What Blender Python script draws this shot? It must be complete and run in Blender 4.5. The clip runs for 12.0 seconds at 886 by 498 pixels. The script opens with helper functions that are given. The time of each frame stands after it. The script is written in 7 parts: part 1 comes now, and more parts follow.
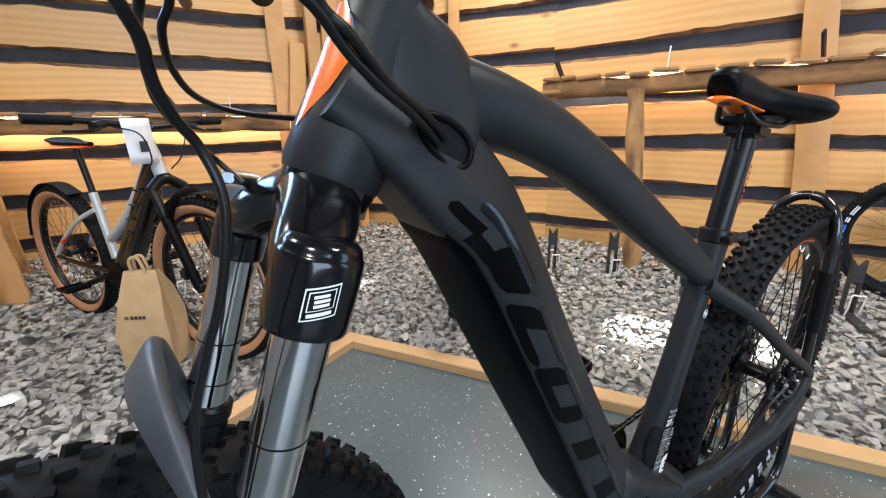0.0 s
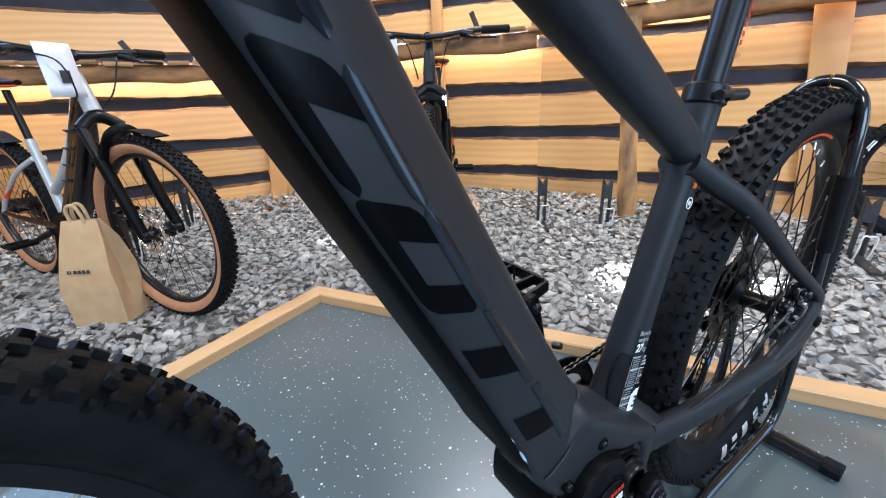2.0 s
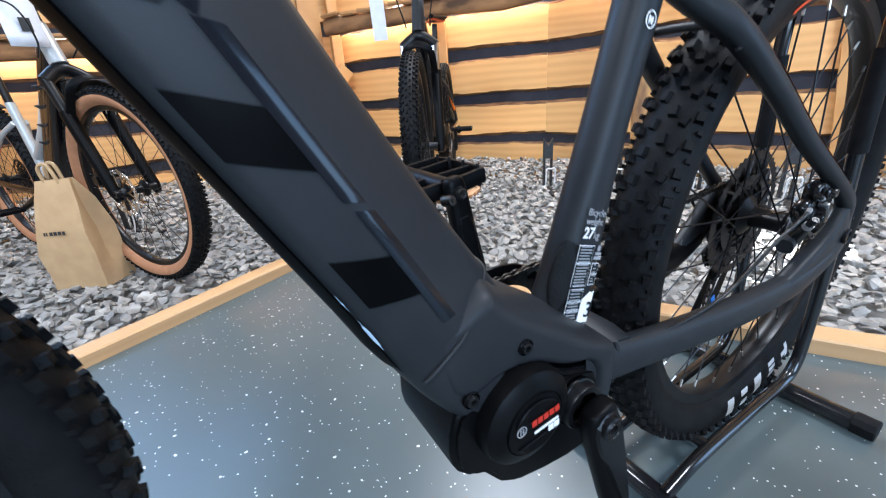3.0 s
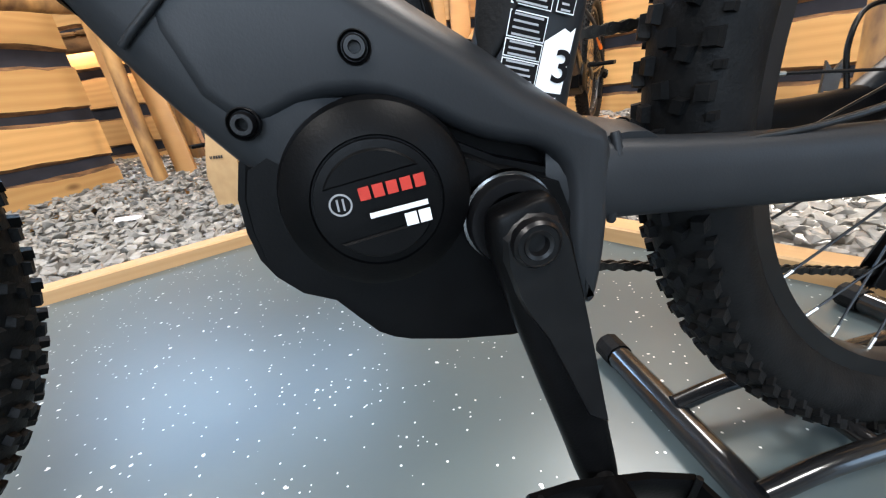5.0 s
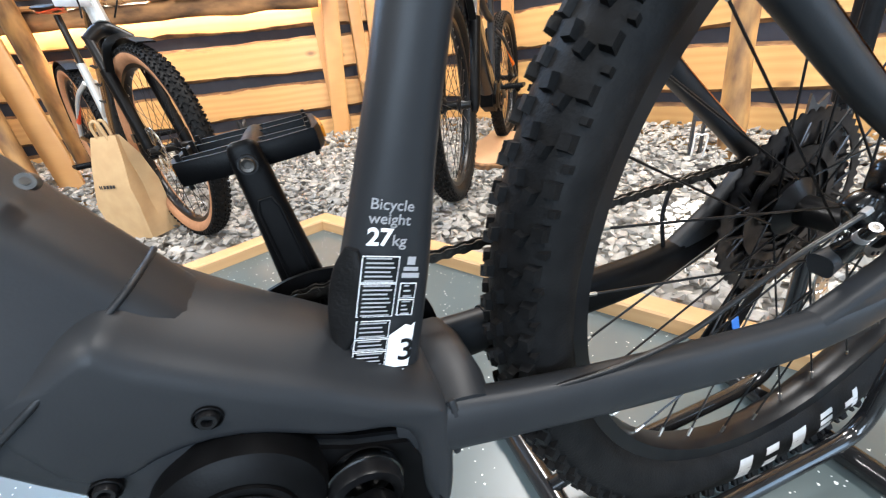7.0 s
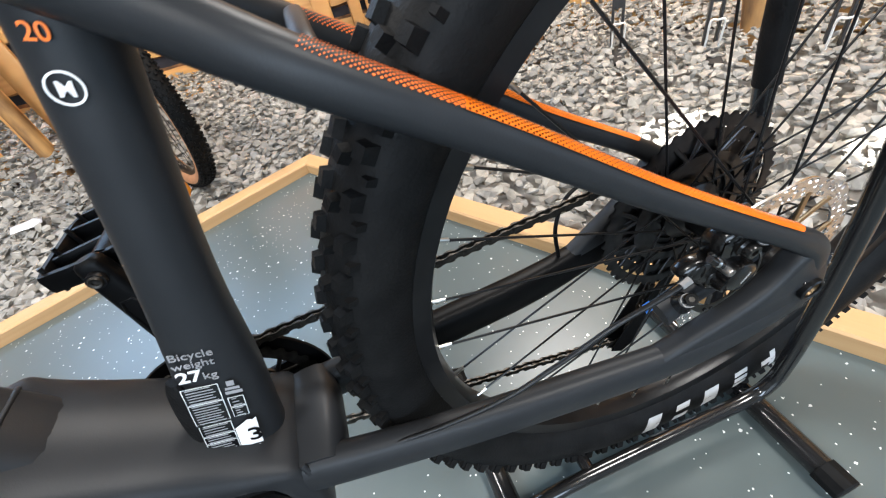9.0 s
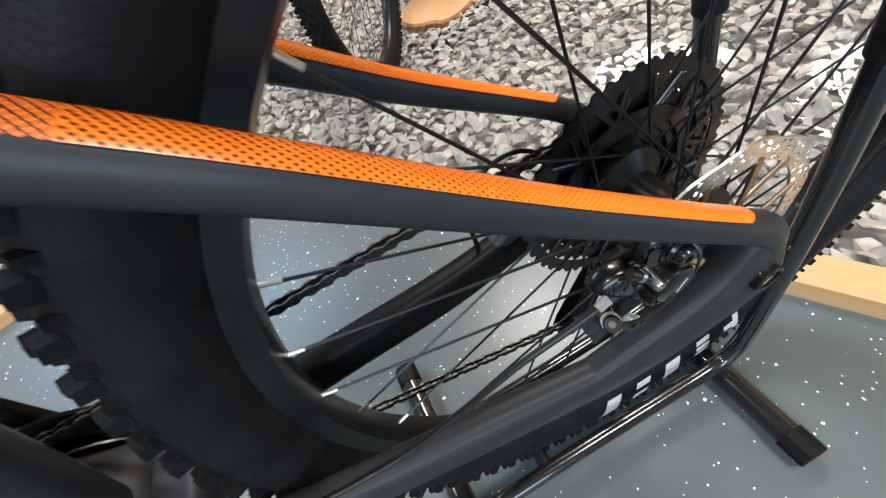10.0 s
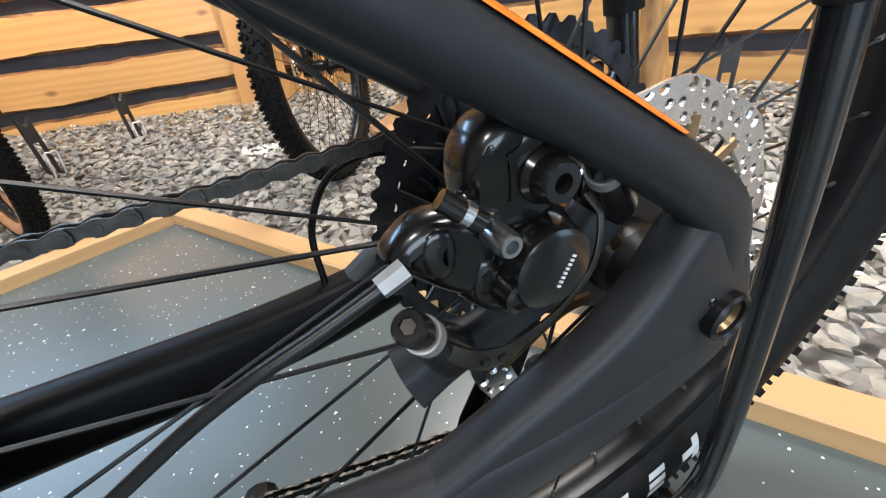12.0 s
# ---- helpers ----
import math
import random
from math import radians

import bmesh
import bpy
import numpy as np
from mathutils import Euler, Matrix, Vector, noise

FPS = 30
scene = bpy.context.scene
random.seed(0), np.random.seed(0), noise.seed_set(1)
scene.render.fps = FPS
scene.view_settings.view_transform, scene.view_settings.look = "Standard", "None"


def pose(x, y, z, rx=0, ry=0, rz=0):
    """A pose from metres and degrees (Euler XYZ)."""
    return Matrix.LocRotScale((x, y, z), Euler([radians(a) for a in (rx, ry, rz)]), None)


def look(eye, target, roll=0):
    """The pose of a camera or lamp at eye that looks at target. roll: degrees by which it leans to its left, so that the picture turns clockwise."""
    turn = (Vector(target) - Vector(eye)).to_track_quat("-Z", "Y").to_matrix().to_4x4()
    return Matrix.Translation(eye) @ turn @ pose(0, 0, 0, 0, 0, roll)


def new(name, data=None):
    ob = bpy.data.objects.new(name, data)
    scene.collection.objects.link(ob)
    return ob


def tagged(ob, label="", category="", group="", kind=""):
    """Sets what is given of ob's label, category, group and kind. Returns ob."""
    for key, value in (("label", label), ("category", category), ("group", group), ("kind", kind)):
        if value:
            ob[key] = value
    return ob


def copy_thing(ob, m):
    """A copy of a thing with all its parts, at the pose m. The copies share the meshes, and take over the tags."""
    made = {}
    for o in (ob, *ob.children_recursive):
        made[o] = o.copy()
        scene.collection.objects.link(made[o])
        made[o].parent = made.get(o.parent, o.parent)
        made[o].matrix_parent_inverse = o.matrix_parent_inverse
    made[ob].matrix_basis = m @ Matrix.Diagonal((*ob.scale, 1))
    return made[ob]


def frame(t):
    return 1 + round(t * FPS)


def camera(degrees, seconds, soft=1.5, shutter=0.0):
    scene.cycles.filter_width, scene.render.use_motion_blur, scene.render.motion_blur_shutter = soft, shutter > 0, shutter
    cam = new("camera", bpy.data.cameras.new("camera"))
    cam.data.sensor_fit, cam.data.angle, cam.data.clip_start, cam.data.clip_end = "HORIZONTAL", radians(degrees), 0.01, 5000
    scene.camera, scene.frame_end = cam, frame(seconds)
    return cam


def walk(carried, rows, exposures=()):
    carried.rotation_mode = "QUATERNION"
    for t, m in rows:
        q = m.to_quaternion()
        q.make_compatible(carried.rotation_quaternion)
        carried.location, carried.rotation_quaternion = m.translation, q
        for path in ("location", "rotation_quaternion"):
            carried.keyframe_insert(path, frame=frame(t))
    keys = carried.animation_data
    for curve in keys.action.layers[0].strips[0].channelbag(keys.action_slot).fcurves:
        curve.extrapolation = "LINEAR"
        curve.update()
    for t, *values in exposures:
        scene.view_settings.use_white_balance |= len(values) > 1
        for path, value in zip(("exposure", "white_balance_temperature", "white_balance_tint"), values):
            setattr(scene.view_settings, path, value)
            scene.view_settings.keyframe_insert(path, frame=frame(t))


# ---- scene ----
cam = camera(95.7, 12.0, soft=1.15, shutter=0.25)
# seconds, eye, yaw, pitch, roll
PATH = [
    (0.0, -0.498, -0.245, 0.866, -34.14, -16.71, -1.15),
    (0.5, -0.496, -0.259, 0.860, -34.86, -17.36, -1.81),
    (1.0, -0.452, -0.243, 0.819, -35.24, -18.07, -2.27),
    (1.5, -0.388, -0.231, 0.764, -35.01, -19.45, -2.07),
    (2.0, -0.351, -0.222, 0.726, -33.69, -20.91, -2.45),
    (2.5, -0.305, -0.223, 0.670, -32.32, -21.75, -2.96),
    (3.0, -0.227, -0.236, 0.577, -30.32, -22.29, -4.50),
    (3.5, -0.166, -0.238, 0.499, -28.46, -23.18, -5.26),
    (5.5, -0.036, -0.233, 0.372, -3.76, -22.21, -8.50),
    (6.0, -0.024, -0.227, 0.382, -3.50, -21.65, -8.70),
    (6.5, -0.029, -0.227, 0.420, -7.86, -21.03, -7.79),
    (7.0, 0.012, -0.220, 0.536, -17.40, -26.27, -6.26),
    (7.5, 0.064, -0.254, 0.547, -15.89, -28.60, -6.16),
    (9.5, 0.221, -0.188, 0.648, -9.17, -44.25, -18.94),
    (10.0, 0.271, -0.164, 0.595, -10.19, -46.54, -21.04),
    (10.5, 0.303, -0.160, 0.549, -12.50, -46.15, -18.27),
    (11.0, 0.321, -0.168, 0.514, -15.36, -41.55, -12.93),
    (11.5, 0.329, -0.159, 0.475, -18.88, -35.35, -9.42),
    (12.0, 0.336, -0.154, 0.464, -21.29, -31.04, -8.06),
]
walk(cam, [(t, pose(x, y, z, 90 + pitch, 0, yaw) @ pose(0, 0, 0, 0, 0, roll)) for t, x, y, z, yaw, pitch, roll in PATH],
     exposures=((0.0, -0.12, 6250, 10), (0.5, -0.14, 5950, 10), (1.0, -0.02, 5700, 10), (1.5, 0.02, 5450, 10), (2.5, 0.16, 5600, 10), (3.0, 0.26, 5500, 10), (3.5, 0.27, 5700, 10), (5.5, 0.45, 6650, 11), (6.5, 0.58, 6850, 11), (7.0, 0.74, 6300, 10), (7.5, 0.76, 6650, 10), (9.5, 0.31, 6400, 10), (10.5, 0.36, 6450, 10), (12.0, 0.31, 6500, 10)))

# ---- light ----
world = bpy.data.worlds.new("sky")
scene.world = world
world.use_nodes = True
wn = world.node_tree.nodes
sky = wn.new("ShaderNodeTexSky")
sky.sky_type = "NISHITA"
sky.sun_disc = False
sky.sun_elevation, sky.sun_rotation = radians(35), radians(200)
wn["Background"].inputs["Strength"].default_value = 0.1
world.node_tree.links.new(sky.outputs[0], wn["Background"].inputs[0])


def area(name, where, target, sx, sy, watts, colour):
    d = bpy.data.lights.new(name, "AREA")
    d.shape, d.size, d.size_y, d.energy, d.color = "RECTANGLE", sx, sy, watts, colour
    o = new(name, d)
    o.matrix_world = look(where, target)
    return o


def spot(name, where, target, watts, cone, colour=(1, 0.97, 0.92)):
    d = bpy.data.lights.new(name, "SPOT")
    d.energy, d.spot_size, d.spot_blend, d.shadow_soft_size, d.color = watts, radians(cone), 0.2, 0.015, colour
    o = new(name, d)
    o.matrix_world = look(where, target)
    return o


# daylight through the window opening behind the camera
area("window_daylight", (-1.2, -4.3, 1.55), (-0.8, 0, 0.7), 3.4, 1.7, 150, (0.64, 0.81, 1.0))
# and through the high window band over the boards
area("high_window_daylight", (-1.75, 3.48, 2.53), (-1.2, -0.5, 1.2), 2.9, 0.62, 100, (0.42, 0.66, 1.0))
# and through the open doorway in the corner behind
area("doorway_daylight", (2.74, -2.74, 1.05), (0.0, -1.6, 0.6), 1.1, 1.9, 24, (0.5, 0.73, 1.0))
# unseen area lamps below the ceiling, added as general fill
for lx, ly in ((-1.6, 0.9), (1.2, 1.5), (1.1, -1.2), (-1.6, -1.6)):
    area("ceiling_fill_light", (lx, ly, 2.72), (lx, ly, 0), 0.58, 0.58, 59, (1.0, 0.97, 0.93))
# narrow spots added to stand in for sun patches on the gravel
spot("sun_patch_spot", (1.6, 0.1, 2.6), (1.10, 0.58, 0.0), 2400, 6.5)
spot("sun_patch_spot", (1.7, -0.3, 2.6), (1.36, 0.21, 0.0), 2200, 6.5)
spot("sun_patch_spot", (0.8, 1.35, 2.6), (0.32, 1.85, 0.0), 1100, 4.0)
spot("sun_patch_spot", (0.95, 1.2, 2.6), (0.64, 1.51, 0.0), 1000, 3.0)

# ---- helpers for meshes ----
def V(*a):
    return Vector(a)


def thing(name, label, category, group="", at=None, kind=""):
    """An empty that carries the parts of a thing."""
    o = new(name)
    o.empty_display_size = 0.05
    if at is not None:
        o.matrix_basis = at
    return tagged(o, label, category, group, kind)


def link_mesh(name, bm, mats, parent=None, label="", smooth=35, at=None):
    me = bpy.data.meshes.new(name)
    bm.normal_update()
    bm.to_mesh(me)
    bm.free()
    for m in mats if isinstance(mats, (list, tuple)) else [mats]:
        me.materials.append(m)
    if smooth:
        me.shade_smooth()
        me.set_sharp_from_angle(angle=radians(smooth))
    o = new(name, me)
    if parent is not None:
        o.parent = parent
    if at is not None:
        o.matrix_basis = at
    if label:
        o["label"] = label
    return o


def part(name, bm, mats, parent, label="", smooth=35, at=None):
    return link_mesh(name, bm, mats, parent, label, smooth, at)


def piece(name, me, parent, at):
    o = new(name, me)
    o.parent = parent
    o.matrix_basis = at
    return o


def spline(rows, m=6):
    """Catmull-Rom through rows of any length, m steps between rows."""
    P = [np.array(r, float) for r in rows]
    P = [2 * P[0] - P[1]] + P + [2 * P[-1] - P[-2]]
    out = []
    for i in range(1, len(P) - 2):
        a, b, c, d = P[i - 1:i + 3]
        for k in range(m):
            u = k / m
            out.append(0.5 * (2 * b + (c - a) * u + (2 * a - 5 * b + 4 * c - d) * u * u + (3 * b - a - 3 * c + d) * u ** 3))
    out.append(P[-2])
    return out


def loft(bm, pts, rad, side=(0, 1, 0), n=16, power=2.0, caps=True, mat=0, closed=False):
    """Superellipse rings along points; rad holds (half width along side, half depth)."""
    pts = [Vector(p) for p in pts]
    rings = []
    N = len(pts)
    for i, p in enumerate(pts):
        if closed:
            t = pts[(i + 1) % N] - pts[i - 1]
        else:
            t = pts[min(i + 1, N - 1)] - pts[max(i - 1, 0)]
        t.normalize()
        s = Vector(side)
        s = s - t * s.dot(t)
        if s.length < 1e-4:
            s = t.orthogonal()
        s.normalize()
        w = t.cross(s)
        a, b = rad[i] if isinstance(rad, (list, tuple)) and isinstance(rad[0], (list, tuple, np.ndarray)) else (rad, rad)
        ring = []
        for k in range(n):
            th = 2 * math.pi * (k + 0.5) / n
            cx, sx = math.cos(th), math.sin(th)
            e = 2.0 / power
            ring.append(bm.verts.new(p + s * a * math.copysign(abs(cx) ** e, cx) + w * b * math.copysign(abs(sx) ** e, sx)))
        rings.append(ring)
    for i in range(N if closed else N - 1):
        r0, r1 = rings[i], rings[(i + 1) % N]
        for k in range(n):
            f = bm.faces.new((r0[k], r0[(k + 1) % n], r1[(k + 1) % n], r1[k]))
            f.material_index = mat
    if caps and not closed:
        bm.faces.new(rings[0][::-1]).material_index = mat
        bm.faces.new(rings[-1]).material_index = mat
    return bm


def sweep(bm, rows, m=6, **kw):
    """rows of (x, y, z, half width, half depth)."""
    q = spline(rows, m)
    return loft(bm, [r[:3] for r in q], [(r[3], r[4]) for r in q], **kw)


def tube(bm, pts, r, m=6, n=8, **kw):
    q = spline(pts, m) if m > 1 else pts
    return loft(bm, q, r, n=n, **kw)


def rod(bm, p0, p1, r, r2=None, n=16, mat=0):
    r2 = r if r2 is None else r2
    return loft(bm, [p0, p1], [(r, r), (r2, r2)], side=(0.31, 0.73, 0.61), n=n, mat=mat)


def lathe(bm, prof, centre=(0, 0, 0), axis="y", n=32, closed=False, mat=0):
    """Turns a profile of (radius, height along axis) round the axis."""
    c = Vector(centre)
    rings = []
    for k in range(n):
        th = 2 * math.pi * k / n
        ca, sa = math.cos(th), math.sin(th)
        ring = []
        for r, h in prof:
            q = {"y": (r * ca, h, r * sa), "z": (r * ca, r * sa, h), "x": (h, r * ca, r * sa)}[axis]
            ring.append(bm.verts.new(c + Vector(q)))
        rings.append(ring)
    L = len(prof)
    for k in range(n):
        a, b = rings[k], rings[(k + 1) % n]
        for i in range(L if closed else L - 1):
            j = (i + 1) % L
            q = (a[i], a[j], b[j], b[i])
            f = bm.faces.new(q)
            f.material_index = mat
    bmesh.ops.remove_doubles(bm, verts=bm.verts, dist=1e-6)
    bmesh.ops.recalc_face_normals(bm, faces=bm.faces)
    return bm


def prism(bm, poly, y0, y1, bevel=0.0, seg=2, mat=0):
    """A polygon of (x, z) pushed from y0 to y1."""
    lo = [bm.verts.new((x, y0, z)) for x, z in poly]
    hi = [bm.verts.new((x, y1, z)) for x, z in poly]
    fs = [bm.faces.new(lo), bm.faces.new(hi[::-1])]
    n = len(poly)
    for i in range(n):
        fs.append(bm.faces.new((lo[i], hi[i], hi[(i + 1) % n], lo[(i + 1) % n])))
    for f in fs:
        f.material_index = mat
    bmesh.ops.recalc_face_normals(bm, faces=fs)
    if bevel:
        es = list({e for f in fs[:2] for e in f.edges})
        bmesh.ops.bevel(bm, geom=es, offset=bevel, segments=seg, affect="EDGES", clamp_overlap=True)
    return bm


def box(bm, size, at=None, bevel=0.0, seg=2, mat=0):
    r = bmesh.ops.create_cube(bm, size=1.0)
    bmesh.ops.scale(bm, verts=r["verts"], vec=size)
    if bevel:
        es = list({e for v in r["verts"] for e in v.link_edges})
        r = bmesh.ops.bevel(bm, geom=es, offset=bevel, segments=seg, affect="EDGES")
    vs = list({v for v in r["verts"]}) if not bevel else list({v for f in r["faces"] for v in f.verts})
    if bevel:
        seen, todo = set(vs), list(vs)
        while todo:
            v = todo.pop()
            for e in v.link_edges:
                o = e.other_vert(v)
                if o not in seen:
                    seen.add(o)
                    todo.append(o)
        vs = list(seen)
    if at is not None:
        bmesh.ops.transform(bm, matrix=at, verts=vs)
    if mat:
        for f in {f for v in vs for f in v.link_faces}:
            f.material_index = mat
    return bm


def arc(cx, cz, r, a0, a1, n):
    return [(cx + r * math.cos(radians(a0 + (a1 - a0) * i / n)), cz + r * math.sin(radians(a0 + (a1 - a0) * i / n))) for i in range(n + 1)]


def lettering(name, body, size, mat, parent, at, bold=0.0, align="LEFT"):
    cu = bpy.data.curves.new(name, "FONT")
    cu.body, cu.size, cu.align_x, cu.offset, cu.extrude = body, size, align, bold, 0.0002
    tmp = bpy.data.objects.new(name, cu)
    scene.collection.objects.link(tmp)
    bpy.context.view_layer.update()
    me = bpy.data.meshes.new_from_object(tmp.evaluated_get(bpy.context.evaluated_depsgraph_get()))
    bpy.data.objects.remove(tmp)
    me.materials.clear()
    me.materials.append(mat)
    o = new(name, me)
    o.parent, o.matrix_basis = parent, at
    return o


# ---- materials ----
def mat(name, c1, c2=None, scale=40.0, rough=0.5, rough2=None, metal=0.0, bump=0.0, bscale=300.0, stretch=(1, 1, 1), coat=0.0, vary=0.0, spec=0.5):
    m = bpy.data.materials.new(name)
    m.use_nodes = True
    nt = m.node_tree
    N, L = nt.nodes, nt.links
    b = N["Principled BSDF"]
    b.inputs["Metallic"].default_value = metal
    b.inputs["Specular IOR Level"].default_value = spec
    b.inputs["Coat Weight"].default_value = coat
    b.inputs["Coat Roughness"].default_value = 0.08
    tc = N.new("ShaderNodeTexCoord")
    mp = N.new("ShaderNodeMapping")
    mp.inputs["Scale"].default_value = stretch
    L.new(tc.outputs["Object"], mp.inputs[0])
    c2 = c2 or tuple(min(1, v * 0.75) for v in c1)
    no = N.new("ShaderNodeTexNoise")
    no.inputs["Scale"].default_value, no.inputs["Detail"].default_value = scale, 6
    L.new(mp.outputs[0], no.inputs["Vector"])
    ramp = N.new("ShaderNodeValToRGB")
    ramp.color_ramp.elements[0].position, ramp.color_ramp.elements[1].position = 0.35, 0.65
    ramp.color_ramp.elements[0].color, ramp.color_ramp.elements[1].color = (*c1, 1), (*c2, 1)
    L.new(no.outputs["Fac"], ramp.inputs[0])
    col = ramp.outputs[0]
    if vary:
        oi = N.new("ShaderNodeObjectInfo")
        hs = N.new("ShaderNodeHueSaturation")
        mr = N.new("ShaderNodeMapRange")
        mr.inputs["To Min"].default_value, mr.inputs["To Max"].default_value = 1 - vary, 1 + vary
        L.new(oi.outputs["Random"], mr.inputs["Value"])
        L.new(mr.outputs[0], hs.inputs["Value"])
        L.new(col, hs.inputs["Color"])
        col = hs.outputs[0]
    L.new(col, b.inputs["Base Color"])
    rr = N.new("ShaderNodeMapRange")
    n2 = N.new("ShaderNodeTexNoise")
    n2.inputs["Scale"].default_value, n2.inputs["Detail"].default_value = scale * 0.23, 4
    L.new(mp.outputs[0], n2.inputs["Vector"])
    rr.inputs["To Min"].default_value, rr.inputs["To Max"].default_value = rough, rough2 if rough2 is not None else min(1, rough * 1.35)
    L.new(n2.outputs["Fac"], rr.inputs["Value"])
    L.new(rr.outputs[0], b.inputs["Roughness"])
    if bump:
        n3 = N.new("ShaderNodeTexNoise")
        n3.inputs["Scale"].default_value, n3.inputs["Detail"].default_value = bscale, 3
        L.new(mp.outputs[0], n3.inputs["Vector"])
        bp = N.new("ShaderNodeBump")
        bp.inputs["Strength"].default_value, bp.inputs["Distance"].default_value = bump, 0.002
        L.new(n3.outputs["Fac"], bp.inputs["Height"])
        L.new(bp.outputs[0], b.inputs["Normal"])
    return m


def glow(name, colour, strength):
    m = bpy.data.materials.new(name)
    m.use_nodes = True
    N = m.node_tree.nodes
    b = N["Principled BSDF"]
    b.inputs["Emission Color"].default_value, b.inputs["Emission Strength"].default_value = (*colour, 1), strength
    return m


def wood(name, light, dark, ring=9.0, rough=0.5, vary=0.12, knots=True):
    """Sawn softwood: grain along x, growth rings, darker knots."""
    m = bpy.data.materials.new(name)
    m.use_nodes = True
    nt = m.node_tree
    N, L = nt.nodes, nt.links
    b = N["Principled BSDF"]
    tc = N.new("ShaderNodeTexCoord")
    oi = N.new("ShaderNodeObjectInfo")
    off = N.new("ShaderNodeVectorMath")
    off.operation = "MULTIPLY_ADD"
    off.inputs[1].default_value = (7.3, 3.1, 5.7)
    L.new(oi.outputs["Random"], off.inputs[0])
    L.new(tc.outputs["Object"], off.inputs[2])

    def mapped(sc):
        mp = N.new("ShaderNodeMapping")
        mp.inputs["Scale"].default_value = sc
        L.new(off.outputs[0], mp.inputs[0])
        return mp.outputs[0]

    def noise_at(sc, scale, detail=4):
        n = N.new("ShaderNodeTexNoise")
        n.inputs["Scale"].default_value, n.inputs["Detail"].default_value = scale, detail
        L.new(mapped(sc), n.inputs["Vector"])
        return n.outputs["Fac"]

    wv = N.new("ShaderNodeTexWave")
    wv.wave_type, wv.bands_direction = "BANDS", "Z"
    wv.inputs["Scale"].default_value, wv.inputs["Distortion"].default_value = ring, 7.0
    wv.inputs["Detail"].default_value, wv.inputs["Detail Scale"].default_value = 2.0, 0.7
    L.new(mapped((0.18, 1, 1)), wv.inputs["Vector"])
    fine = noise_at((1.0, 12, 26), 9.0, 5)
    broad = noise_at((0.5, 1, 2.2), 2.2, 3)

    def mix(fac, a, c, k):
        x = N.new("ShaderNodeMix")
        x.data_type = "RGBA"
        mu = N.new("ShaderNodeMath")
        mu.operation = "MULTIPLY"
        mu.inputs[1].default_value = k
        L.new(fac, mu.inputs[0])
        L.new(mu.outputs[0], x.inputs[0])
        for sock, val in ((x.inputs[6], a), (x.inputs[7], c)):
            if isinstance(val, tuple):
                sock.default_value = (*val, 1)
            else:
                L.new(val, sock)
        return x.outputs[2]

    c = mix(wv.outputs["Fac"], light, dark, 0.35)
    c = mix(fine, c, dark, 0.35)
    c = mix(broad, c, tuple(v * 0.8 for v in dark), 0.3)
    if knots:
        vo = N.new("ShaderNodeTexVoronoi")
        vo.inputs["Scale"].default_value = 2.6
        L.new(mapped((0.8, 1, 1.6)), vo.inputs["Vector"])
        kr = N.new("ShaderNodeMapRange")
        kr.inputs["From Min"].default_value, kr.inputs["From Max"].default_value = 0.03, 0.1
        kr.inputs["To Min"].default_value, kr.inputs["To Max"].default_value = 1.0, 0.0
        L.new(vo.outputs["Distance"], kr.inputs["Value"])
        c = mix(kr.outputs[0], c, (0.16, 0.065, 0.02), 0.75)
    hs = N.new("ShaderNodeHueSaturation")
    mr = N.new("ShaderNodeMapRange")
    mr.inputs["To Min"].default_value, mr.inputs["To Max"].default_value = 1 - vary, 1 + vary
    L.new(oi.outputs["Random"], mr.inputs["Value"])
    L.new(mr.outputs[0], hs.inputs["Value"])
    L.new(c, hs.inputs["Color"])
    L.new(hs.outputs[0], b.inputs["Base Color"])
    b.inputs["Roughness"].default_value = rough
    bp = N.new("ShaderNodeBump")
    bp.inputs["Strength"].default_value, bp.inputs["Distance"].default_value = 0.25, 0.002
    L.new(fine, bp.inputs["Height"])
    L.new(bp.outputs[0], b.inputs["Normal"])
    return m


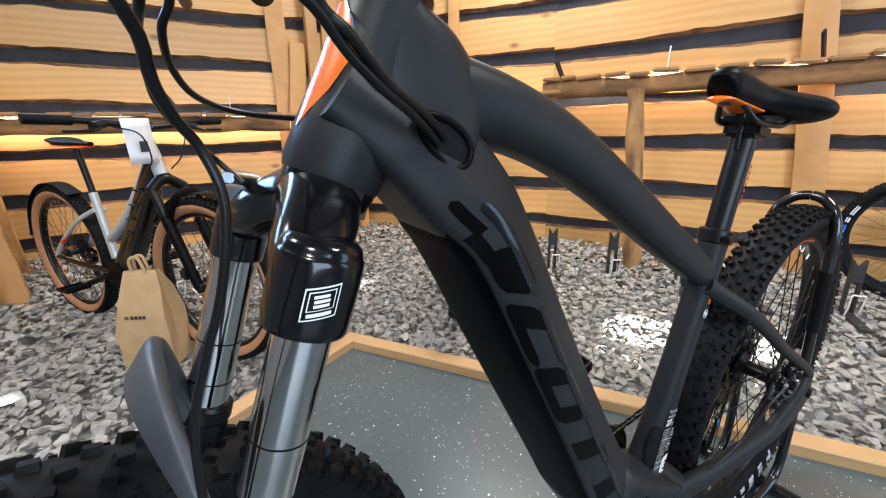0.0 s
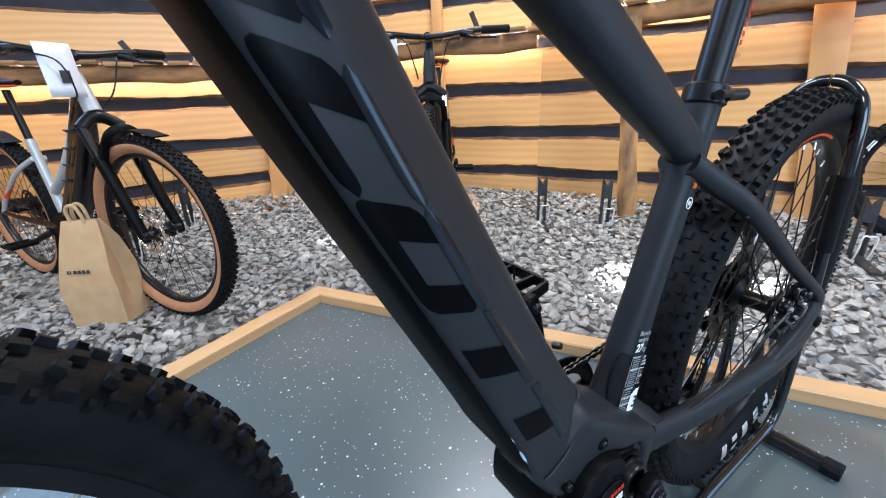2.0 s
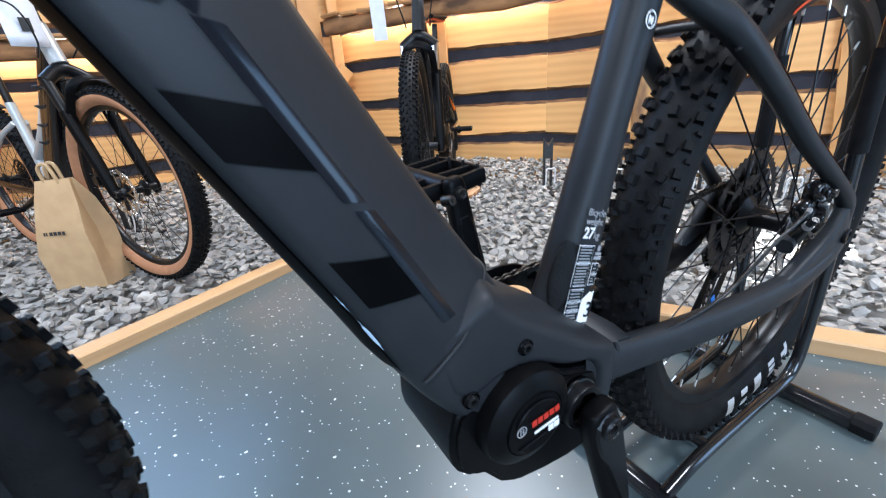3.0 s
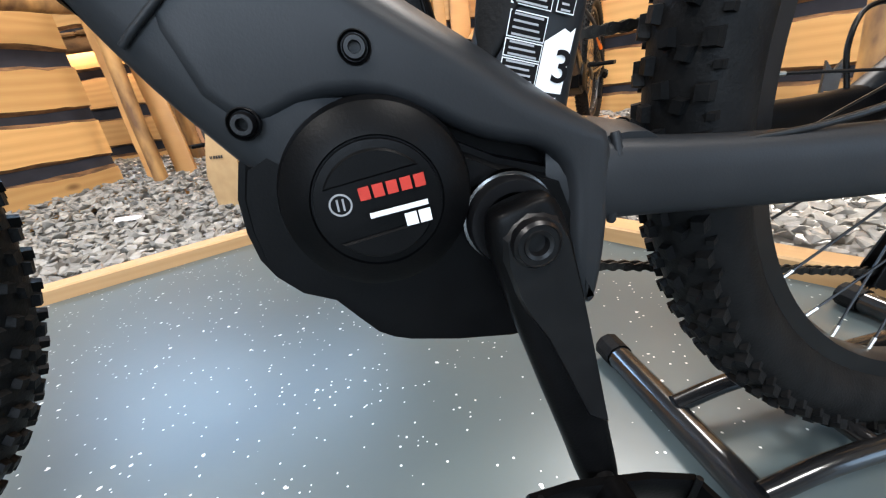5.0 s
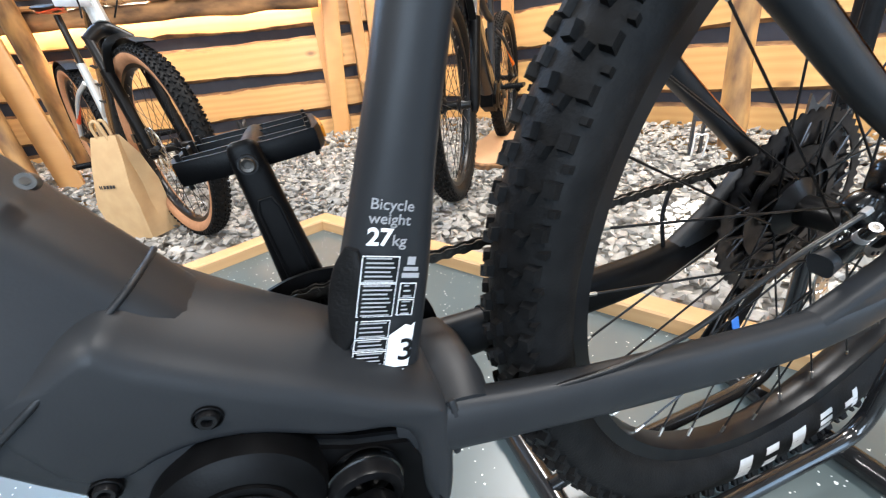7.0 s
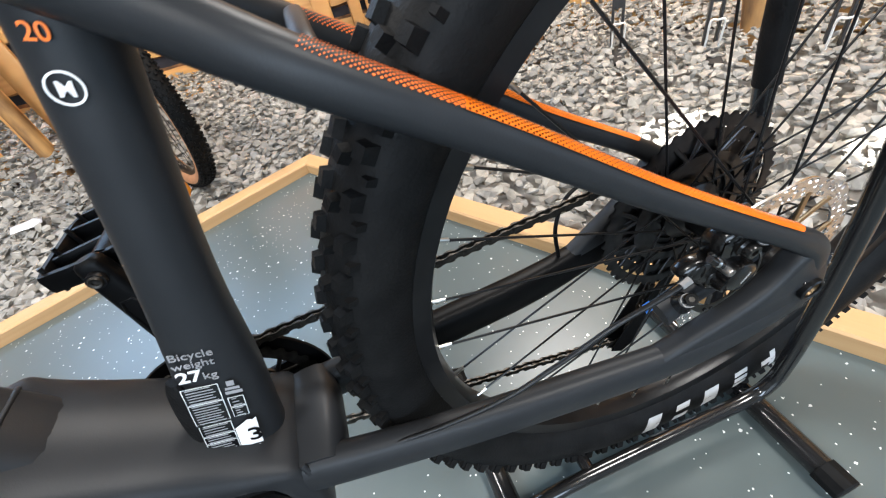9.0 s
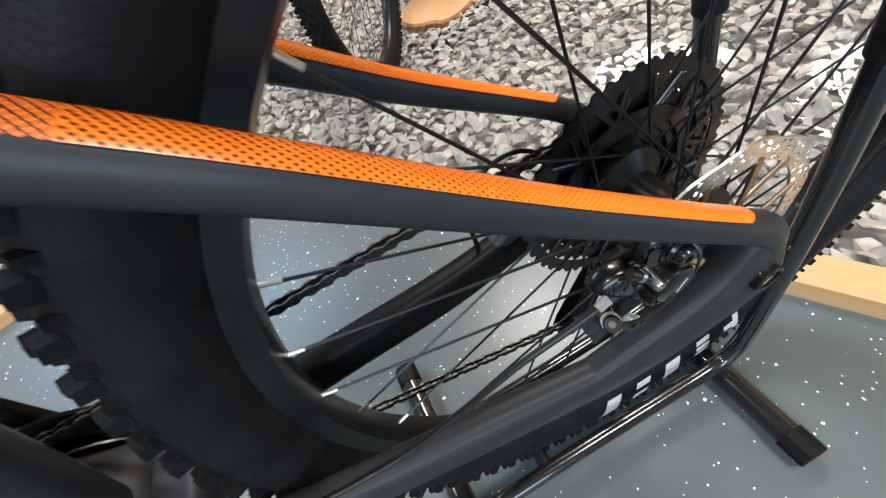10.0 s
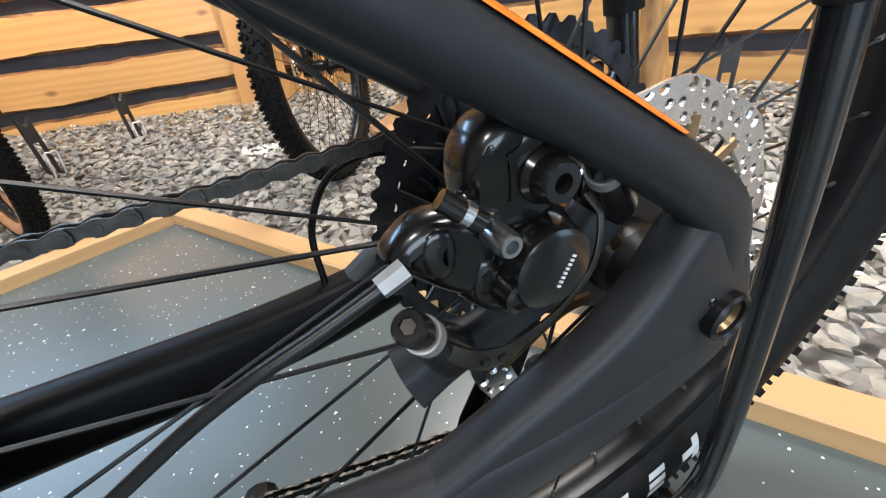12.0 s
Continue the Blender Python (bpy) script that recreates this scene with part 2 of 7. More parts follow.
def vinyl():
    """Grey-green floor sheet with pale flakes of two sizes."""
    m = mat("floor_vinyl", (0.072, 0.094, 0.096), (0.09, 0.112, 0.113), 2.0, 0.28, 0.4, bump=0.05, bscale=60)
    nt = m.node_tree
    N, L = nt.nodes, nt.links
    b = N["Principled BSDF"]
    col = b.inputs["Base Color"].links[0].from_socket
    tc = N.new("ShaderNodeTexCoord")
    for scale, lim, keep in ((46, 0.125, 0.76), (100, 0.14, 0.62)):
        vo = N.new("ShaderNodeTexVoronoi")
        vo.inputs["Scale"].default_value = scale
        L.new(tc.outputs["Object"], vo.inputs["Vector"])
        lt = N.new("ShaderNodeMath")
        lt.operation = "LESS_THAN"
        lt.inputs[1].default_value = lim
        no = N.new("ShaderNodeTexNoise")
        no.inputs["Scale"].default_value = 260
        L.new(tc.outputs["Object"], no.inputs["Vector"])
        ad = N.new("ShaderNodeMath")
        ad.operation = "MULTIPLY_ADD"
        ad.inputs[1].default_value = 0.25
        L.new(no.outputs["Fac"], ad.inputs[0])
        L.new(vo.outputs["Distance"], ad.inputs[2])
        sb = N.new("ShaderNodeMath")
        sb.operation = "SUBTRACT"
        sb.inputs[1].default_value = 0.125
        L.new(ad.outputs[0], sb.inputs[0])
        L.new(sb.outputs[0], lt.inputs[0])
        sp = N.new("ShaderNodeSeparateColor")
        L.new(vo.outputs["Color"], sp.inputs[0])
        g = N.new("ShaderNodeMath")
        g.operation = "GREATER_THAN"
        g.inputs[1].default_value = keep
        L.new(sp.outputs[0], g.inputs[0])
        mu = N.new("ShaderNodeMath")
        mu.operation = "MULTIPLY"
        L.new(lt.outputs[0], mu.inputs[0])
        L.new(g.outputs[0], mu.inputs[1])
        x = N.new("ShaderNodeMix")
        x.data_type = "RGBA"
        L.new(mu.outputs[0], x.inputs[0])
        L.new(col, x.inputs[6])
        x.inputs[7].default_value = (0.72, 0.74, 0.72, 1)
        col = x.outputs[2]
    L.new(col, b.inputs["Base Color"])
    return m


PINE = wood("pine_board", (0.8, 0.485, 0.19), (0.54, 0.25, 0.075), 7.0, 0.36, 0.2)
TIMBER = wood("pine_timber", (0.62, 0.39, 0.19), (0.48, 0.27, 0.11), 14.0, 0.5, 0.06)
BARK = mat("bark_edge", (0.10, 0.05, 0.022), (0.30, 0.15, 0.06), 30, 0.8, bump=0.8, bscale=90, stretch=(0.4, 1, 1))
POLE = mat("stripped_pole", (0.5, 0.27, 0.09), (0.16, 0.08, 0.035), 14, 0.6, bump=0.5, bscale=60, stretch=(1, 1, 0.35))
BACKING = mat("dark_membrane", (0.018, 0.018, 0.025), (0.03, 0.03, 0.04), 8, 0.7)
STONE = mat("slate_gravel", (0.21, 0.2, 0.184), (0.355, 0.338, 0.312), 26, 0.6, bump=0.4, bscale=140)
EARTH = mat("gravel_bed", (0.24, 0.232, 0.22), (0.32, 0.31, 0.295), 30, 0.9)
VINYL = vinyl()
PLASTER = mat("plain_plaster", (0.34, 0.33, 0.31), (0.29, 0.28, 0.265), 3, 0.8)
FRAME = mat("matt_black_paint", (0.0152, 0.0164, 0.0184), (0.018, 0.0192, 0.0212), 30, 0.4, 0.48, bump=0.05, bscale=900, spec=0.22)
GLOSS = mat("gloss_black", (0.003, 0.003, 0.004), (0.004, 0.004, 0.005), 40, 0.12, 0.2, coat=0.25, spec=0.4)
PLASTIC = mat("black_plastic", (0.0018, 0.0018, 0.002), (0.0027, 0.0027, 0.003), 60, 0.36, 0.46, bump=0.08, bscale=700, spec=0.1)
SEAL = mat("dark_polished_ring", (0.14, 0.14, 0.14), (0.18, 0.18, 0.18), 60, 0.12, 0.2, metal=1.0)
DECAL = mat("gloss_black_decal", (0.0012, 0.0012, 0.0014), (0.0018, 0.0018, 0.002), 40, 0.24, 0.32, spec=0.07)
SATIN = mat("satin_black_metal", (0.004, 0.004, 0.0046), (0.0065, 0.0065, 0.007), 60, 0.28, 0.38, spec=0.28)
RUBBER = mat("tyre_rubber", (0.0046, 0.0046, 0.0048), (0.0078, 0.0078, 0.008), 55, 0.46, 0.64, bump=0.25, bscale=420, spec=0.12)
CHROME = mat("chrome_stanchion", (0.62, 0.6, 0.6), (0.58, 0.56, 0.56), 60, 0.06, 0.1, metal=1.0)
STEEL = mat("brushed_steel", (0.5, 0.5, 0.5), (0.4, 0.4, 0.4), 200, 0.25, 0.35, metal=1.0)
DARKSTEEL = mat("dark_steel", (0.05, 0.046, 0.042), (0.085, 0.078, 0.07), 150, 0.35, 0.5, metal=1.0)
ORANGE = mat("orange_paint", (0.9, 0.19, 0.015), (0.85, 0.17, 0.012), 60, 0.2, 0.28, coat=0.3)
RED = mat("red_print", (0.5, 0.03, 0.015), (0.44, 0.025, 0.012), 60, 0.4)
WHITE = mat("white_print", (0.8, 0.8, 0.8), (0.76, 0.76, 0.76), 60, 0.4)
GREYPRINT = mat("grey_print", (0.3, 0.3, 0.31), (0.26, 0.26, 0.27), 60, 0.4)
STAND = mat("gloss_black_tube", (0.008, 0.008, 0.009), (0.012, 0.012, 0.012), 40, 0.13, 0.22, coat=0.3)
ARCHGREY = mat("grey_fork_arch", (0.046, 0.051, 0.06), (0.056, 0.061, 0.07), 40, 0.4)

# ---- the place ----
K, KL, KR = V(0.014, 1.192, 0), V(-0.9113, -0.4118, 0), V(0.5204, -0.8539, 0)  # corner of the floor's edge, and its two ways
GRAVEL = -0.004
ROOM = [(-3.4, 3.75), (0.42, 3.17), (1.0, 3.17), (1.85, 1.8), (2.6, 0.1), (3.1, -2.0), (2.2, -4.6), (-4.6, -4.6), (-4.9, 1.2)]


def flat(name, poly, z, thick, material, kind="structure", label="", category=""):
    bm = bmesh.new()
    up = [bm.verts.new((x, y, z)) for x, y in poly]
    dn = [bm.verts.new((x, y, z - thick)) for x, y in poly]
    n = len(poly)
    bm.faces.new(up)
    bm.faces.new(dn[::-1])
    for i in range(n):
        bm.faces.new((up[i], dn[i], dn[(i + 1) % n], up[(i + 1) % n]))
    bmesh.ops.recalc_face_normals(bm, faces=bm.faces)
    return tagged(link_mesh(name, bm, material, smooth=0), label, category, kind=kind)


kr_end, kl_end = K + KR * 2.9, K + KL * 4.6
FLOOR_POLY = [(K.x, K.y), (kl_end.x, kl_end.y), (-4.6, -4.6), (2.0, -4.6), (2.0, kr_end.y), (kr_end.x, kr_end.y)]
flat("floor", FLOOR_POLY, 0.0, 0.1, VINYL, label="grey-green vinyl floor sheet with pale flakes", category="floor")
flat("ground", ROOM, -0.1, 0.1, EARTH, label="dark bed under the slate gravel", category="ground")
flat("ceiling", ROOM, 2.9, 0.1, PLASTER, label="pale plain ceiling", category="ceiling")


def kerb(way, length, flip):
    """A sawn timber along the floor's edge, mitred at the corner."""
    w, top, low = 0.062, 0.036, -0.09
    n = V(-way.y, way.x, 0) * flip  # outward
    half = math.acos(max(-1, min(1, KL.dot(KR)))) / 2
    cut = w / math.tan(half)
    bm = bmesh.new()
    sec = ((0, low, 0), (0, top - 0.004, 0), (0.004, top, 0), (w - 0.004, top, 1), (w, top - 0.004, 1), (w, low, 1))
    rings = []
    for k in range(25):
        s = length * k / 24
        ring = []
        for o, z, out in sec:
            start = -cut * o / w
            d = start + (s - start) if k else start
            wob = 0.0015 * noise.noise(V(s * 3, o * 20, z * 20 + flip))
            ring.append(bm.verts.new(K + way * d + n * (o + wob) + V(0, 0, z + wob)))
        rings.append(ring)
    for a, b in zip(rings, rings[1:]):
        for i in range(6):
            bm.faces.new((a[i], a[(i + 1) % 6], b[(i + 1) % 6], b[i]))
    bm.faces.new(rings[0])
    bm.faces.new(rings[-1])
    bmesh.ops.recalc_face_normals(bm, faces=bm.faces)
    o = link_mesh("kerb_timber", bm, KERBWOOD[flip > 0], smooth=30)
    return tagged(o, "sawn pine edging timber between floor and gravel", "edging", kind="structure")


def turned(w, deg):
    """The wood with its grain turned on the plan."""
    w = w.copy()
    for nd in list(w.node_tree.nodes):
        if nd.type == "MAPPING":
            pre = w.node_tree.nodes.new("ShaderNodeMapping")
            pre.inputs["Rotation"].default_value = (0, 0, radians(deg))
            lk = nd.inputs[0].links[0].from_socket
            w.node_tree.links.new(lk, pre.inputs[0])
            w.node_tree.links.new(pre.outputs[0], nd.inputs[0])
    return w


KERBWOOD = {True: turned(TIMBER, 59), False: turned(TIMBER, -24)}
kerb(KR, 2.9, 1)
kerb(KL, 4.6, -1)


def gravel():
    """Flat slate stones, laid on a jittered grid over the bed."""
    rng = random.Random(4)
    shapes = []
    for k in range(14):
        bm = bmesh.new()
        for i in range(9):
            th = 2 * math.pi * i / 9 + rng.uniform(-0.3, 0.3)
            r = rng.uniform(0.7, 1.0)
            bm.verts.new((r * math.cos(th), r * rng.uniform(0.55, 0.85) * math.sin(th), rng.choice((-1, 1)) * rng.uniform(0.12, 0.36)))
        bmesh.ops.convex_hull(bm, input=bm.verts)
        bmesh.ops.triangulate(bm, faces=bm.faces)
        loose = [v for v in bm.verts if not v.link_faces]
        bmesh.ops.delete(bm, geom=loose, context="VERTS")
        bm.verts.index_update()
        shapes.append((np.array([v.co[:] for v in bm.verts]), [[v.index for v in f.verts] for f in bm.faces]))
        bm.free()
    def inside(x, y):
        odd = False
        n = len(ROOM)
        for i in range(n):
            (x0, y0), (x1, y1) = ROOM[i], ROOM[(i + 1) % n]
            if (y0 > y) != (y1 > y) and x < x0 + (y - y0) * (x1 - x0) / (y1 - y0):
                odd = not odd
        return odd
    verts, faces, base = [], [], 0
    nR, nL = V(-KR.y, KR.x, 0), V(KL.y, -KL.x, 0)
    step = 0.027
    for iy in range(int(6.2 / step)):
        for ix in range(int(6.6 / step)):
            x, y = -3.2 + ix * step + rng.uniform(-0.5, 0.5) * step, -2.2 + iy * step + rng.uniform(-0.5, 0.5) * step
            p = V(x, y, 0) - K
            out = max(p.dot(nR), p.dot(nL))
            if out < 0.075 or not inside(x, y) or (x < -0.2 and y < 0.2):
                continue
            far = math.hypot(x - 0.4, y - 0.3)
            if far > 2.2 and rng.random() < 0.35:
                continue
            s = rng.uniform(0.014, 0.030) * (1.18 if far > 2.2 else 1.0)
            P, F = shapes[rng.randrange(14)]
            R = np.array(Euler((rng.gauss(0, 0.3), rng.gauss(0, 0.3), rng.uniform(0, 6.28))).to_matrix())
            bank = 0.05 * max(0, out - 0.9)
            verts.append(P @ R.T * s + (x, y, GRAVEL + bank + rng.uniform(-0.012, 0.016)))
            faces += [[i + base for i in f] for f in F]
            base += len(P)
    me = bpy.data.meshes.new("gravel")
    me.from_pydata(np.vstack(verts).tolist(), [], faces)
    me.materials.append(stones_material())
    o = new("gravel", me)
    return tagged(o, "loose grey slate gravel round the floor", "gravel", kind="stuff")


def stones_material():
    """Slate with each stone of its own grey."""
    m = STONE
    N, L = m.node_tree.nodes, m.node_tree.links
    b = N["Principled BSDF"]
    col = b.inputs["Base Color"].links[0].from_socket
    g = N.new("ShaderNodeNewGeometry")
    ramp = N.new("ShaderNodeValToRGB")
    ramp.color_ramp.elements[0].color = (0.8, 0.8, 0.8, 1)
    ramp.color_ramp.elements[1].color = (1.25, 1.22, 1.16, 1)
    L.new(g.outputs["Random Per Island"], ramp.inputs[0])
    x = N.new("ShaderNodeMix")
    x.data_type, x.blend_type = "RGBA", "MULTIPLY"
    x.inputs[0].default_value = 1.0
    L.new(col, x.inputs[6])
    L.new(ramp.outputs[0], x.inputs[7])
    L.new(x.outputs[2], b.inputs["Base Color"])
    return m


gravel()

LEVELS = [(-0.1, 0.155), (0.215, 0.43), (0.49, 0.715), (0.775, 0.99), (1.05, 1.29), (1.355, 1.6), (1.66, 1.9), (1.96, 2.2), (2.26, 2.5), (2.56, 2.9)]


def board_mesh(length, low, high, seed, thick=0.026):
    """A live-edge board: sawn face, wavy barked edges."""
    rng = random.Random(seed)
    bm = bmesh.new()
    n = max(10, int(length / 0.045))
    ph = rng.uniform(0, 50)
    bow = rng.uniform(-0.012, 0.02)
    rings = []
    for k in range(n + 1):
        x = length * k / n
        u = k / n
        b = bow * math.sin(math.pi * u)
        lo = low + b + 0.016 * noise.noise(V(x * 1.7, ph, 0)) + 0.005 * noise.noise(V(x * 9, ph, 4))
        hi = high + b + 0.018 * noise.noise(V(x * 1.5, ph + 9, 0)) + 0.006 * noise.noise(V(x * 10, ph, 7))
        slant = max(0.004, 0.016 + 0.016 * noise.noise(V(x * 2, ph, 12)) + 0.006 * noise.noise(V(x * 14, ph, 15)))
        y = 0.003 * noise.noise(V(x, ph, 2))
        sec = [(y, lo), (y - thick, lo + slant), (y - thick, lo + slant + 0.004), (y - thick, hi - slant - 0.004), (y - thick, hi - slant), (y, hi)]
        rings.append([bm.verts.new((x, yy, zz)) for yy, zz in sec])
    for a, b in zip(rings, rings[1:]):
        for i in range(6):
            f = bm.faces.new((a[i], b[i], b[(i + 1) % 6], a[(i + 1) % 6]))
            f.material_index = 1 if i in (0, 4) else 0
    bm.faces.new(rings[0])
    bm.faces.new(rings[-1][::-1])
    bmesh.ops.recalc_face_normals(bm, faces=bm.faces)
    me = bpy.data.meshes.new("board")
    bm.to_mesh(me)
    bm.free()
    me.materials.append(PINE)
    me.materials.append(BARK)
    return me


def wall(name, a, b, seed, boards=True, high=2.9):
    a, b = V(*a, 0), V(*b, 0)
    d = b - a
    length = d.length
    ang = math.degrees(math.atan2(d.y, d.x))
    bm = bmesh.new()
    box(bm, (length, 0.06, high + 0.1), pose(length / 2, 0.031, (high - 0.1) / 2))
    o = link_mesh(name, bm, BACKING if boards else PLASTER, smooth=0, at=pose(a.x, a.y, 0, 0, 0, ang))
    tagged(o, "live-edge pine boards over a dark membrane" if boards else "plain plastered wall", "wall", kind="structure")
    if boards:
        for i, (lo, hi) in enumerate(LEVELS):
            if hi > high + 0.01:
                continue
            piece("board", board_mesh(length - 0.004, lo, hi, seed * 31 + i), o, pose(0.002, 0, 0))
    return o


wall("wall_north", ROOM[0], ROOM[1], 1, high=2.2)
# the window band over the north wall's boards
na, nb = V(*ROOM[0], 0), V(*ROOM[1], 0)
nlen = (nb - na).length
nang = math.degrees(math.atan2((nb - na).y, (nb - na).x))
win = tagged(new("window_1"), "long low window band under the ceiling", "window", kind="structure")
win.matrix_basis = pose(na.x, na.y, 0, 0, 0, nang)
for k in range(5):
    bm = bmesh.new()
    box(bm, (0.06, 0.07, 0.58), pose(0.03 + (nlen - 0.06) * k / 4, 0.035, 2.55), 0.004)
    part("mullion", bm, TIMBER, win)
for z in (2.23, 2.87):
    bm = bmesh.new()
    box(bm, (nlen, 0.08, 0.06), pose(nlen / 2, 0.035, z), 0.004)
    part("rail", bm, TIMBER, win)
wall("wall_niche", ROOM[1], ROOM[2], 2)
wall("wall_northeast", ROOM[2], ROOM[3], 3)
wall("wall_east", ROOM[3], ROOM[4], 4)
wall("wall_southeast", ROOM[4], ROOM[5], 5)
SE = [V(*ROOM[5], 0).lerp(V(*ROOM[6], 0), f) for f in (0.0, 0.08, 0.5, 1.0)]
wall("wall_south_east_1", SE[0][:2], SE[1][:2], 6, False)
wall("wall_south_east_2", SE[2][:2], SE[3][:2], 6, False)
bm = bmesh.new()
box(bm, ((SE[2] - SE[1]).length, 0.12, 0.8), Matrix.Translation(SE[1].lerp(SE[2], 0.5) + V(0, 0, 2.5)) @ pose(0, 0, 0, 0, 0, math.degrees(math.atan2(SE[1].y - SE[2].y, SE[1].x - SE[2].x))))
tagged(link_mesh("wall_south_east_3", bm, PLASTER, smooth=0), "plain plastered wall over the doorway", "wall", kind="structure")
wall("wall_west_1", ROOM[7], ROOM[8], 7, False)
wall("wall_west_2", ROOM[8], ROOM[0], 8, False)
wall("wall_west_3", (-2.2, 1.55), (-1.65, 2.6), 9, high=1.3)
# the south wall with its window opening
for wx, wz, sx, sz in ((1.35, 1.4, 1.7, 3.0), (-3.85, 1.4, 1.5, 3.0), (-1.3, 0.3, 3.6, 0.8), (-1.3, 2.65, 3.6, 0.5)):
    bm = bmesh.new()
    box(bm, (sx, 0.12, sz), pose(wx, -4.66, wz))
    tagged(link_mesh("wall_south", bm, PLASTER, smooth=0), "plain plastered wall round the window", "wall", kind="structure")

# ---- wheels ----
def knob_mesh(R, n, rows):
    """All tread blocks of a tyre: rows of (radius, height, length, width, block height, shift, turn)."""
    V0, F0, base = [], [], 0
    for k in range(n):
        for r, h, ln, wd, ht, sh, tw in rows:
            for sg in (-1, 1):
                th = 2 * math.pi * (k + sh + (0.5 if sg > 0 else 0)) / n
                lean = math.atan2(h, 0.03) * 0.75 * sg
                rad = np.array((math.cos(th), 0, math.sin(th)))
                tan = np.array((-math.sin(th), 0, math.cos(th)))
                ax = np.array((0, 1.0, 0))
                up = rad * math.cos(lean) + ax * math.sin(lean)
                ac = ax * math.cos(lean) - rad * math.sin(lean)
                t2 = tan * math.cos(tw * sg) + ac * math.sin(tw * sg)
                a2 = ac * math.cos(tw * sg) - tan * math.sin(tw * sg)
                c = rad * r + ax * h * sg
                for z, q in ((-0.004, 1.12), (ht, 0.86)):
                    for u, v in ((-1, -1), (1, -1), (1, 1), (-1, 1)):
                        V0.append(c + up * z + t2 * u * ln * q / 2 + a2 * v * wd * q / 2)
                F0 += [[base + i for i in f] for f in ((4, 5, 6, 7), (0, 4, 7, 3), (1, 2, 6, 5), (0, 1, 5, 4), (3, 7, 6, 2))]
                base += 8
    me = bpy.data.meshes.new("tread")
    me.from_pydata([tuple(v) for v in V0], [], F0)
    me.materials.append(RUBBER)
    return me


def spoke_mesh(r0, h0, r1, lead, mats):
    bm = bmesh.new()
    p0 = V(r0 * math.cos(lead), h0, r0 * math.sin(lead))
    p1 = V(r1, 0.002 * (1 if h0 > 0 else -1), 0)
    q = p0.lerp(p1, 0.952)
    rod(bm, p0, q, 0.0011, n=6)
    rod(bm, q, p1, 0.0017, 0.0016, n=8, mat=1)
    me = bpy.data.meshes.new("spoke")
    bm.to_mesh(me)
    bm.free()
    for m in mats:
        me.materials.append(m)
    return me


TREAD = [(0.3535, 0.0065, 0.0105, 0.008, 0.0048, 0.0, 0.12), (0.351, 0.0185, 0.0082, 0.007, 0.0048, 0.3, -0.25), (0.3445, 0.028, 0.0094, 0.0082, 0.0048, 0.05, 0.0), (0.340, 0.0305, 0.0045, 0.005, 0.0034, 0.55, 0.0)]
TREAD_ME = None
SPOKES = None
RIMPRINT = mat("orange_rim_print", (0.8, 0.1, 0.02), (0.75, 0.09, 0.02), 60, 0.35)
DISC = mat("bright_disc_steel", (0.78, 0.78, 0.79), (0.7, 0.7, 0.71), 200, 0.22, 0.32, metal=1.0)
NIPPLE = mat("nickel_nipple", (0.5, 0.48, 0.44), (0.42, 0.4, 0.36), 60, 0.25, metal=1.0)


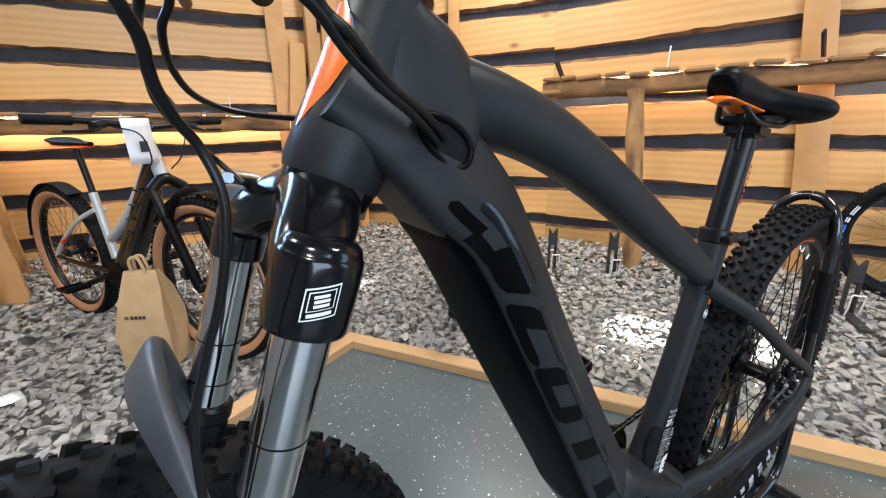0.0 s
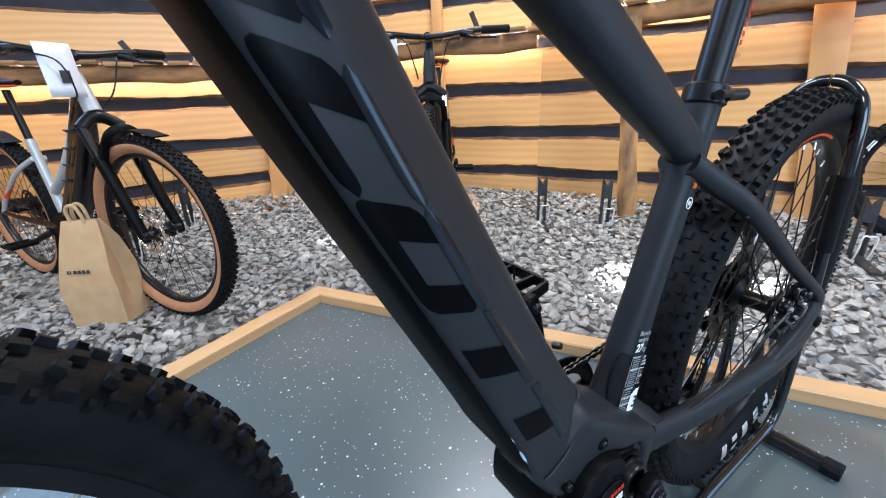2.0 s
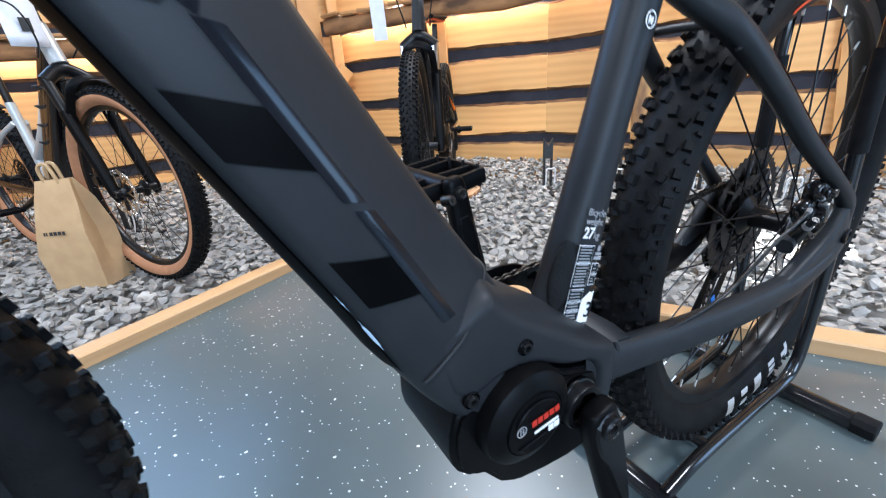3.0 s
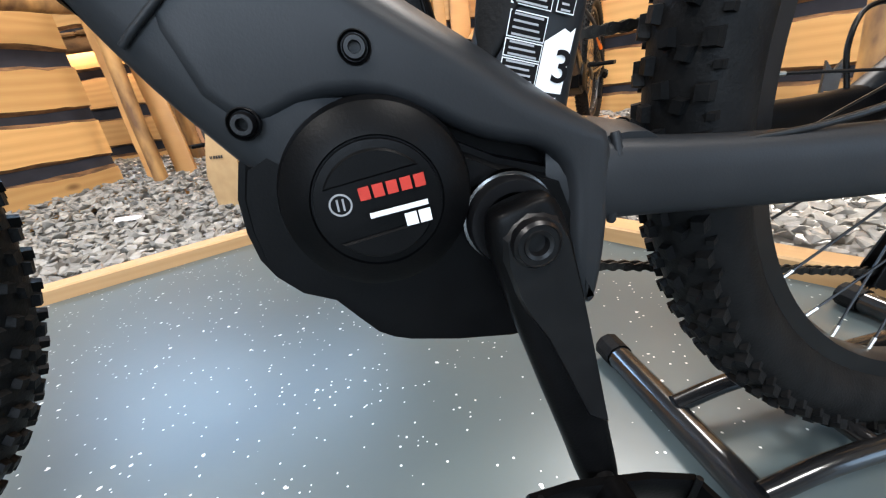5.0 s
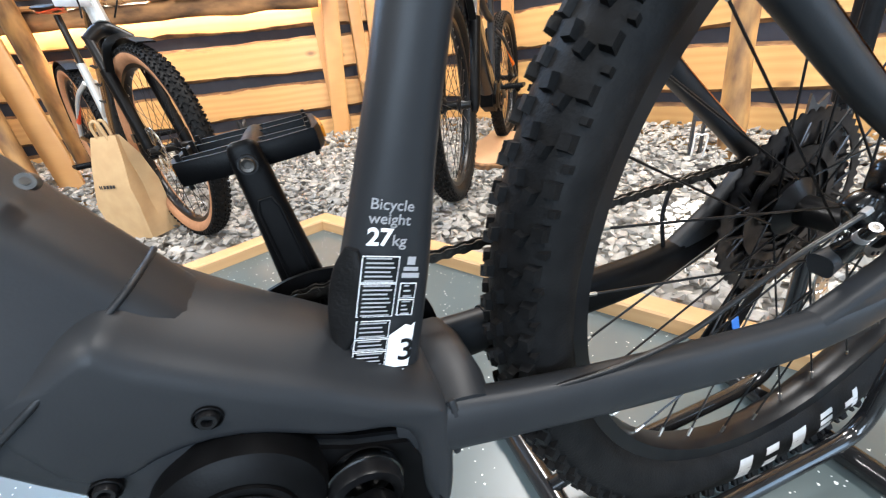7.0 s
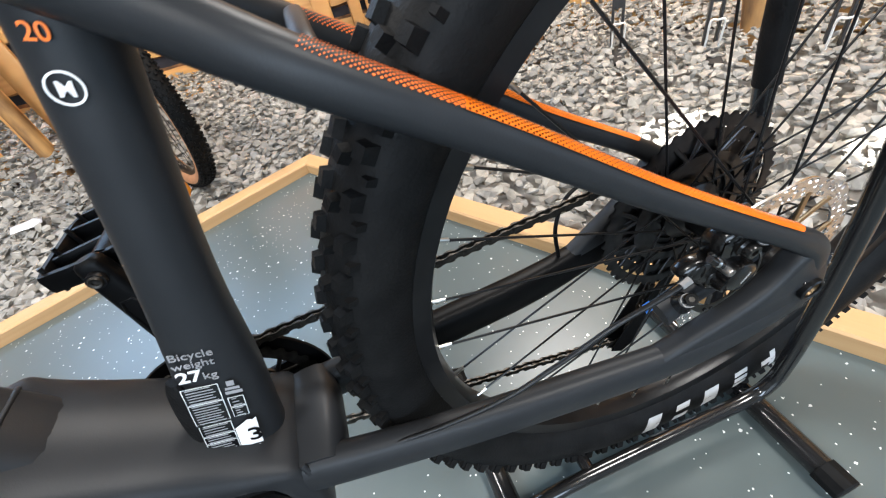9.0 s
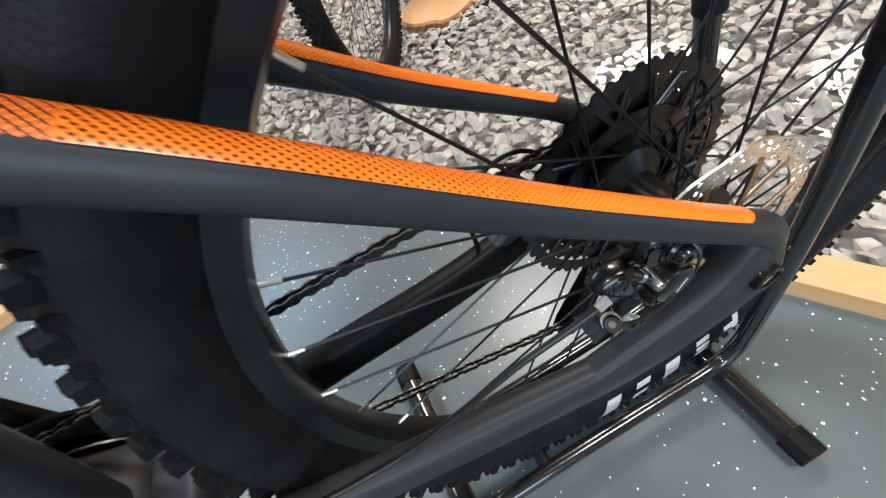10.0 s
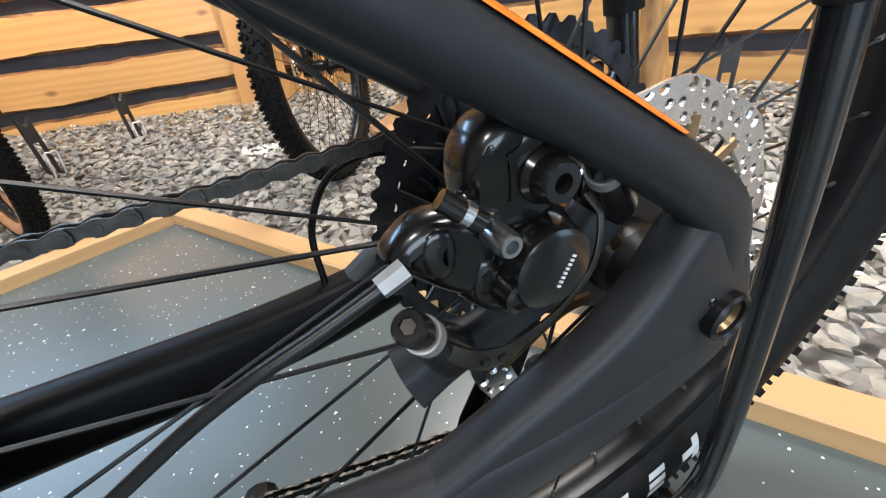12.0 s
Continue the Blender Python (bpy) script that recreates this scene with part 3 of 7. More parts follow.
def wheel(parent, at, side=None, nspoke=32, print_arc=None, thin=False):
    """A spoked wheel round its own y axis: rim, tyre, tread, hub, spokes."""
    global TREAD_ME, SPOKES
    bm = bmesh.new()
    lathe(bm, [(0.2795, -0.006), (0.283, -0.0135), (0.297, -0.0155), (0.2985, -0.0125), (0.2985, 0.0125), (0.297, 0.0155), (0.283, 0.0135), (0.2795, 0.006)], n=96, closed=True)
    rim = part("wheel", bm, SATIN, parent, "black alloy rim with wire spokes", at=at)
    bm = bmesh.new()
    half = [(0.2965, 0.0145), (0.300, 0.0195), (0.308, 0.0265), (0.319, 0.0315), (0.331, 0.0325), (0.341, 0.0285), (0.3485, 0.020), (0.3525, 0.010), (0.3540, 0.0)]
    lathe(bm, [(r, -h) for r, h in half[:-1]] + [(r, h) for r, h in half[::-1]], n=96)
    if side:
        for f in bm.faces:
            rr = sum(math.hypot(v.co.x, v.co.z) for v in f.verts) / len(f.verts)
            f.material_index = 1 if rr < 0.33 else 0
    tyre = part("tyre", bm, [RUBBER, side] if side else RUBBER, rim, "tan-walled knobbly tyre" if side else "black knobbly mountain bike tyre")
    if TREAD_ME is None:
        TREAD_ME = knob_mesh(0.36, 82, TREAD)
    t = new("tread", TREAD_ME)
    t.parent = rim
    if SPOKES is None:
        SPOKES = [spoke_mesh(0.028, h, 0.281, lead, (SATIN, NIPPLE)) for h in (-0.03, 0.03) for lead in (0.95, -0.95)]
    bm = bmesh.new()
    lathe(bm, [(0.006, -0.072), (0.013, -0.072), (0.013, -0.052), (0.018, -0.046), (0.0185, -0.036), (0.031, -0.033), (0.031, -0.029), (0.016, -0.02), (0.0145, 0.0), (0.016, 0.02), (0.031, 0.029), (0.031, 0.033), (0.018, 0.036), (0.013, 0.05), (0.013, 0.072), (0.006, 0.072)], n=28)
    part("hub", bm, SATIN, rim)
    for k in range(nspoke):
        o = new("spoke", SPOKES[k % 4])
        o.parent = rim
        o.matrix_basis = pose(0, 0, 0, 0, 360.0 * k / nspoke, 0)
    if print_arc:
        for a0, a1 in print_arc:
            for sg in (-1,):
                bm = bmesh.new()
                lo, hi = arc(0, 0, 0.2885, a0, a1, 14), arc(0, 0, 0.2925, a0, a1, 14)
                A = [bm.verts.new((x, sg * 0.0152, z)) for x, z in lo]
                B = [bm.verts.new((x, sg * 0.0164, z)) for x, z in hi]
                for i in range(14):
                    bm.faces.new((A[i], A[i + 1], B[i + 1], B[i]))
                part("rim_print", bm, RIMPRINT, rim, "orange print along the rim")
    return rim


def cog(bm, R, teeth, y, th=0.0018, inner=0.6, arms=6, mat_=0):
    """A toothed sprocket with cut-outs, in the plane y."""
    n = teeth * 4
    out = []
    for k in range(n):
        a = 2 * math.pi * k / n
        r = R + (0.0, 0.0035, 0.0035, 0.0)[k % 4]
        out.append((r * math.cos(a), r * math.sin(a)))
    rin = R - 0.009
    for s, yy in ((1, y - th / 2), (-1, y + th / 2)):
        A = [bm.verts.new((x, yy, z)) for x, z in out]
        B = [bm.verts.new((rin * math.cos(2 * math.pi * k / n), yy, rin * math.sin(2 * math.pi * k / n))) for k in range(n)]
        for k in range(n):
            j = (k + 1) % n
            f = bm.faces.new((A[k], A[j], B[j], B[k]))
            f.material_index = mat_
    r2 = R * inner
    for k in range(arms):
        a = 2 * math.pi * k / arms + R * 7
        for sgn in (-1, 1):
            p0 = V((rin + 0.003) * math.cos(a + sgn * 0.17), y, (rin + 0.003) * math.sin(a + sgn * 0.17))
            p1 = V(r2 * math.cos(a), y, r2 * math.sin(a))
            loft(bm, [p0, p1], [(th / 2, 0.0019), (th / 2, 0.0024)], n=6, mat=mat_)
    lathe(bm, [(r2 + 0.004, y - th / 2), (r2 - 0.006, y - th / 2), (r2 - 0.006, y + th / 2), (r2 + 0.004, y + th / 2)], n=24, closed=True, mat=mat_)


def rotor(parent, R=0.08, y=-0.048):
    """A drilled brake disc on a spider."""
    bm = bmesh.new()
    n, rows = 72, 3
    r0 = R - 0.0155
    dr = 0.0155 / rows
    th = 2 * math.pi / n
    for i in range(rows):
        for k in range(n):
            a = th * (k + 0.5 * i)
            hole = (k + 2 * i) % 3 != 2
            def at(u, v):
                rr = r0 + dr * (i + 0.5 + u / 2)
                if i == rows - 1 and u > 0:
                    rr += 0.0013 * math.sin((a + th * v / 2) * 10)
                aa = a + th * v / 2
                return bm.verts.new((rr * math.cos(aa), y, rr * math.sin(aa)))
            ring = [(-1, -1), (-1, 0), (-1, 1), (0, 1), (1, 1), (1, 0), (1, -1), (0, -1)]
            o = [at(u, v) for u, v in ring]
            if hole:
                q = [at(0.74 * u / max(1, math.hypot(u, v)), 0.7 * v / max(1, math.hypot(u, v))) for u, v in ring]
                for j in range(8):
                    bm.faces.new((o[j], o[(j + 1) % 8], q[(j + 1) % 8], q[j]))
            else:
                bm.faces.new(o)
    bmesh.ops.remove_doubles(bm, verts=bm.verts, dist=3e-4)
    bmesh.ops.recalc_face_normals(bm, faces=bm.faces)
    o = part("brake_disc", bm, DISC, parent, "drilled bright steel brake disc", smooth=0)
    sol = o.modifiers.new("thick", "SOLIDIFY")
    sol.thickness, sol.offset = 0.0018, 0
    for k in range(6):
        a = 2 * math.pi * k / 6
        for s in (-1, 1):
            p = [V(rr * math.cos(a + s * w), y, rr * math.sin(a + s * w)) for rr, w in ((r0 + 0.003, 0.24), (0.05, 0.13), (0.036, 0.02), (0.024, 0.0))]
            q = spline([tuple(v) for v in p], 4)
            bm = bmesh.new()
            loft(bm, [v[:3] for v in q], [(0.0011, 0.0032)] * len(q), n=6, power=4)
            part("spider_arm", bm, SPIDER, o)
    return o


SPIDER = mat("bronze_spider", (0.42, 0.3, 0.17), (0.36, 0.25, 0.14), 80, 0.3, metal=1.0)

# ---- the black e-bike ----
bike = thing("electric_bicycle", "matt black electric mountain bike with orange accents in a stand", "bicycle")
REAR, BB = V(0.466, 0, 0.3575), V(0.0, 0, 0.315)

# section of the down tube, below to above: flat underside, flank, ridge, bevel, narrow top
FLANK = ((-1.0, 0.0), (-1.0, 0.6), (-0.985, 0.76), (-0.94, 0.89), (-0.86, 0.96), (-0.74, 0.99), (-0.55, 1.0), (-0.34, 1.0), (-0.24, 0.985), (-0.16, 0.945), (0.0, 0.865), (0.3, 0.74), (0.6, 0.635), (0.78, 0.56), (0.9, 0.47), (0.97, 0.33), (1.0, 0.12), (1.0, 0.0))


def flank(d):
    for (a, u), (b, v) in zip(FLANK[1:], FLANK[2:]):
        if a <= d <= b:
            return u + (v - u) * (d - a) / (b - a)
    return 0.0


def across(q, i):
    """The direction across the tube, towards its upper side, at step i of the spline q."""
    t = Vector(q[min(i + 1, len(q) - 1)][:3]) - Vector(q[max(i - 1, 0)][:3])
    t.normalize()
    n = V(-t.z, 0, t.x)
    return n if n.x > 0 else -n


def tube_with_ridges(rows, m):
    q = spline(rows, m)
    bm = bmesh.new()
    rings = []
    sec = [(-u, d) for d, u in FLANK] + [(u, d) for d, u in FLANK[-2:0:-1]]
    for i, r in enumerate(q):
        n = across(q, i)
        rings.append([bm.verts.new(V(*r[:3]) + n * d * (r[4] if d > 0 else r[5]) + V(0, r[3] * u, 0)) for u, d in sec])
    k = len(sec)
    for a, b in zip(rings, rings[1:]):
        for i in range(k):
            bm.faces.new((a[i], a[(i + 1) % k], b[(i + 1) % k], b[i]))
    bm.faces.new(rings[0])
    bm.faces.new(rings[-1][::-1])
    bmesh.ops.recalc_face_normals(bm, faces=bm.faces)
    return bm


DT = [(-0.41, 0, 0.898, 0.026, 0.0246, 0.0304), (-0.372, 0, 0.869, 0.033, 0.0301, 0.0372), (-0.337, 0, 0.838, 0.040, 0.0295, 0.0432), (-0.304, 0, 0.8015, 0.046, 0.0250, 0.0450), (-0.251, 0, 0.7015, 0.0495, 0.0262, 0.0455), (-0.195, 0, 0.6015, 0.050, 0.0275, 0.0488), (-0.137, 0, 0.5015, 0.0492, 0.0298, 0.0545), (-0.097, 0, 0.433, 0.048, 0.0345, 0.060), (-0.060, 0, 0.378, 0.045, 0.0330, 0.060)]
part("down_tube", tube_with_ridges(DT, 6), FRAME, bike, "thick matt black down tube with a battery inside", smooth=50)
TT = [(-0.41, 0, 0.896, 0.022, 0.032), (-0.36, 0, 0.888, 0.025, 0.029), (-0.30, 0, 0.877, 0.026, 0.026), (-0.235, 0, 0.855, 0.0235, 0.0245), (-0.16, 0, 0.817, 0.0215, 0.0238), (-0.04, 0, 0.746, 0.0195, 0.0232), (0.045, 0, 0.696, 0.018, 0.0215), (0.105, 0, 0.661, 0.0165, 0.019)]
part("top_tube", sweep(bmesh.new(), TT, 6, n=28, power=2.6), FRAME, bike, smooth=50)
part("head_gusset", sweep(bmesh.new(), [(-0.378, 0, 0.93, 0.024, 0.015), (-0.372, 0, 0.91, 0.026, 0.036), (-0.362, 0, 0.878, 0.029, 0.046), (-0.352, 0, 0.848, 0.031, 0.03), (-0.345, 0, 0.832, 0.026, 0.01)], 5, n=28, power=2.8), FRAME, bike, smooth=50)
# head tube, flaring to the lower cup
HB, HT = V(-0.420, 0, 0.838), V(-0.374, 0, 0.936)
bm = bmesh.new()
loft(bm, [HB, HB.lerp(HT, 0.06), HB.lerp(HT, 0.3), HB.lerp(HT, 0.6), HB.lerp(HT, 0.94), HT], [(0.0275, 0.0275), (0.029, 0.029), (0.0275, 0.028), (0.0255, 0.026), (0.0245, 0.0245), (0.023, 0.023)], n=36)
part("head_tube", bm, FRAME, bike, smooth=50)
bm = bmesh.new()
up = (HT - HB).normalized()
rod(bm, HB - up * 0.006, HB + up * 0.003, 0.0268, n=36)
part("headset_ring", bm, GLOSS, bike, "gloss black headset ring")
bm = bmesh.new()
rod(bm, HT - up * 0.001, HT + up * 0.006, 0.0232, n=36)
part("headset_ring", bm, GLOSS, bike)
# orange flash that wraps the front of the head tube
bm = bmesh.new()
rows = []
fwd = V(-up.z, 0, up.x)
for u, a0, a1 in ((0.2, 6, 9), (0.28, 4, 20), (0.4, -2, 36), (0.55, -6, 46), (0.68, -8, 44), (0.76, -8, 32), (0.84, -6, 14)):
    c = HB.lerp(HT, u)
    r = 0.0300 - 0.0036 * min(1, u / 0.6)
    rows.append([bm.verts.new(c + (fwd * math.cos(radians(a0 + (a1 - a0) * k / 8)) + V(0, -1, 0) * math.sin(radians(a0 + (a1 - a0) * k / 8))) * r) for k in range(9)])
for a, b in zip(rows, rows[1:]):
    for k in range(8):
        bm.faces.new((a[k], a[k + 1], b[k + 1], b[k]))
part("head_decal", bm, ORANGE, bike, "orange flash decal", smooth=60)
# seat tube
ST = [(0.013, 0, 0.335, 0.025, 0.036), (0.026, 0, 0.372, 0.022, 0.030), (0.0435, 0, 0.432, 0.0195, 0.0262), (0.060, 0, 0.495, 0.0185, 0.0208), (0.077, 0, 0.555, 0.0178, 0.0184), (0.100, 0, 0.635, 0.0178, 0.018), (0.118, 0, 0.712, 0.0178, 0.0178)]
part("seat_tube", sweep(bmesh.new(), ST, 6, n=28, power=2.3), FRAME, bike, smooth=50)
bm = bmesh.new()
sd = V(0.030, 0, 0.135).normalized()
stop_ = V(0.118, 0, 0.712)
loft(bm, [stop_ - sd * 0.006, stop_ - sd * 0.004, stop_ + sd * 0.012, stop_ + sd * 0.014], [(0.019, 0.019), (0.0212, 0.0212), (0.0212, 0.0212), (0.018, 0.018)], n=28)
rod(bm, stop_ + V(0.0, -0.02, 0.004), stop_ + V(0.03, -0.024, 0.004), 0.006)
rod(bm, stop_ + V(-0.02, -0.022, 0.005), stop_ + V(0.03, -0.022, 0.005), 0.0045)
part("seat_clamp", bm, SATIN, bike, "black quick-release seat clamp")
bm = bmesh.new()
ptop = stop_ + sd * 0.14
rod(bm, stop_ - sd * 0.05, ptop, 0.0152, n=28)
part("seat_post", bm, SATIN, bike, "black aluminium seat post")
bm = bmesh.new()
for k in range(7):
    prism(bm, [(0.0, 0.0), (0.0035, 0.0), (0.0035, 0.0045), (0.0, 0.0045)], -0.0157, -0.0150)
    bmesh.ops.translate(bm, verts=bm.verts[-8:], vec=tuple(stop_ + sd * (0.05 + 0.008 * k) + V(0.006, 0, 0)))
part("post_print", bm, RED, bike, "red print on the seat post", smooth=0)
# saddle clamp, rails and saddle
bm = bmesh.new()
box(bm, (0.045, 0.042, 0.018), Matrix.Translation(ptop + V(0.003, 0, 0.006)) @ pose(0, 0, 0, 0, 8, 0), 0.004)
box(bm, (0.05, 0.05, 0.01), Matrix.Translation(ptop + V(0.003, 0, 0.021)), 0.003)
for s in (-1, 1):
    rod(bm, ptop + V(s * 0.018, 0, -0.016), ptop + V(s * 0.018, 0, 0.03), 0.0035)
part("saddle_clamp", bm, SATIN, bike)
for s in (-1, 1):
    bm = bmesh.new()
    tube(bm, [ptop + V(*q) for q in ((-0.06, s * 0.012, 0.04), (-0.04, s * 0.02, 0.022), (-0.02, s * 0.022, 0.017), (0.025, s * 0.022, 0.013), (0.05, s * 0.025, 0.014), (0.068, s * 0.035, 0.028))], 0.0035, 4)
    part("saddle_rail", bm, SATIN, bike)
SADDLE_TILT = radians(17)
SAD = [(-0.135, 0, 0.028, 0.006, 0.008), (-0.125, 0, 0.033, 0.018, 0.014), (-0.08, 0, 0.038, 0.021, 0.014), (-0.02, 0, 0.043, 0.027, 0.013), (0.04, 0, 0.05, 0.048, 0.013), (0.09, 0, 0.056, 0.067, 0.014), (0.125, 0, 0.06, 0.065, 0.013), (0.14, 0, 0.06, 0.05, 0.008)]


def tilted(x, z):
    """A saddle point, nose raised and drawn together towards the clamp."""
    x = x * 0.76
    c, s = math.cos(SADDLE_TILT), math.sin(SADDLE_TILT)
    return ptop.x + x * c + (z - 0.03) * s, 0.0, ptop.z + 0.03 - x * s + (z - 0.03) * c


part("saddle", sweep(bmesh.new(), [(*tilted(x, z), a, b * 1.4) for x, y, z, a, b in SAD], 6, n=24, power=2.4), PLASTIC, bike, "black padded saddle with orange underside", smooth=60)
part("saddle_base", sweep(bmesh.new(), [(*tilted(x, z - 0.0165), a * 0.8, 0.0034) for x, y, z, a, b in SAD[:4]], 6, n=24), ORANGE, bike, "orange saddle underside", smooth=60)

HALFTONE = mat("orange_halftone", (0.8, 0.16, 0.012), (0.75, 0.145, 0.01), 60, 0.5)
# stays: both sides run into the dropouts
SS = [(0.092, 0.010, 0.652, 0.011, 0.013), (0.13, 0.024, 0.627, 0.0115, 0.0125), (0.17, 0.043, 0.600, 0.0105, 0.0115), (0.24, 0.0535, 0.5525, 0.0098, 0.0102), (0.32, 0.063, 0.4945, 0.0096, 0.0092), (0.39, 0.073, 0.4482, 0.0096, 0.0087), (0.432, 0.0775, 0.420, 0.0096, 0.0091), (0.456, 0.0775, 0.400, 0.0096, 0.0102), (0.467, 0.0755, 0.373, 0.0096, 0.0115), (0.466, 0.075, 0.345, 0.0096, 0.0115)]
CS = [(0.03, 0.026, 0.322, 0.016, 0.026), (0.06, 0.036, 0.321, 0.013, 0.0225), (0.12, 0.044, 0.316, 0.0125, 0.0205), (0.20, 0.053, 0.311, 0.0125, 0.0205), (0.30, 0.062, 0.307, 0.0125, 0.0200), (0.37, 0.070, 0.311, 0.0115, 0.0185), (0.42, 0.0745, 0.322, 0.0105, 0.0165), (0.455, 0.0755, 0.337, 0.0105, 0.0155), (0.475, 0.0755, 0.352, 0.009, 0.011)]
for s in (-1, 1):
    part("seat_stay", sweep(bmesh.new(), [(x, s * y, z, a, b) for x, y, z, a, b in SS], 6, n=20, power=2.3), FRAME, bike, smooth=50)
    part("chain_stay", sweep(bmesh.new(), [(x, s * y, z, a, b) for x, y, z, a, b in CS], 6, n=20, power=2.5), FRAME, bike, smooth=50)
bm = bmesh.new()
sweep(bm, [(0.180, -0.046, 0.590, 0.014, 0.004), (0.177, -0.0435, 0.599, 0.006, 0.0035), (0.176, -0.036, 0.606, 0.0048, 0.0036), (0.176, 0.0, 0.608, 0.0048, 0.0036), (0.176, 0.036, 0.606, 0.0048, 0.0036), (0.177, 0.0435, 0.599, 0.006, 0.0035), (0.180, 0.046, 0.590, 0.014, 0.004)], 5, side=(1, 0, 0), n=14, power=2.6)
part("stay_bridge", bm, FRAME, bike)
bm = bmesh.new()
loft(bm, [(0.068, -0.04, 0.325), (0.07, -0.02, 0.328), (0.07, 0.02, 0.328), (0.068, 0.04, 0.325)], [(0.02, 0.02), (0.022, 0.019), (0.022, 0.019), (0.02, 0.02)], side=(1, 0, 0), n=18, power=3)
part("chainstay_bridge", bm, FRAME, bike)

# ripple weld where the near stay meets the motor mount
bm = bmesh.new()
n = 30
pts = [(0.0605 + 0.002 * math.sin(math.pi * k / n), -0.043 - 0.0035 * math.sin(math.pi * k / n), 0.346 - 0.048 * k / n) for k in range(n + 1)]
loft(bm, pts, [(0.0018 + 0.0006 * (k % 2), 0.0022 + 0.0006 * (k % 2)) for k in range(n + 1)], n=8)
part("weld_bead", bm, FRAME, bike, "painted weld bead", smooth=60)
# rubber guard along the chain side
bm = bmesh.new()
sweep(bm, [(x, y, z, a + 0.0012, b + 0.0012) for x, y, z, a, b in CS[2:7]], 6, n=20, power=2.8)
part("stay_guard", bm, PLASTIC, bike, "black rubber guard on the chain stay", smooth=50)

# orange upper halves of the seat stays: solid at the dropout, breaking into squares further up
def stay_point(rows, u, ang, lift):
    """A point on a stay's skin: u along the spline rows, ang round it from straight up."""
    q = rows
    i = min(int(u), len(q) - 2)
    f = u - i
    r = np.array(q[i]) * (1 - f) + np.array(q[i + 1]) * f
    t = V(*(np.array(q[i + 1][:3]) - np.array(q[max(i - 1, 0)][:3]))).normalized()
    sdv = V(0, 1, 0)
    sdv = (sdv - t * sdv.dot(t)).normalized()
    w = sdv.cross(t)
    if w.z < 0:
        w = -w
    e = 2 / 2.3
    ca, sa = math.cos(ang), math.sin(ang)
    return V(*r[:3]) + w * (r[4] + lift) * math.copysign(abs(ca) ** e, ca) + sdv * (r[3] + lift) * math.copysign(abs(sa) ** e, sa)


for s in (-1, 1):
    R = spline([(x, s * y, z, a, b) for x, y, z, a, b in SS], 6)
    bm = bmesh.new()
    u0, u1 = 16.6, 35.2
    n = 46
    def edge(k):
        return max(0.12, min(1.0, (n - k) / 2.2)) ** 0.5
    grid = [[bm.verts.new(stay_point(R, u0 - 0.1 + (u1 - u0 + 0.1) * k / n, s * radians(-2 + edge(k) * (-50 + 100 * j / 7)), 0.0007)) for j in range(8)] for k in range(n + 1)]
    for a, b in zip(grid, grid[1:]):
        for j in range(7):
            bm.faces.new((a[j], a[j + 1], b[j + 1], b[j]))
    part("stay_decal", bm, ORANGE, bike, "orange stripe on the seat stay", smooth=60)
    dots = bmesh.new()
    bm = bmesh.new()
    pitch, na = 0.1, 15
    nu = int((29.0 - 12.0) / pitch)
    for k in range(nu):
        uu = 12.0 + pitch * k
        g = (uu - 12.0) / 4.6 if uu < u0 else (29.0 - uu) / 11.0
        mesh = bm if uu < u0 else dots
        size = 0.3 + 0.52 * g if uu < u0 else 0.12 + 0.32 * g
        for j in range(na):
            if (k + j) % 2:
                continue
            du, da = pitch * size, 100 / na * size
            a_ = -52 + 100 * (j + 0.5) / na
            q = [mesh.verts.new(stay_point(R, uu + x, s * radians(max(-53, min(48, a_ + y))), 0.0006 if mesh is bm else 0.001)) for x, y in ((-du, 0), (0, -da), (du, 0), (0, da))]
            mesh.faces.new(q)
    part("stay_halftone", bm, HALFTONE, bike, "orange dots fading out along the seat stay", smooth=0)
    part("stay_dots", dots, DECAL, bike, "dark dots on the orange stripe", smooth=0)

# motor housing, cover and skid plate
def rounded_slab(bm, poly, steps):
    """A slab over an x-z outline whose edges roll over, the upper ones far more: steps of (half width, inset, upper inset)."""
    q = [np.array(p[:2]) for p in spline(poly + poly[:3], 3)][3:-6]
    for _ in range(2):
        q = [(q[i - 1] + 2 * q[i] + q[(i + 1) % len(q)]) / 4 for i in range(len(q))]
    n = len(q)
    area2 = sum(q[i][0] * q[(i + 1) % n][1] - q[(i + 1) % n][0] * q[i][1] for i in range(n))
    turn = 1 if area2 > 0 else -1
    rings = []
    for y, inset, top in [(-w, i, j) for w, i, j in steps] + [(w, i, j) for w, i, j in steps[::-1]]:
        ring = []
        for i in range(n):
            t = q[(i + 2) % n] - q[i - 2]
            t = t / max(1e-9, np.linalg.norm(t))
            inward = np.array((-t[1], t[0])) * turn
            k = min(1.0, max(0.0, (-inward[1] - 0.15) / 0.45)) * min(1.0, max(0.0, (0.068 - q[i][0]) / 0.05))
            p = q[i] + inward * (inset + (top - inset) * k * k * (3 - 2 * k))
            ring.append(bm.verts.new((p[0], y, p[1])))
        rings.append(ring)
    for a, b in zip(rings, rings[1:]):
        for i in range(n):
            bm.faces.new((a[i], a[(i + 1) % n], b[(i + 1) % n], b[i]))
    bm.faces.new(rings[0][::-1])
    bm.faces.new(rings[-1])
    bmesh.ops.recalc_face_normals(bm, faces=bm.faces)


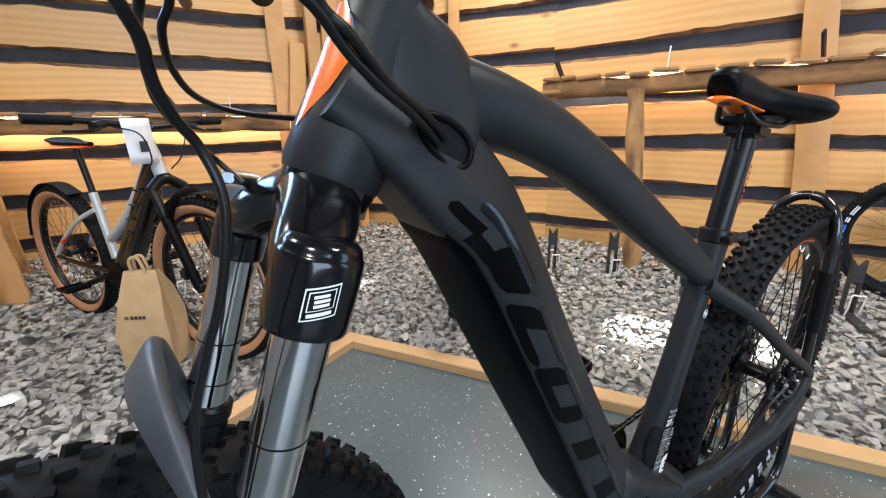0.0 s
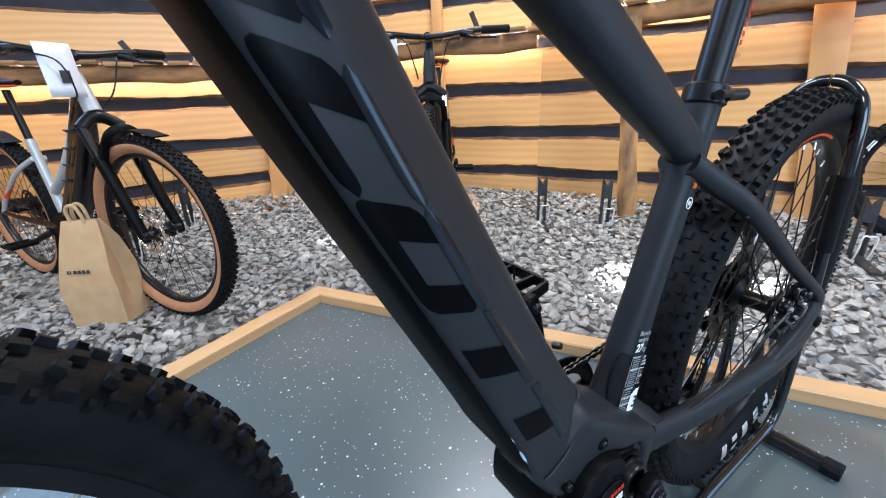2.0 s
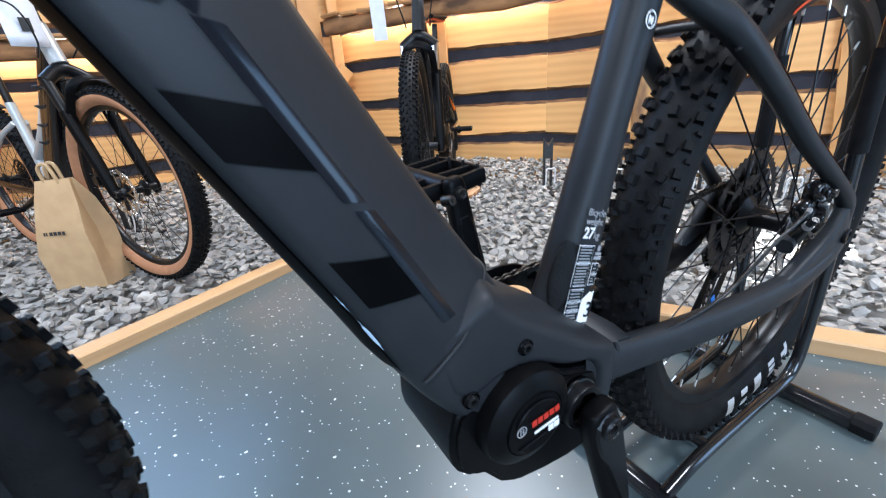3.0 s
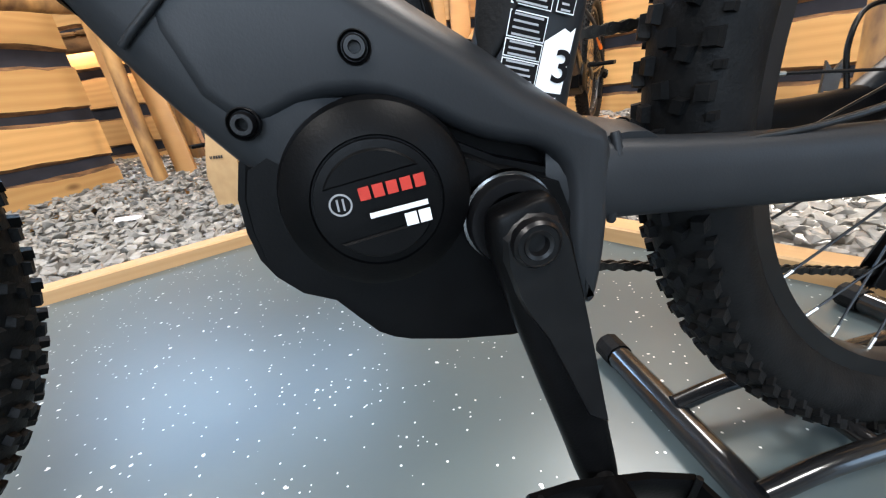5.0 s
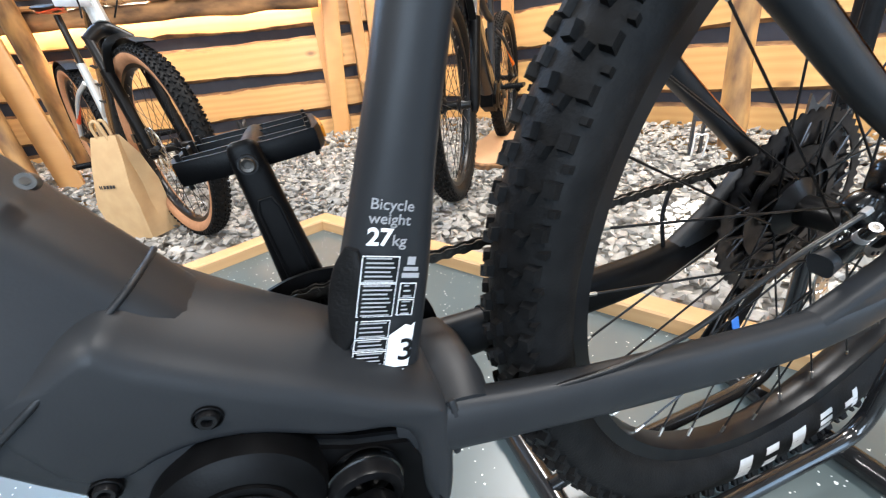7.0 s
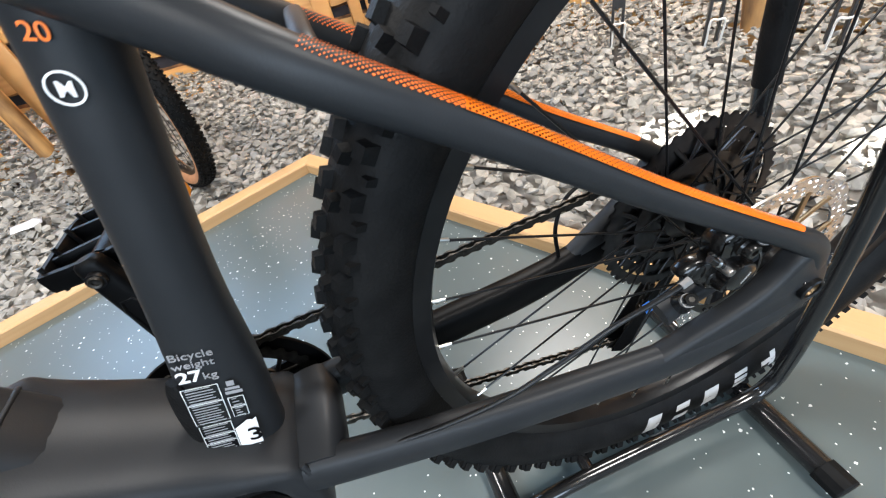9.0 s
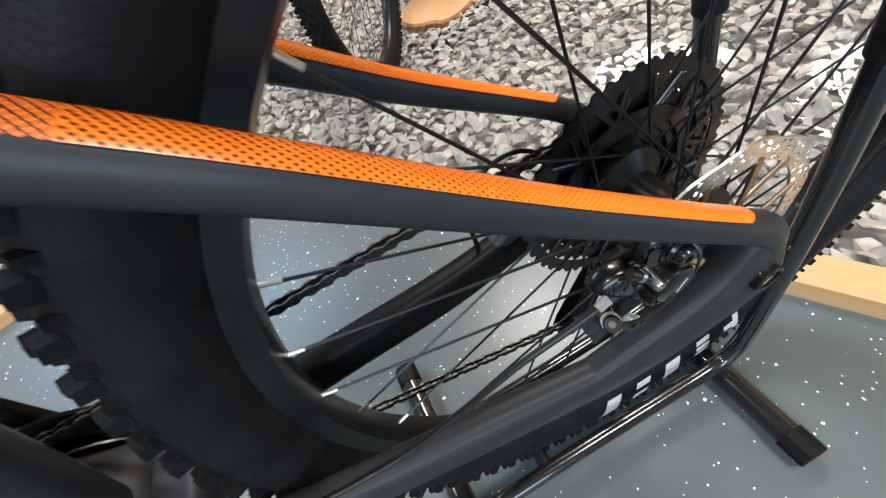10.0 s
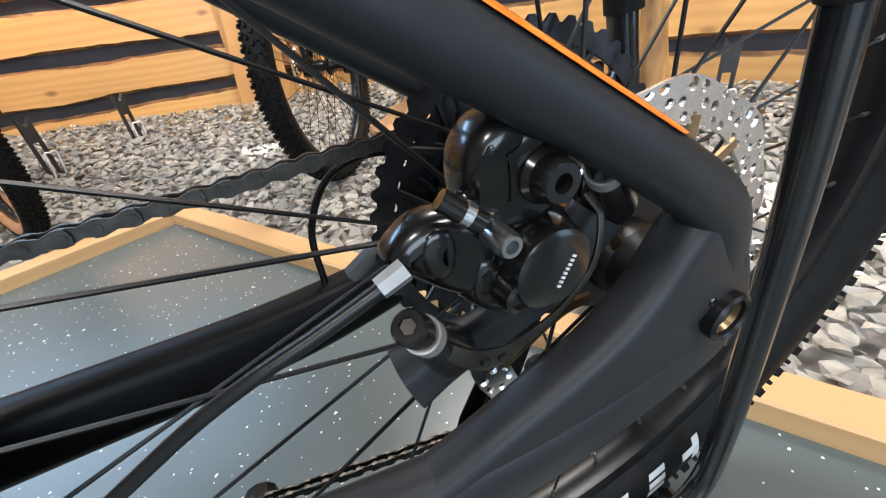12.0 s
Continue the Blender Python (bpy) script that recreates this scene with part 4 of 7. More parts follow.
bm = bmesh.new()
SHELL = [(-0.140, 0.423), (-0.122, 0.366), (-0.085, 0.378), (-0.05, 0.376), (-0.02, 0.358), (0.0, 0.349), (0.022, 0.343), (0.034, 0.328), (0.034, 0.30), (0.034, 0.268), (0.046, 0.247), (0.055, 0.258), (0.059, 0.30), (0.06, 0.343), (0.05, 0.355), (0.03, 0.373), (0.0, 0.396), (-0.022, 0.4105), (-0.045, 0.427), (-0.068, 0.445), (-0.083, 0.461), (-0.116, 0.449)]
rounded_slab(bm, SHELL, ((0.0484, 0.0085, 0.021), (0.048, 0.006, 0.0182), (0.0465, 0.0034, 0.0148), (0.043, 0.0013, 0.0112), (0.0375, 0.0003, 0.008), (0.029, 0.0, 0.0048), (0.018, 0.0, 0.002), (0.008, 0.0, 0.0004)))
part("motor_mount", bm, FRAME, bike, "matt black forged motor mount", smooth=55)
bm = bmesh.new()
BODY = [(-0.1171, 0.3583), (-0.1225, 0.342), (-0.1234, 0.3255), (-0.1215, 0.311), (-0.1168, 0.3008), (-0.1065, 0.289), (-0.0916, 0.2814), (-0.082, 0.268), (-0.0737, 0.2569), (-0.066, 0.2515), (-0.057, 0.2477), (-0.03, 0.2408), (0.002, 0.2355), (0.03, 0.236), (0.044, 0.25), (0.045, 0.30), (0.034, 0.33), (0.0, 0.342), (-0.05, 0.369), (-0.1, 0.366)]
prism(bm, BODY, -0.0445, 0.0445, 0.005, 3)
prism(bm, [(-0.1, 0.36), (-0.05, 0.388), (0.0, 0.374), (0.035, 0.352), (0.048, 0.33), (0.03, 0.3), (-0.05, 0.3)], -0.025, 0.025, 0.003, 2)
part("motor_body", bm, PLASTIC, bike, "black motor casing and skid plate", smooth=40)
MC = (-0.060, 0, 0.336)
bm = bmesh.new()
lathe(bm, [(0.043, -0.04), (0.043, -0.052), (0.0412, -0.0575), (0.037, -0.0605), (0.0285, -0.0635), (0.0278, -0.0625), (0.0272, -0.0625), (0.0268, -0.0645), (0.02, -0.0655), (0.0, -0.0655)], MC, n=64)
part("motor_cover", bm, PLASTIC, bike, "round black motor cover", smooth=30)
bm = bmesh.new()
for sgn in (-1, 1):
    poly = arc(MC[0], MC[2], 0.0235, 38 if sgn > 0 else 218, 156 if sgn > 0 else 336, 16)
    prism(bm, poly, -0.0672, -0.065, 0.0008, 1)
part("cover_ridge", bm, PLASTIC, bike, smooth=30)


def bars(name, rows, mat_, parent, y, thick=0.0006, label=""):
    """Flat printed bars: rows of (x, z, length, height, turn in degrees), centred."""
    bm = bmesh.new()
    for x, z, ln, ht, tw in rows:
        c, s_ = math.cos(radians(tw)), math.sin(radians(tw))
        prism(bm, [(x + c * u * ln / 2 - s_ * v * ht / 2, z + s_ * u * ln / 2 + c * v * ht / 2) for u, v in ((-1, -1), (1, -1), (1, 1), (-1, 1))], y - thick, y)
    return part(name, bm, mat_, parent, label, smooth=0)


bars("brand_bar", [(MC[0] - 0.005 + 0.0058 * k, MC[2] + 0.0062 + 0.0005 * k, 0.0045, 0.0054, 5) for k in range(5)], RED, bike, -0.0673, label="red printed marks")
bars("model_bar", [(MC[0] + 0.008, MC[2] - 0.0026, 0.025, 0.0022, 5), (MC[0] + 0.0125, MC[2] - 0.0078, 0.0052, 0.0056, 5), (MC[0] + 0.0185, MC[2] - 0.0073, 0.0052, 0.0056, 5)], WHITE, bike, -0.0673, label="white printed marks")
bm = bmesh.new()
lathe(bm, [(0.0048, -0.0655), (0.0048, -0.0661), (0.0041, -0.0661), (0.0041, -0.0655)], (MC[0] - 0.0155, 0, MC[2] + 0.0025), n=24, closed=True)
for dx in (-0.0012, 0.0012):
    box(bm, (0.0008, 0.0006, 0.005), pose(MC[0] - 0.0155 + dx, -0.0658, MC[2] + 0.0025))
part("badge_ring", bm, GREYPRINT, bike, smooth=30)


def hex_bolt(parent, x, y, z, r, depth=0.004, mat_=None):
    bm = bmesh.new()
    lathe(bm, [(0, 0.004), (r, 0.004), (r, -depth * 0.6), (r * 0.85, -depth), (r * 0.52, -depth), (r * 0.5, -depth * 0.9), (r * 0.45, 0.001), (0, 0.001)], (x, y, z), n=24)
    return part("bolt", bm, mat_ or SATIN, parent, "black socket bolt", smooth=30)


def dish(parent, x, y, z, r):
    bm = bmesh.new()
    lathe(bm, [(r, 0.002), (r, -0.0006), (r * 0.92, -0.001), (r * 0.78, 0.001), (0, 0.001)], (x, y, z), n=32)
    return part("bolt_recess", bm, PLASTIC, parent, smooth=30)


for bx, bz in ((-0.058, 0.3965), (-0.1075, 0.374)):
    dish(bike, bx, -0.0492, bz, 0.0067)
    hex_bolt(bike, bx, -0.0482, bz, 0.0049)

# cranks and pedals
def crank(sgn, tip, parent):
    """A forged arm from the spindle to the pedal."""
    x1, z1 = tip
    a = V(0, 0, 0.315)
    b = V(x1, 0, z1)
    d = (b - a).normalized()
    y = lambda u: sgn * (0.0755 + 0.012 * u)
    rows = []
    for u, w, t in ((-0.11, 0.008, 0.006), (-0.09, 0.0145, 0.0085), (0.0, 0.0178, 0.010), (0.12, 0.0177, 0.010), (0.25, 0.0174, 0.0085), (0.5, 0.0155, 0.0078), (0.8, 0.0126, 0.0078), (0.97, 0.0114, 0.0078), (1.06, 0.0098, 0.0072), (1.085, 0.006, 0.005)):
        p = a.lerp(b, u)
        rows.append((p.x, y(max(0, u)), p.z, t, w))
    o = part("crank_arm", sweep(bmesh.new(), rows, 4, n=20, power=3.2), PLASTIC, parent, "black forged crank arm", smooth=40)
    bm = bmesh.new()
    lathe(bm, [(0, 0.001), (0.0042, 0.001), (0.0046, -0.0036), (0.0062, -0.0042), (0.0066, -0.0034), (0.0088, -0.0034), (0.0092, -0.0042), (0.0105, -0.0028), (0.0112, 0.004)], (0, 0, 0), n=36)
    part("crank_bolt", bm, SATIN, o, "black spindle bolt with a hex socket", smooth=30, at=Matrix.Translation((0, sgn * 0.0868, 0.315)) @ (pose(0, 0, 0, 0, 0, 180) if sgn > 0 else pose(0, 0, 0)))
    # raised facet running off towards the pedal; its lit look put into satin black
    side_ = V(d.z, 0, -d.x) if sgn < 0 else V(-d.z, 0, d.x)
    wide = lambda u: 0.0176 - 0.0066 * max(0.0, u - 0.2)
    if sgn < 0:
        bm = bmesh.new()
        edge_ = [(-0.085, 0.4), (-0.1, 0.0), (-0.085, -0.4), (-0.05, -0.72), (0.02, -0.86), (0.134, -0.82), (0.2, -0.72), (0.316, -0.42), (0.477, -0.18), (0.683, 0.14), (0.745, 0.8), (0.5, 0.84), (0.3, 0.86), (0.02, 0.86), (-0.05, 0.72)]
        lo_, hi_ = [], []
        for u, v in edge_:
            p = a.lerp(b, u) - side_ * (wide(u) * v)
            m_ = a.lerp(b, u * 0.94 + 0.02) - side_ * (wide(u) * (v * 0.9 + 0.03))
            lo_.append(bm.verts.new((p.x, y(u) - 0.0072, p.z)))
            hi_.append(bm.verts.new((m_.x, y(u) - 0.0112 + 0.0016 * u, m_.z)))
        for i in range(len(edge_)):
            j = (i + 1) % len(edge_)
            bm.faces.new((lo_[i], lo_[j], hi_[j], hi_[i]))
        bm.faces.new(hi_)
        bmesh.ops.recalc_face_normals(bm, faces=bm.faces)
        part("lit_arm_facet", bm, SATIN, o, "raised face of the crank arm, lit look put into satin black", smooth=20)
    # inner face recess and pedal axle
    bm = bmesh.new()
    rod(bm, b + V(0, y(1) - sgn * 0.012, 0), b + V(0, y(1) + sgn * 0.018, 0), 0.0065)
    part("pedal_axle", bm, SATIN, o)
    e = b + V(0, y(1) - sgn * 0.0122, 0)
    bm = bmesh.new()
    lathe(bm, [(0.0, 0.0), (0.0022, 0.0), (0.0024, -0.0012), (0.0042, -0.0016), (0.0052, 0.0), (0.0058, 0.001)], n=24)
    part("axle_socket", bm, DARKSTEEL, o, smooth=30, at=Matrix.Translation(e) @ (pose(0, 0, 0) if sgn > 0 else pose(0, 0, 0, 0, 0, 180)))
    # rim of the hollow on the arm's inner face
    bm = bmesh.new()
    loop = []
    side = V(-d.z, 0, d.x)
    for u, v in ((0.28, -0.7), (0.28, 0.7), (0.55, 0.75), (0.8, 0.7), (0.85, 0.4), (0.85, -0.4), (0.8, -0.7), (0.55, -0.75)):
        p = a.lerp(b, u) + side * (0.0105 * v)
        loop.append(V(p.x, y(u) - sgn * 0.0072, p.z))
    loft(bm, loop, 0.0014, n=8, closed=True)
    part("hollow_rim", bm, PLASTIC, o, smooth=60)
    return b + V(0, y(1), 0)


def pedal(parent, c, sgn, tilt):
    """A plastic platform pedal with open cages, pins and amber reflectors."""
    M = Matrix.Translation(c + V(0, sgn * 0.062, 0)) @ pose(0, 0, 0, 0, tilt, 0)
    bm = bmesh.new()
    outline = [(-0.05, -0.03), (-0.047, -0.044), (-0.022, -0.048), (0.022, -0.048), (0.047, -0.044), (0.05, -0.03), (0.05, 0.03), (0.045, 0.046), (-0.045, 0.046), (-0.05, 0.03)]
    n = len(outline)
    loft(bm, [M @ V(x, sgn * y, 0) for x, y in outline], [(0.0085, 0.0035)] * n, side=(M.to_3x3() @ V(0, 0, 1)), n=8, power=4, closed=True)
    o = part("pedal", bm, PLASTIC, parent, "black platform pedal with amber reflectors", smooth=35)
    bm = bmesh.new()
    loft(bm, [M @ V(0, -sgn * 0.048, 0), M @ V(0, sgn * 0.048, 0)], [(0.0105, 0.0105), (0.0095, 0.0095)], side=(1, 0, 0), n=14)
    part("pedal_body", bm, PLASTIC, o)
    for y in (-0.018, 0.02):
        for s in (-1, 1):
            bm = bmesh.new()
            loft(bm, [M @ V(0.006 * s, sgn * y, 0), M @ V(0.05 * s, sgn * y * 1.15, 0)], [(0.0075, 0.0032)] * 2, side=(M.to_3x3() @ V(0, 0, 1)), n=8, power=4)
            part("cage_rib", bm, PLASTIC, o)
    for s in (-1, 1):
        bm = bmesh.new()
        box(bm, (0.005, 0.05, 0.0125), M @ Matrix.Translation((s * 0.0535, 0, 0)), 0.002)
        part("reflector", bm, AMBER, o, "amber reflector")
    for s in (-1, 1):
        for y in (-0.04, -0.014, 0.014, 0.04):
            bm = bmesh.new()
            rod(bm, M @ V(s * 0.045, y, -0.0125), M @ V(s * 0.045, y, 0.0125), 0.0019, n=6)
            part("pin", bm, SATIN, o)
    return o


AMBER = mat("amber_reflector", (0.75, 0.28, 0.02), (0.6, 0.2, 0.01), 200, 0.15, coat=0.5)
pl = crank(-1, (0.031, 0.170), bike)
pedal(bike, pl, -1, 12)
prr = crank(1, (-0.024, 0.480), bike)
pedal(bike, prr, 1, -6)
bm = bmesh.new()
lathe(bm, [(0.015, -0.062), (0.0205, -0.062), (0.0215, -0.06), (0.0215, -0.045)], (0, 0, 0.315), n=40)
part("spindle_ring", bm, SATIN, bike)
bm = bmesh.new()
lathe(bm, [(0.0205, -0.047), (0.0228, -0.0475), (0.0236, -0.0505), (0.0228, -0.0535), (0.0205, -0.054)], (0, 0, 0.315), n=40, closed=True)
part("spindle_seal", bm, SEAL, bike, "dark polished spindle seal ring")
# chainring, guard, chain
bm = bmesh.new()
cog(bm, 0.0745, 38, 0.055, 0.002, 0.62, 5)
bmesh.ops.translate(bm, verts=bm.verts, vec=(0, 0, 0.315))
part("chainring", bm, DARKSTEEL, bike, "dark steel chainring", smooth=20)
bm = bmesh.new()
lathe(bm, [(0.068, 0.058), (0.087, 0.0585), (0.0875, 0.061), (0.086, 0.0625), (0.066, 0.0615)], (0, 0, 0.315), n=64, closed=True)
for k in range(4):
    a = radians(20 + 90 * k)
    loft(bm, [(0.07 * math.cos(a), 0.059, 0.315 + 0.07 * math.sin(a)), (0.018 * math.cos(a), 0.064, 0.315 + 0.018 * math.sin(a))], [(0.003, 0.011), (0.004, 0.013)], n=8, power=3)
part("chain_guard", bm, PLASTIC, bike, "black plastic chain guard", smooth=35)


def chain(parent, path, y):
    """Roller chain: paired plates link by link along a path in the x-z plane."""
    P = [np.array(p, float) for p in path]
    d = [0]
    for a, b in zip(P, P[1:]):
        d.append(d[-1] + np.linalg.norm(b - a))
    pitch = 0.0127
    n = int(d[-1] / pitch)
    pin = []
    for k in range(n + 1):
        s = k * pitch
        i = max(j for j in range(len(d)) if d[j] <= s + 1e-9)
        i = min(i, len(P) - 2)
        f = (s - d[i]) / (d[i + 1] - d[i])
        pin.append(P[i] * (1 - f) + P[i + 1] * f)
    bm = bmesh.new()
    for k in range(n):
        a, b = pin[k], pin[k + 1]
        t = (b - a) / np.linalg.norm(b - a)
        w = np.array((-t[1], t[0]))
        off = 0.0032 if k % 2 else 0.0021
        for s in (-1, 1):
            ol = []
            for u, v in ((-0.28, 0), (-0.2, 0.9), (0.05, 1.0), (0.5, 0.62), (0.95, 1.0), (1.2, 0.9), (1.28, 0), (1.2, -0.9), (0.95, -1.0), (0.5, -0.62), (0.05, -1.0), (-0.2, -0.9)):
                q = a + t * pitch * u + w * v * 0.0041
                ol.append((q[0], q[1]))
            prism(bm, ol, y + s * off - 0.0005, y + s * off + 0.0005)
        rod(bm, (a[0], y - 0.0041, a[1]), (a[0], y + 0.0041, a[1]), 0.0021, n=6)
    return part("chain", bm, DARKSTEEL, parent, "dark steel bicycle chain", smooth=30)


cx, cz = REAR.x, REAR.z
upper = arc(0, 0.315, 0.076, 150, 84, 8) + [(cx - 0.06, cz + 0.052)] + arc(cx, cz, 0.052, 92, -60, 14)
lower = [(cx + 0.025, cz - 0.07), (cx + 0.015, cz - 0.095), (cx - 0.005, cz - 0.105), (cx - 0.024, cz - 0.188), (cx - 0.039, cz - 0.211), (cx - 0.060, cz - 0.210), (0.13, 0.213), (0.04, 0.2335), (0.01, 0.239)] + arc(0, 0.315, 0.076, 268, 200, 6)
chain(bike, upper + lower, 0.05)

PALEPRINT = mat("worn_white_print", (0.5, 0.51, 0.52), (0.42, 0.43, 0.44), 30, 0.45)
# rear wheel with cassette, disc and tyre print
rw = wheel(bike, Matrix.Translation(REAR), print_arc=((74, 116),))
bm = bmesh.new()
for k, (R, T) in enumerate(((0.094, 50), (0.082, 43), (0.072, 36), (0.063, 30), (0.053, 26), (0.045, 22), (0.039, 19), (0.034, 17), (0.03, 15), (0.026, 13))):
    cog(bm, R, T, 0.0335 + 0.0032 * k, 0.0017, 0.62 if k < 5 else 0.66, 11)
part("cassette", bm, mat("black_cog_steel", (0.045, 0.045, 0.05), (0.075, 0.075, 0.08), 80, 0.28, metal=1.0), rw, "black toothed cassette with cut-outs", smooth=20)
rotor(rw, 0.082).matrix_basis = Matrix.Translation((-0.004, 0, -0.005))
bm = bmesh.new()
rod(bm, (0, -0.08, 0), (0, 0.08, 0), 0.006)
lathe(bm, [(0.0, -0.083), (0.0035, -0.083), (0.004, -0.0852), (0.0062, -0.0852), (0.0072, -0.0872), (0.008, -0.0866), (0.008, -0.075)], n=28)
ax_ring = bmesh.new()
lathe(ax_ring, [(0.0072, -0.080), (0.0076, -0.0885), (0.0088, -0.0895), (0.0100, -0.0885), (0.0104, -0.082)], n=32, closed=True)
part("axle_ring", ax_ring, SATIN, rw, "black ring round the axle end", smooth=40)
part("axle", bm, mat("dark_bronze", (0.16, 0.11, 0.06), (0.12, 0.08, 0.045), 90, 0.3, metal=0.9), rw, "dark bronze through axle end")
# white tyre print, as slanted blocks on the near wall
def wall_y(r):
    prof = ((0.300, 0.0195), (0.308, 0.0265), (0.319, 0.0315), (0.331, 0.0325))
    for (a, u), (b, v) in zip(prof, prof[1:]):
        if r <= b:
            return u + (v - u) * (r - a) / (b - a)
    return 0.0325


for a, shape in ((-63.5, ((-2.2, -0.5, 0, 1), (-0.5, 2.4, 0.32, 0.68))), (-71.5, ((-2.2, 2.0, 0, 0.26), (-2.2, 2.0, 0.37, 0.63), (-2.2, 2.0, 0.74, 1))), (-80, ((-2.4, 2.4, 0, 1),)), (-88.5, ((-2.3, 2.3, 0.0, 0.36), (-2.3, 2.3, 0.64, 1))), (-97, ((-2.4, 2.4, 0, 1),))):
    bm = bmesh.new()
    for w0, w1, v0, v1 in shape:
        g = []
        for i in range(4):
            v = v0 + (v1 - v0) * i / 3
            rr = 0.3285 - 0.0215 * v
            g.append([bm.verts.new((rr * math.cos(radians(a - w + 2.0 * (v - 0.5))), -wall_y(rr) - 0.0006, rr * math.sin(radians(a - w + 2.0 * (v - 0.5))))) for w in (0.86 * w0, 0.43 * (w0 + w1), 0.86 * w1)])
        for p, q in zip(g, g[1:]):
            for j in range(2):
                bm.faces.new((p[j], p[j + 1], q[j + 1], q[j]))
    part("tyre_print", bm, PALEPRINT, rw, "white printed block on the tyre wall", smooth=0)

# rear derailleur and its cage
bm = bmesh.new()
box(bm, (0.05, 0.02, 0.03), pose(cx + 0.02, 0.082, cz - 0.045, 0, 35, 0), 0.008, 3)
box(bm, (0.042, 0.016, 0.026), pose(cx + 0.005, 0.07, cz - 0.085, 0, 60, 0), 0.007, 3)
for y in (0.042, 0.06):
    prism(bm, [(cx + 0.012, cz - 0.085), (cx + 0.022, cz - 0.1), (cx - 0.023, cz - 0.219), (cx - 0.043, cz - 0.233), (cx - 0.059, cz - 0.223), (cx - 0.053, cz - 0.205)], y, y + 0.002, 0.0006, 1)
part("rear_derailleur", bm, PLASTIC, bike, "black rear derailleur", smooth=35)
for jx, jz in ((cx - 0.0, cz - 0.103), (cx - 0.043, cz - 0.215)):
    bm = bmesh.new()
    cog(bm, 0.0165, 11, 0.051, 0.003, 0.35, 5)
    bmesh.ops.translate(bm, verts=bm.verts, vec=(jx, 0, jz))
    part("jockey_wheel", bm, PLASTIC, bike, smooth=20)
# small blue bar on the derailleur cage
bars("derailleur_mark", [(cx - 0.016, cz - 0.152, 0.010, 0.024, 24)], mat("blue_mark", (0.05, 0.2, 0.6), (0.04, 0.16, 0.5), 50, 0.3), bike, 0.0405, 0.0012)
bm = bmesh.new()
tube(bm, [(cx - 0.125, 0.066, cz - 0.03), (cx - 0.122, 0.076, cz + 0.004), (cx - 0.1, 0.086, cz + 0.03), (cx - 0.06, 0.09, cz + 0.03), (cx - 0.02, 0.09, cz - 0.005), (cx + 0.005, 0.088, cz - 0.04)], 0.0022, 6)
part("gear_cable", bm, PLASTIC, bike)

# ---- fork, front wheel and cockpit ----
fork = part("fork_crown", bmesh.new(), GLOSS, bike, "gloss black suspension fork crown")


def leg_at(z, s):
    return V(-0.467 - s * 0.006 - 0.34 * (0.773 - z), s * 0.058, z)


bm = bmesh.new()
sweep(bm, [(-0.454, -0.060, 0.806, 0.0165, 0.012), (-0.448, -0.046, 0.813, 0.019, 0.017), (-0.436, -0.022, 0.822, 0.0215, 0.0215), (-0.429, 0.0, 0.828, 0.0225, 0.022), (-0.437, 0.018, 0.827, 0.015, 0.020), (-0.454, 0.04, 0.818, 0.013, 0.018), (-0.462, 0.060, 0.811, 0.013, 0.016)], 6, side=(0.95, 0, -0.3), n=24, power=2.4)
loft(bm, [V(-0.4255, 0, 0.822), V(-0.421, 0, 0.836)], [(0.0245, 0.0245), (0.0252, 0.0252)], side=(1, 0, 0), n=32)
me = fork.data
bm.to_mesh(me)
bm.free()
me.shade_smooth()
for s, lo, rr in ((-1, 0.7815, 0.0203), (1, 0.786, 0.0165)):
    bm = bmesh.new()
    z = [0.823, 0.8225, 0.820, 0.8165, 0.8125, 0.797, lo + 0.002, lo] if s < 0 else [0.824, 0.823, 0.818, 0.811, 0.804, 0.796, lo + 0.001, lo]
    k = [0.5, 0.7, 0.86, 0.93, 0.99, 1.0, 0.97, 0.88] if s < 0 else [0.7, 0.85, 0.95, 1.0, 1.0, 1.0, 0.98, 0.9]
    q = spline([(*leg_at(a, s), rr * b, rr * b) for a, b in zip(z, k)], 5)
    loft(bm, [r[:3] for r in q], [(r[3], r[4]) for r in q], side=(0, 1, 0), n=32)
    part("crown_leg", bm, GLOSS, fork, "gloss black crown socket", smooth=60)
    # stanchion, wiper and lower leg
    bm = bmesh.new()
    rod(bm, leg_at(lo + 0.004, s), leg_at(0.68, s), 0.0138, n=40)
    part("stanchion", bm, CHROME, bike, "polished chrome fork stanchion with travel marks")
    for zz in (0.7315, 0.704):
        bm = bmesh.new()
        rod(bm, leg_at(zz, s), leg_at(zz - 0.0008, s), 0.01395, n=40)
        part("travel_mark", bm, PLASTIC, bike)
    bm = bmesh.new()
    q = [(leg_at(0.688, s), 0.0152), (leg_at(0.686, s), 0.0172), (leg_at(0.678, s), 0.0176), (leg_at(0.676, s), 0.0162), (leg_at(0.66, s), 0.0172), (leg_at(0.60, s), 0.017), (V(-0.566 - s * 0.01, 0.006 + s * 0.06, 0.50), 0.0165), (V(-0.625 - s * 0.013, 0.014 + s * 0.064, 0.40), 0.0165), (V(-0.655 - s * 0.0145, 0.02 + s * 0.068, 0.345), 0.018), (V(-0.66 - s * 0.0145, 0.02 + s * 0.068, 0.322), 0.016)]
    loft(bm, [a for a, b in q], [(b, b) for a, b in q], n=28)
    part("fork_lower", bm, SATIN, bike, "black lower fork leg")
# maker's plate on the near socket, drawn as plain shapes


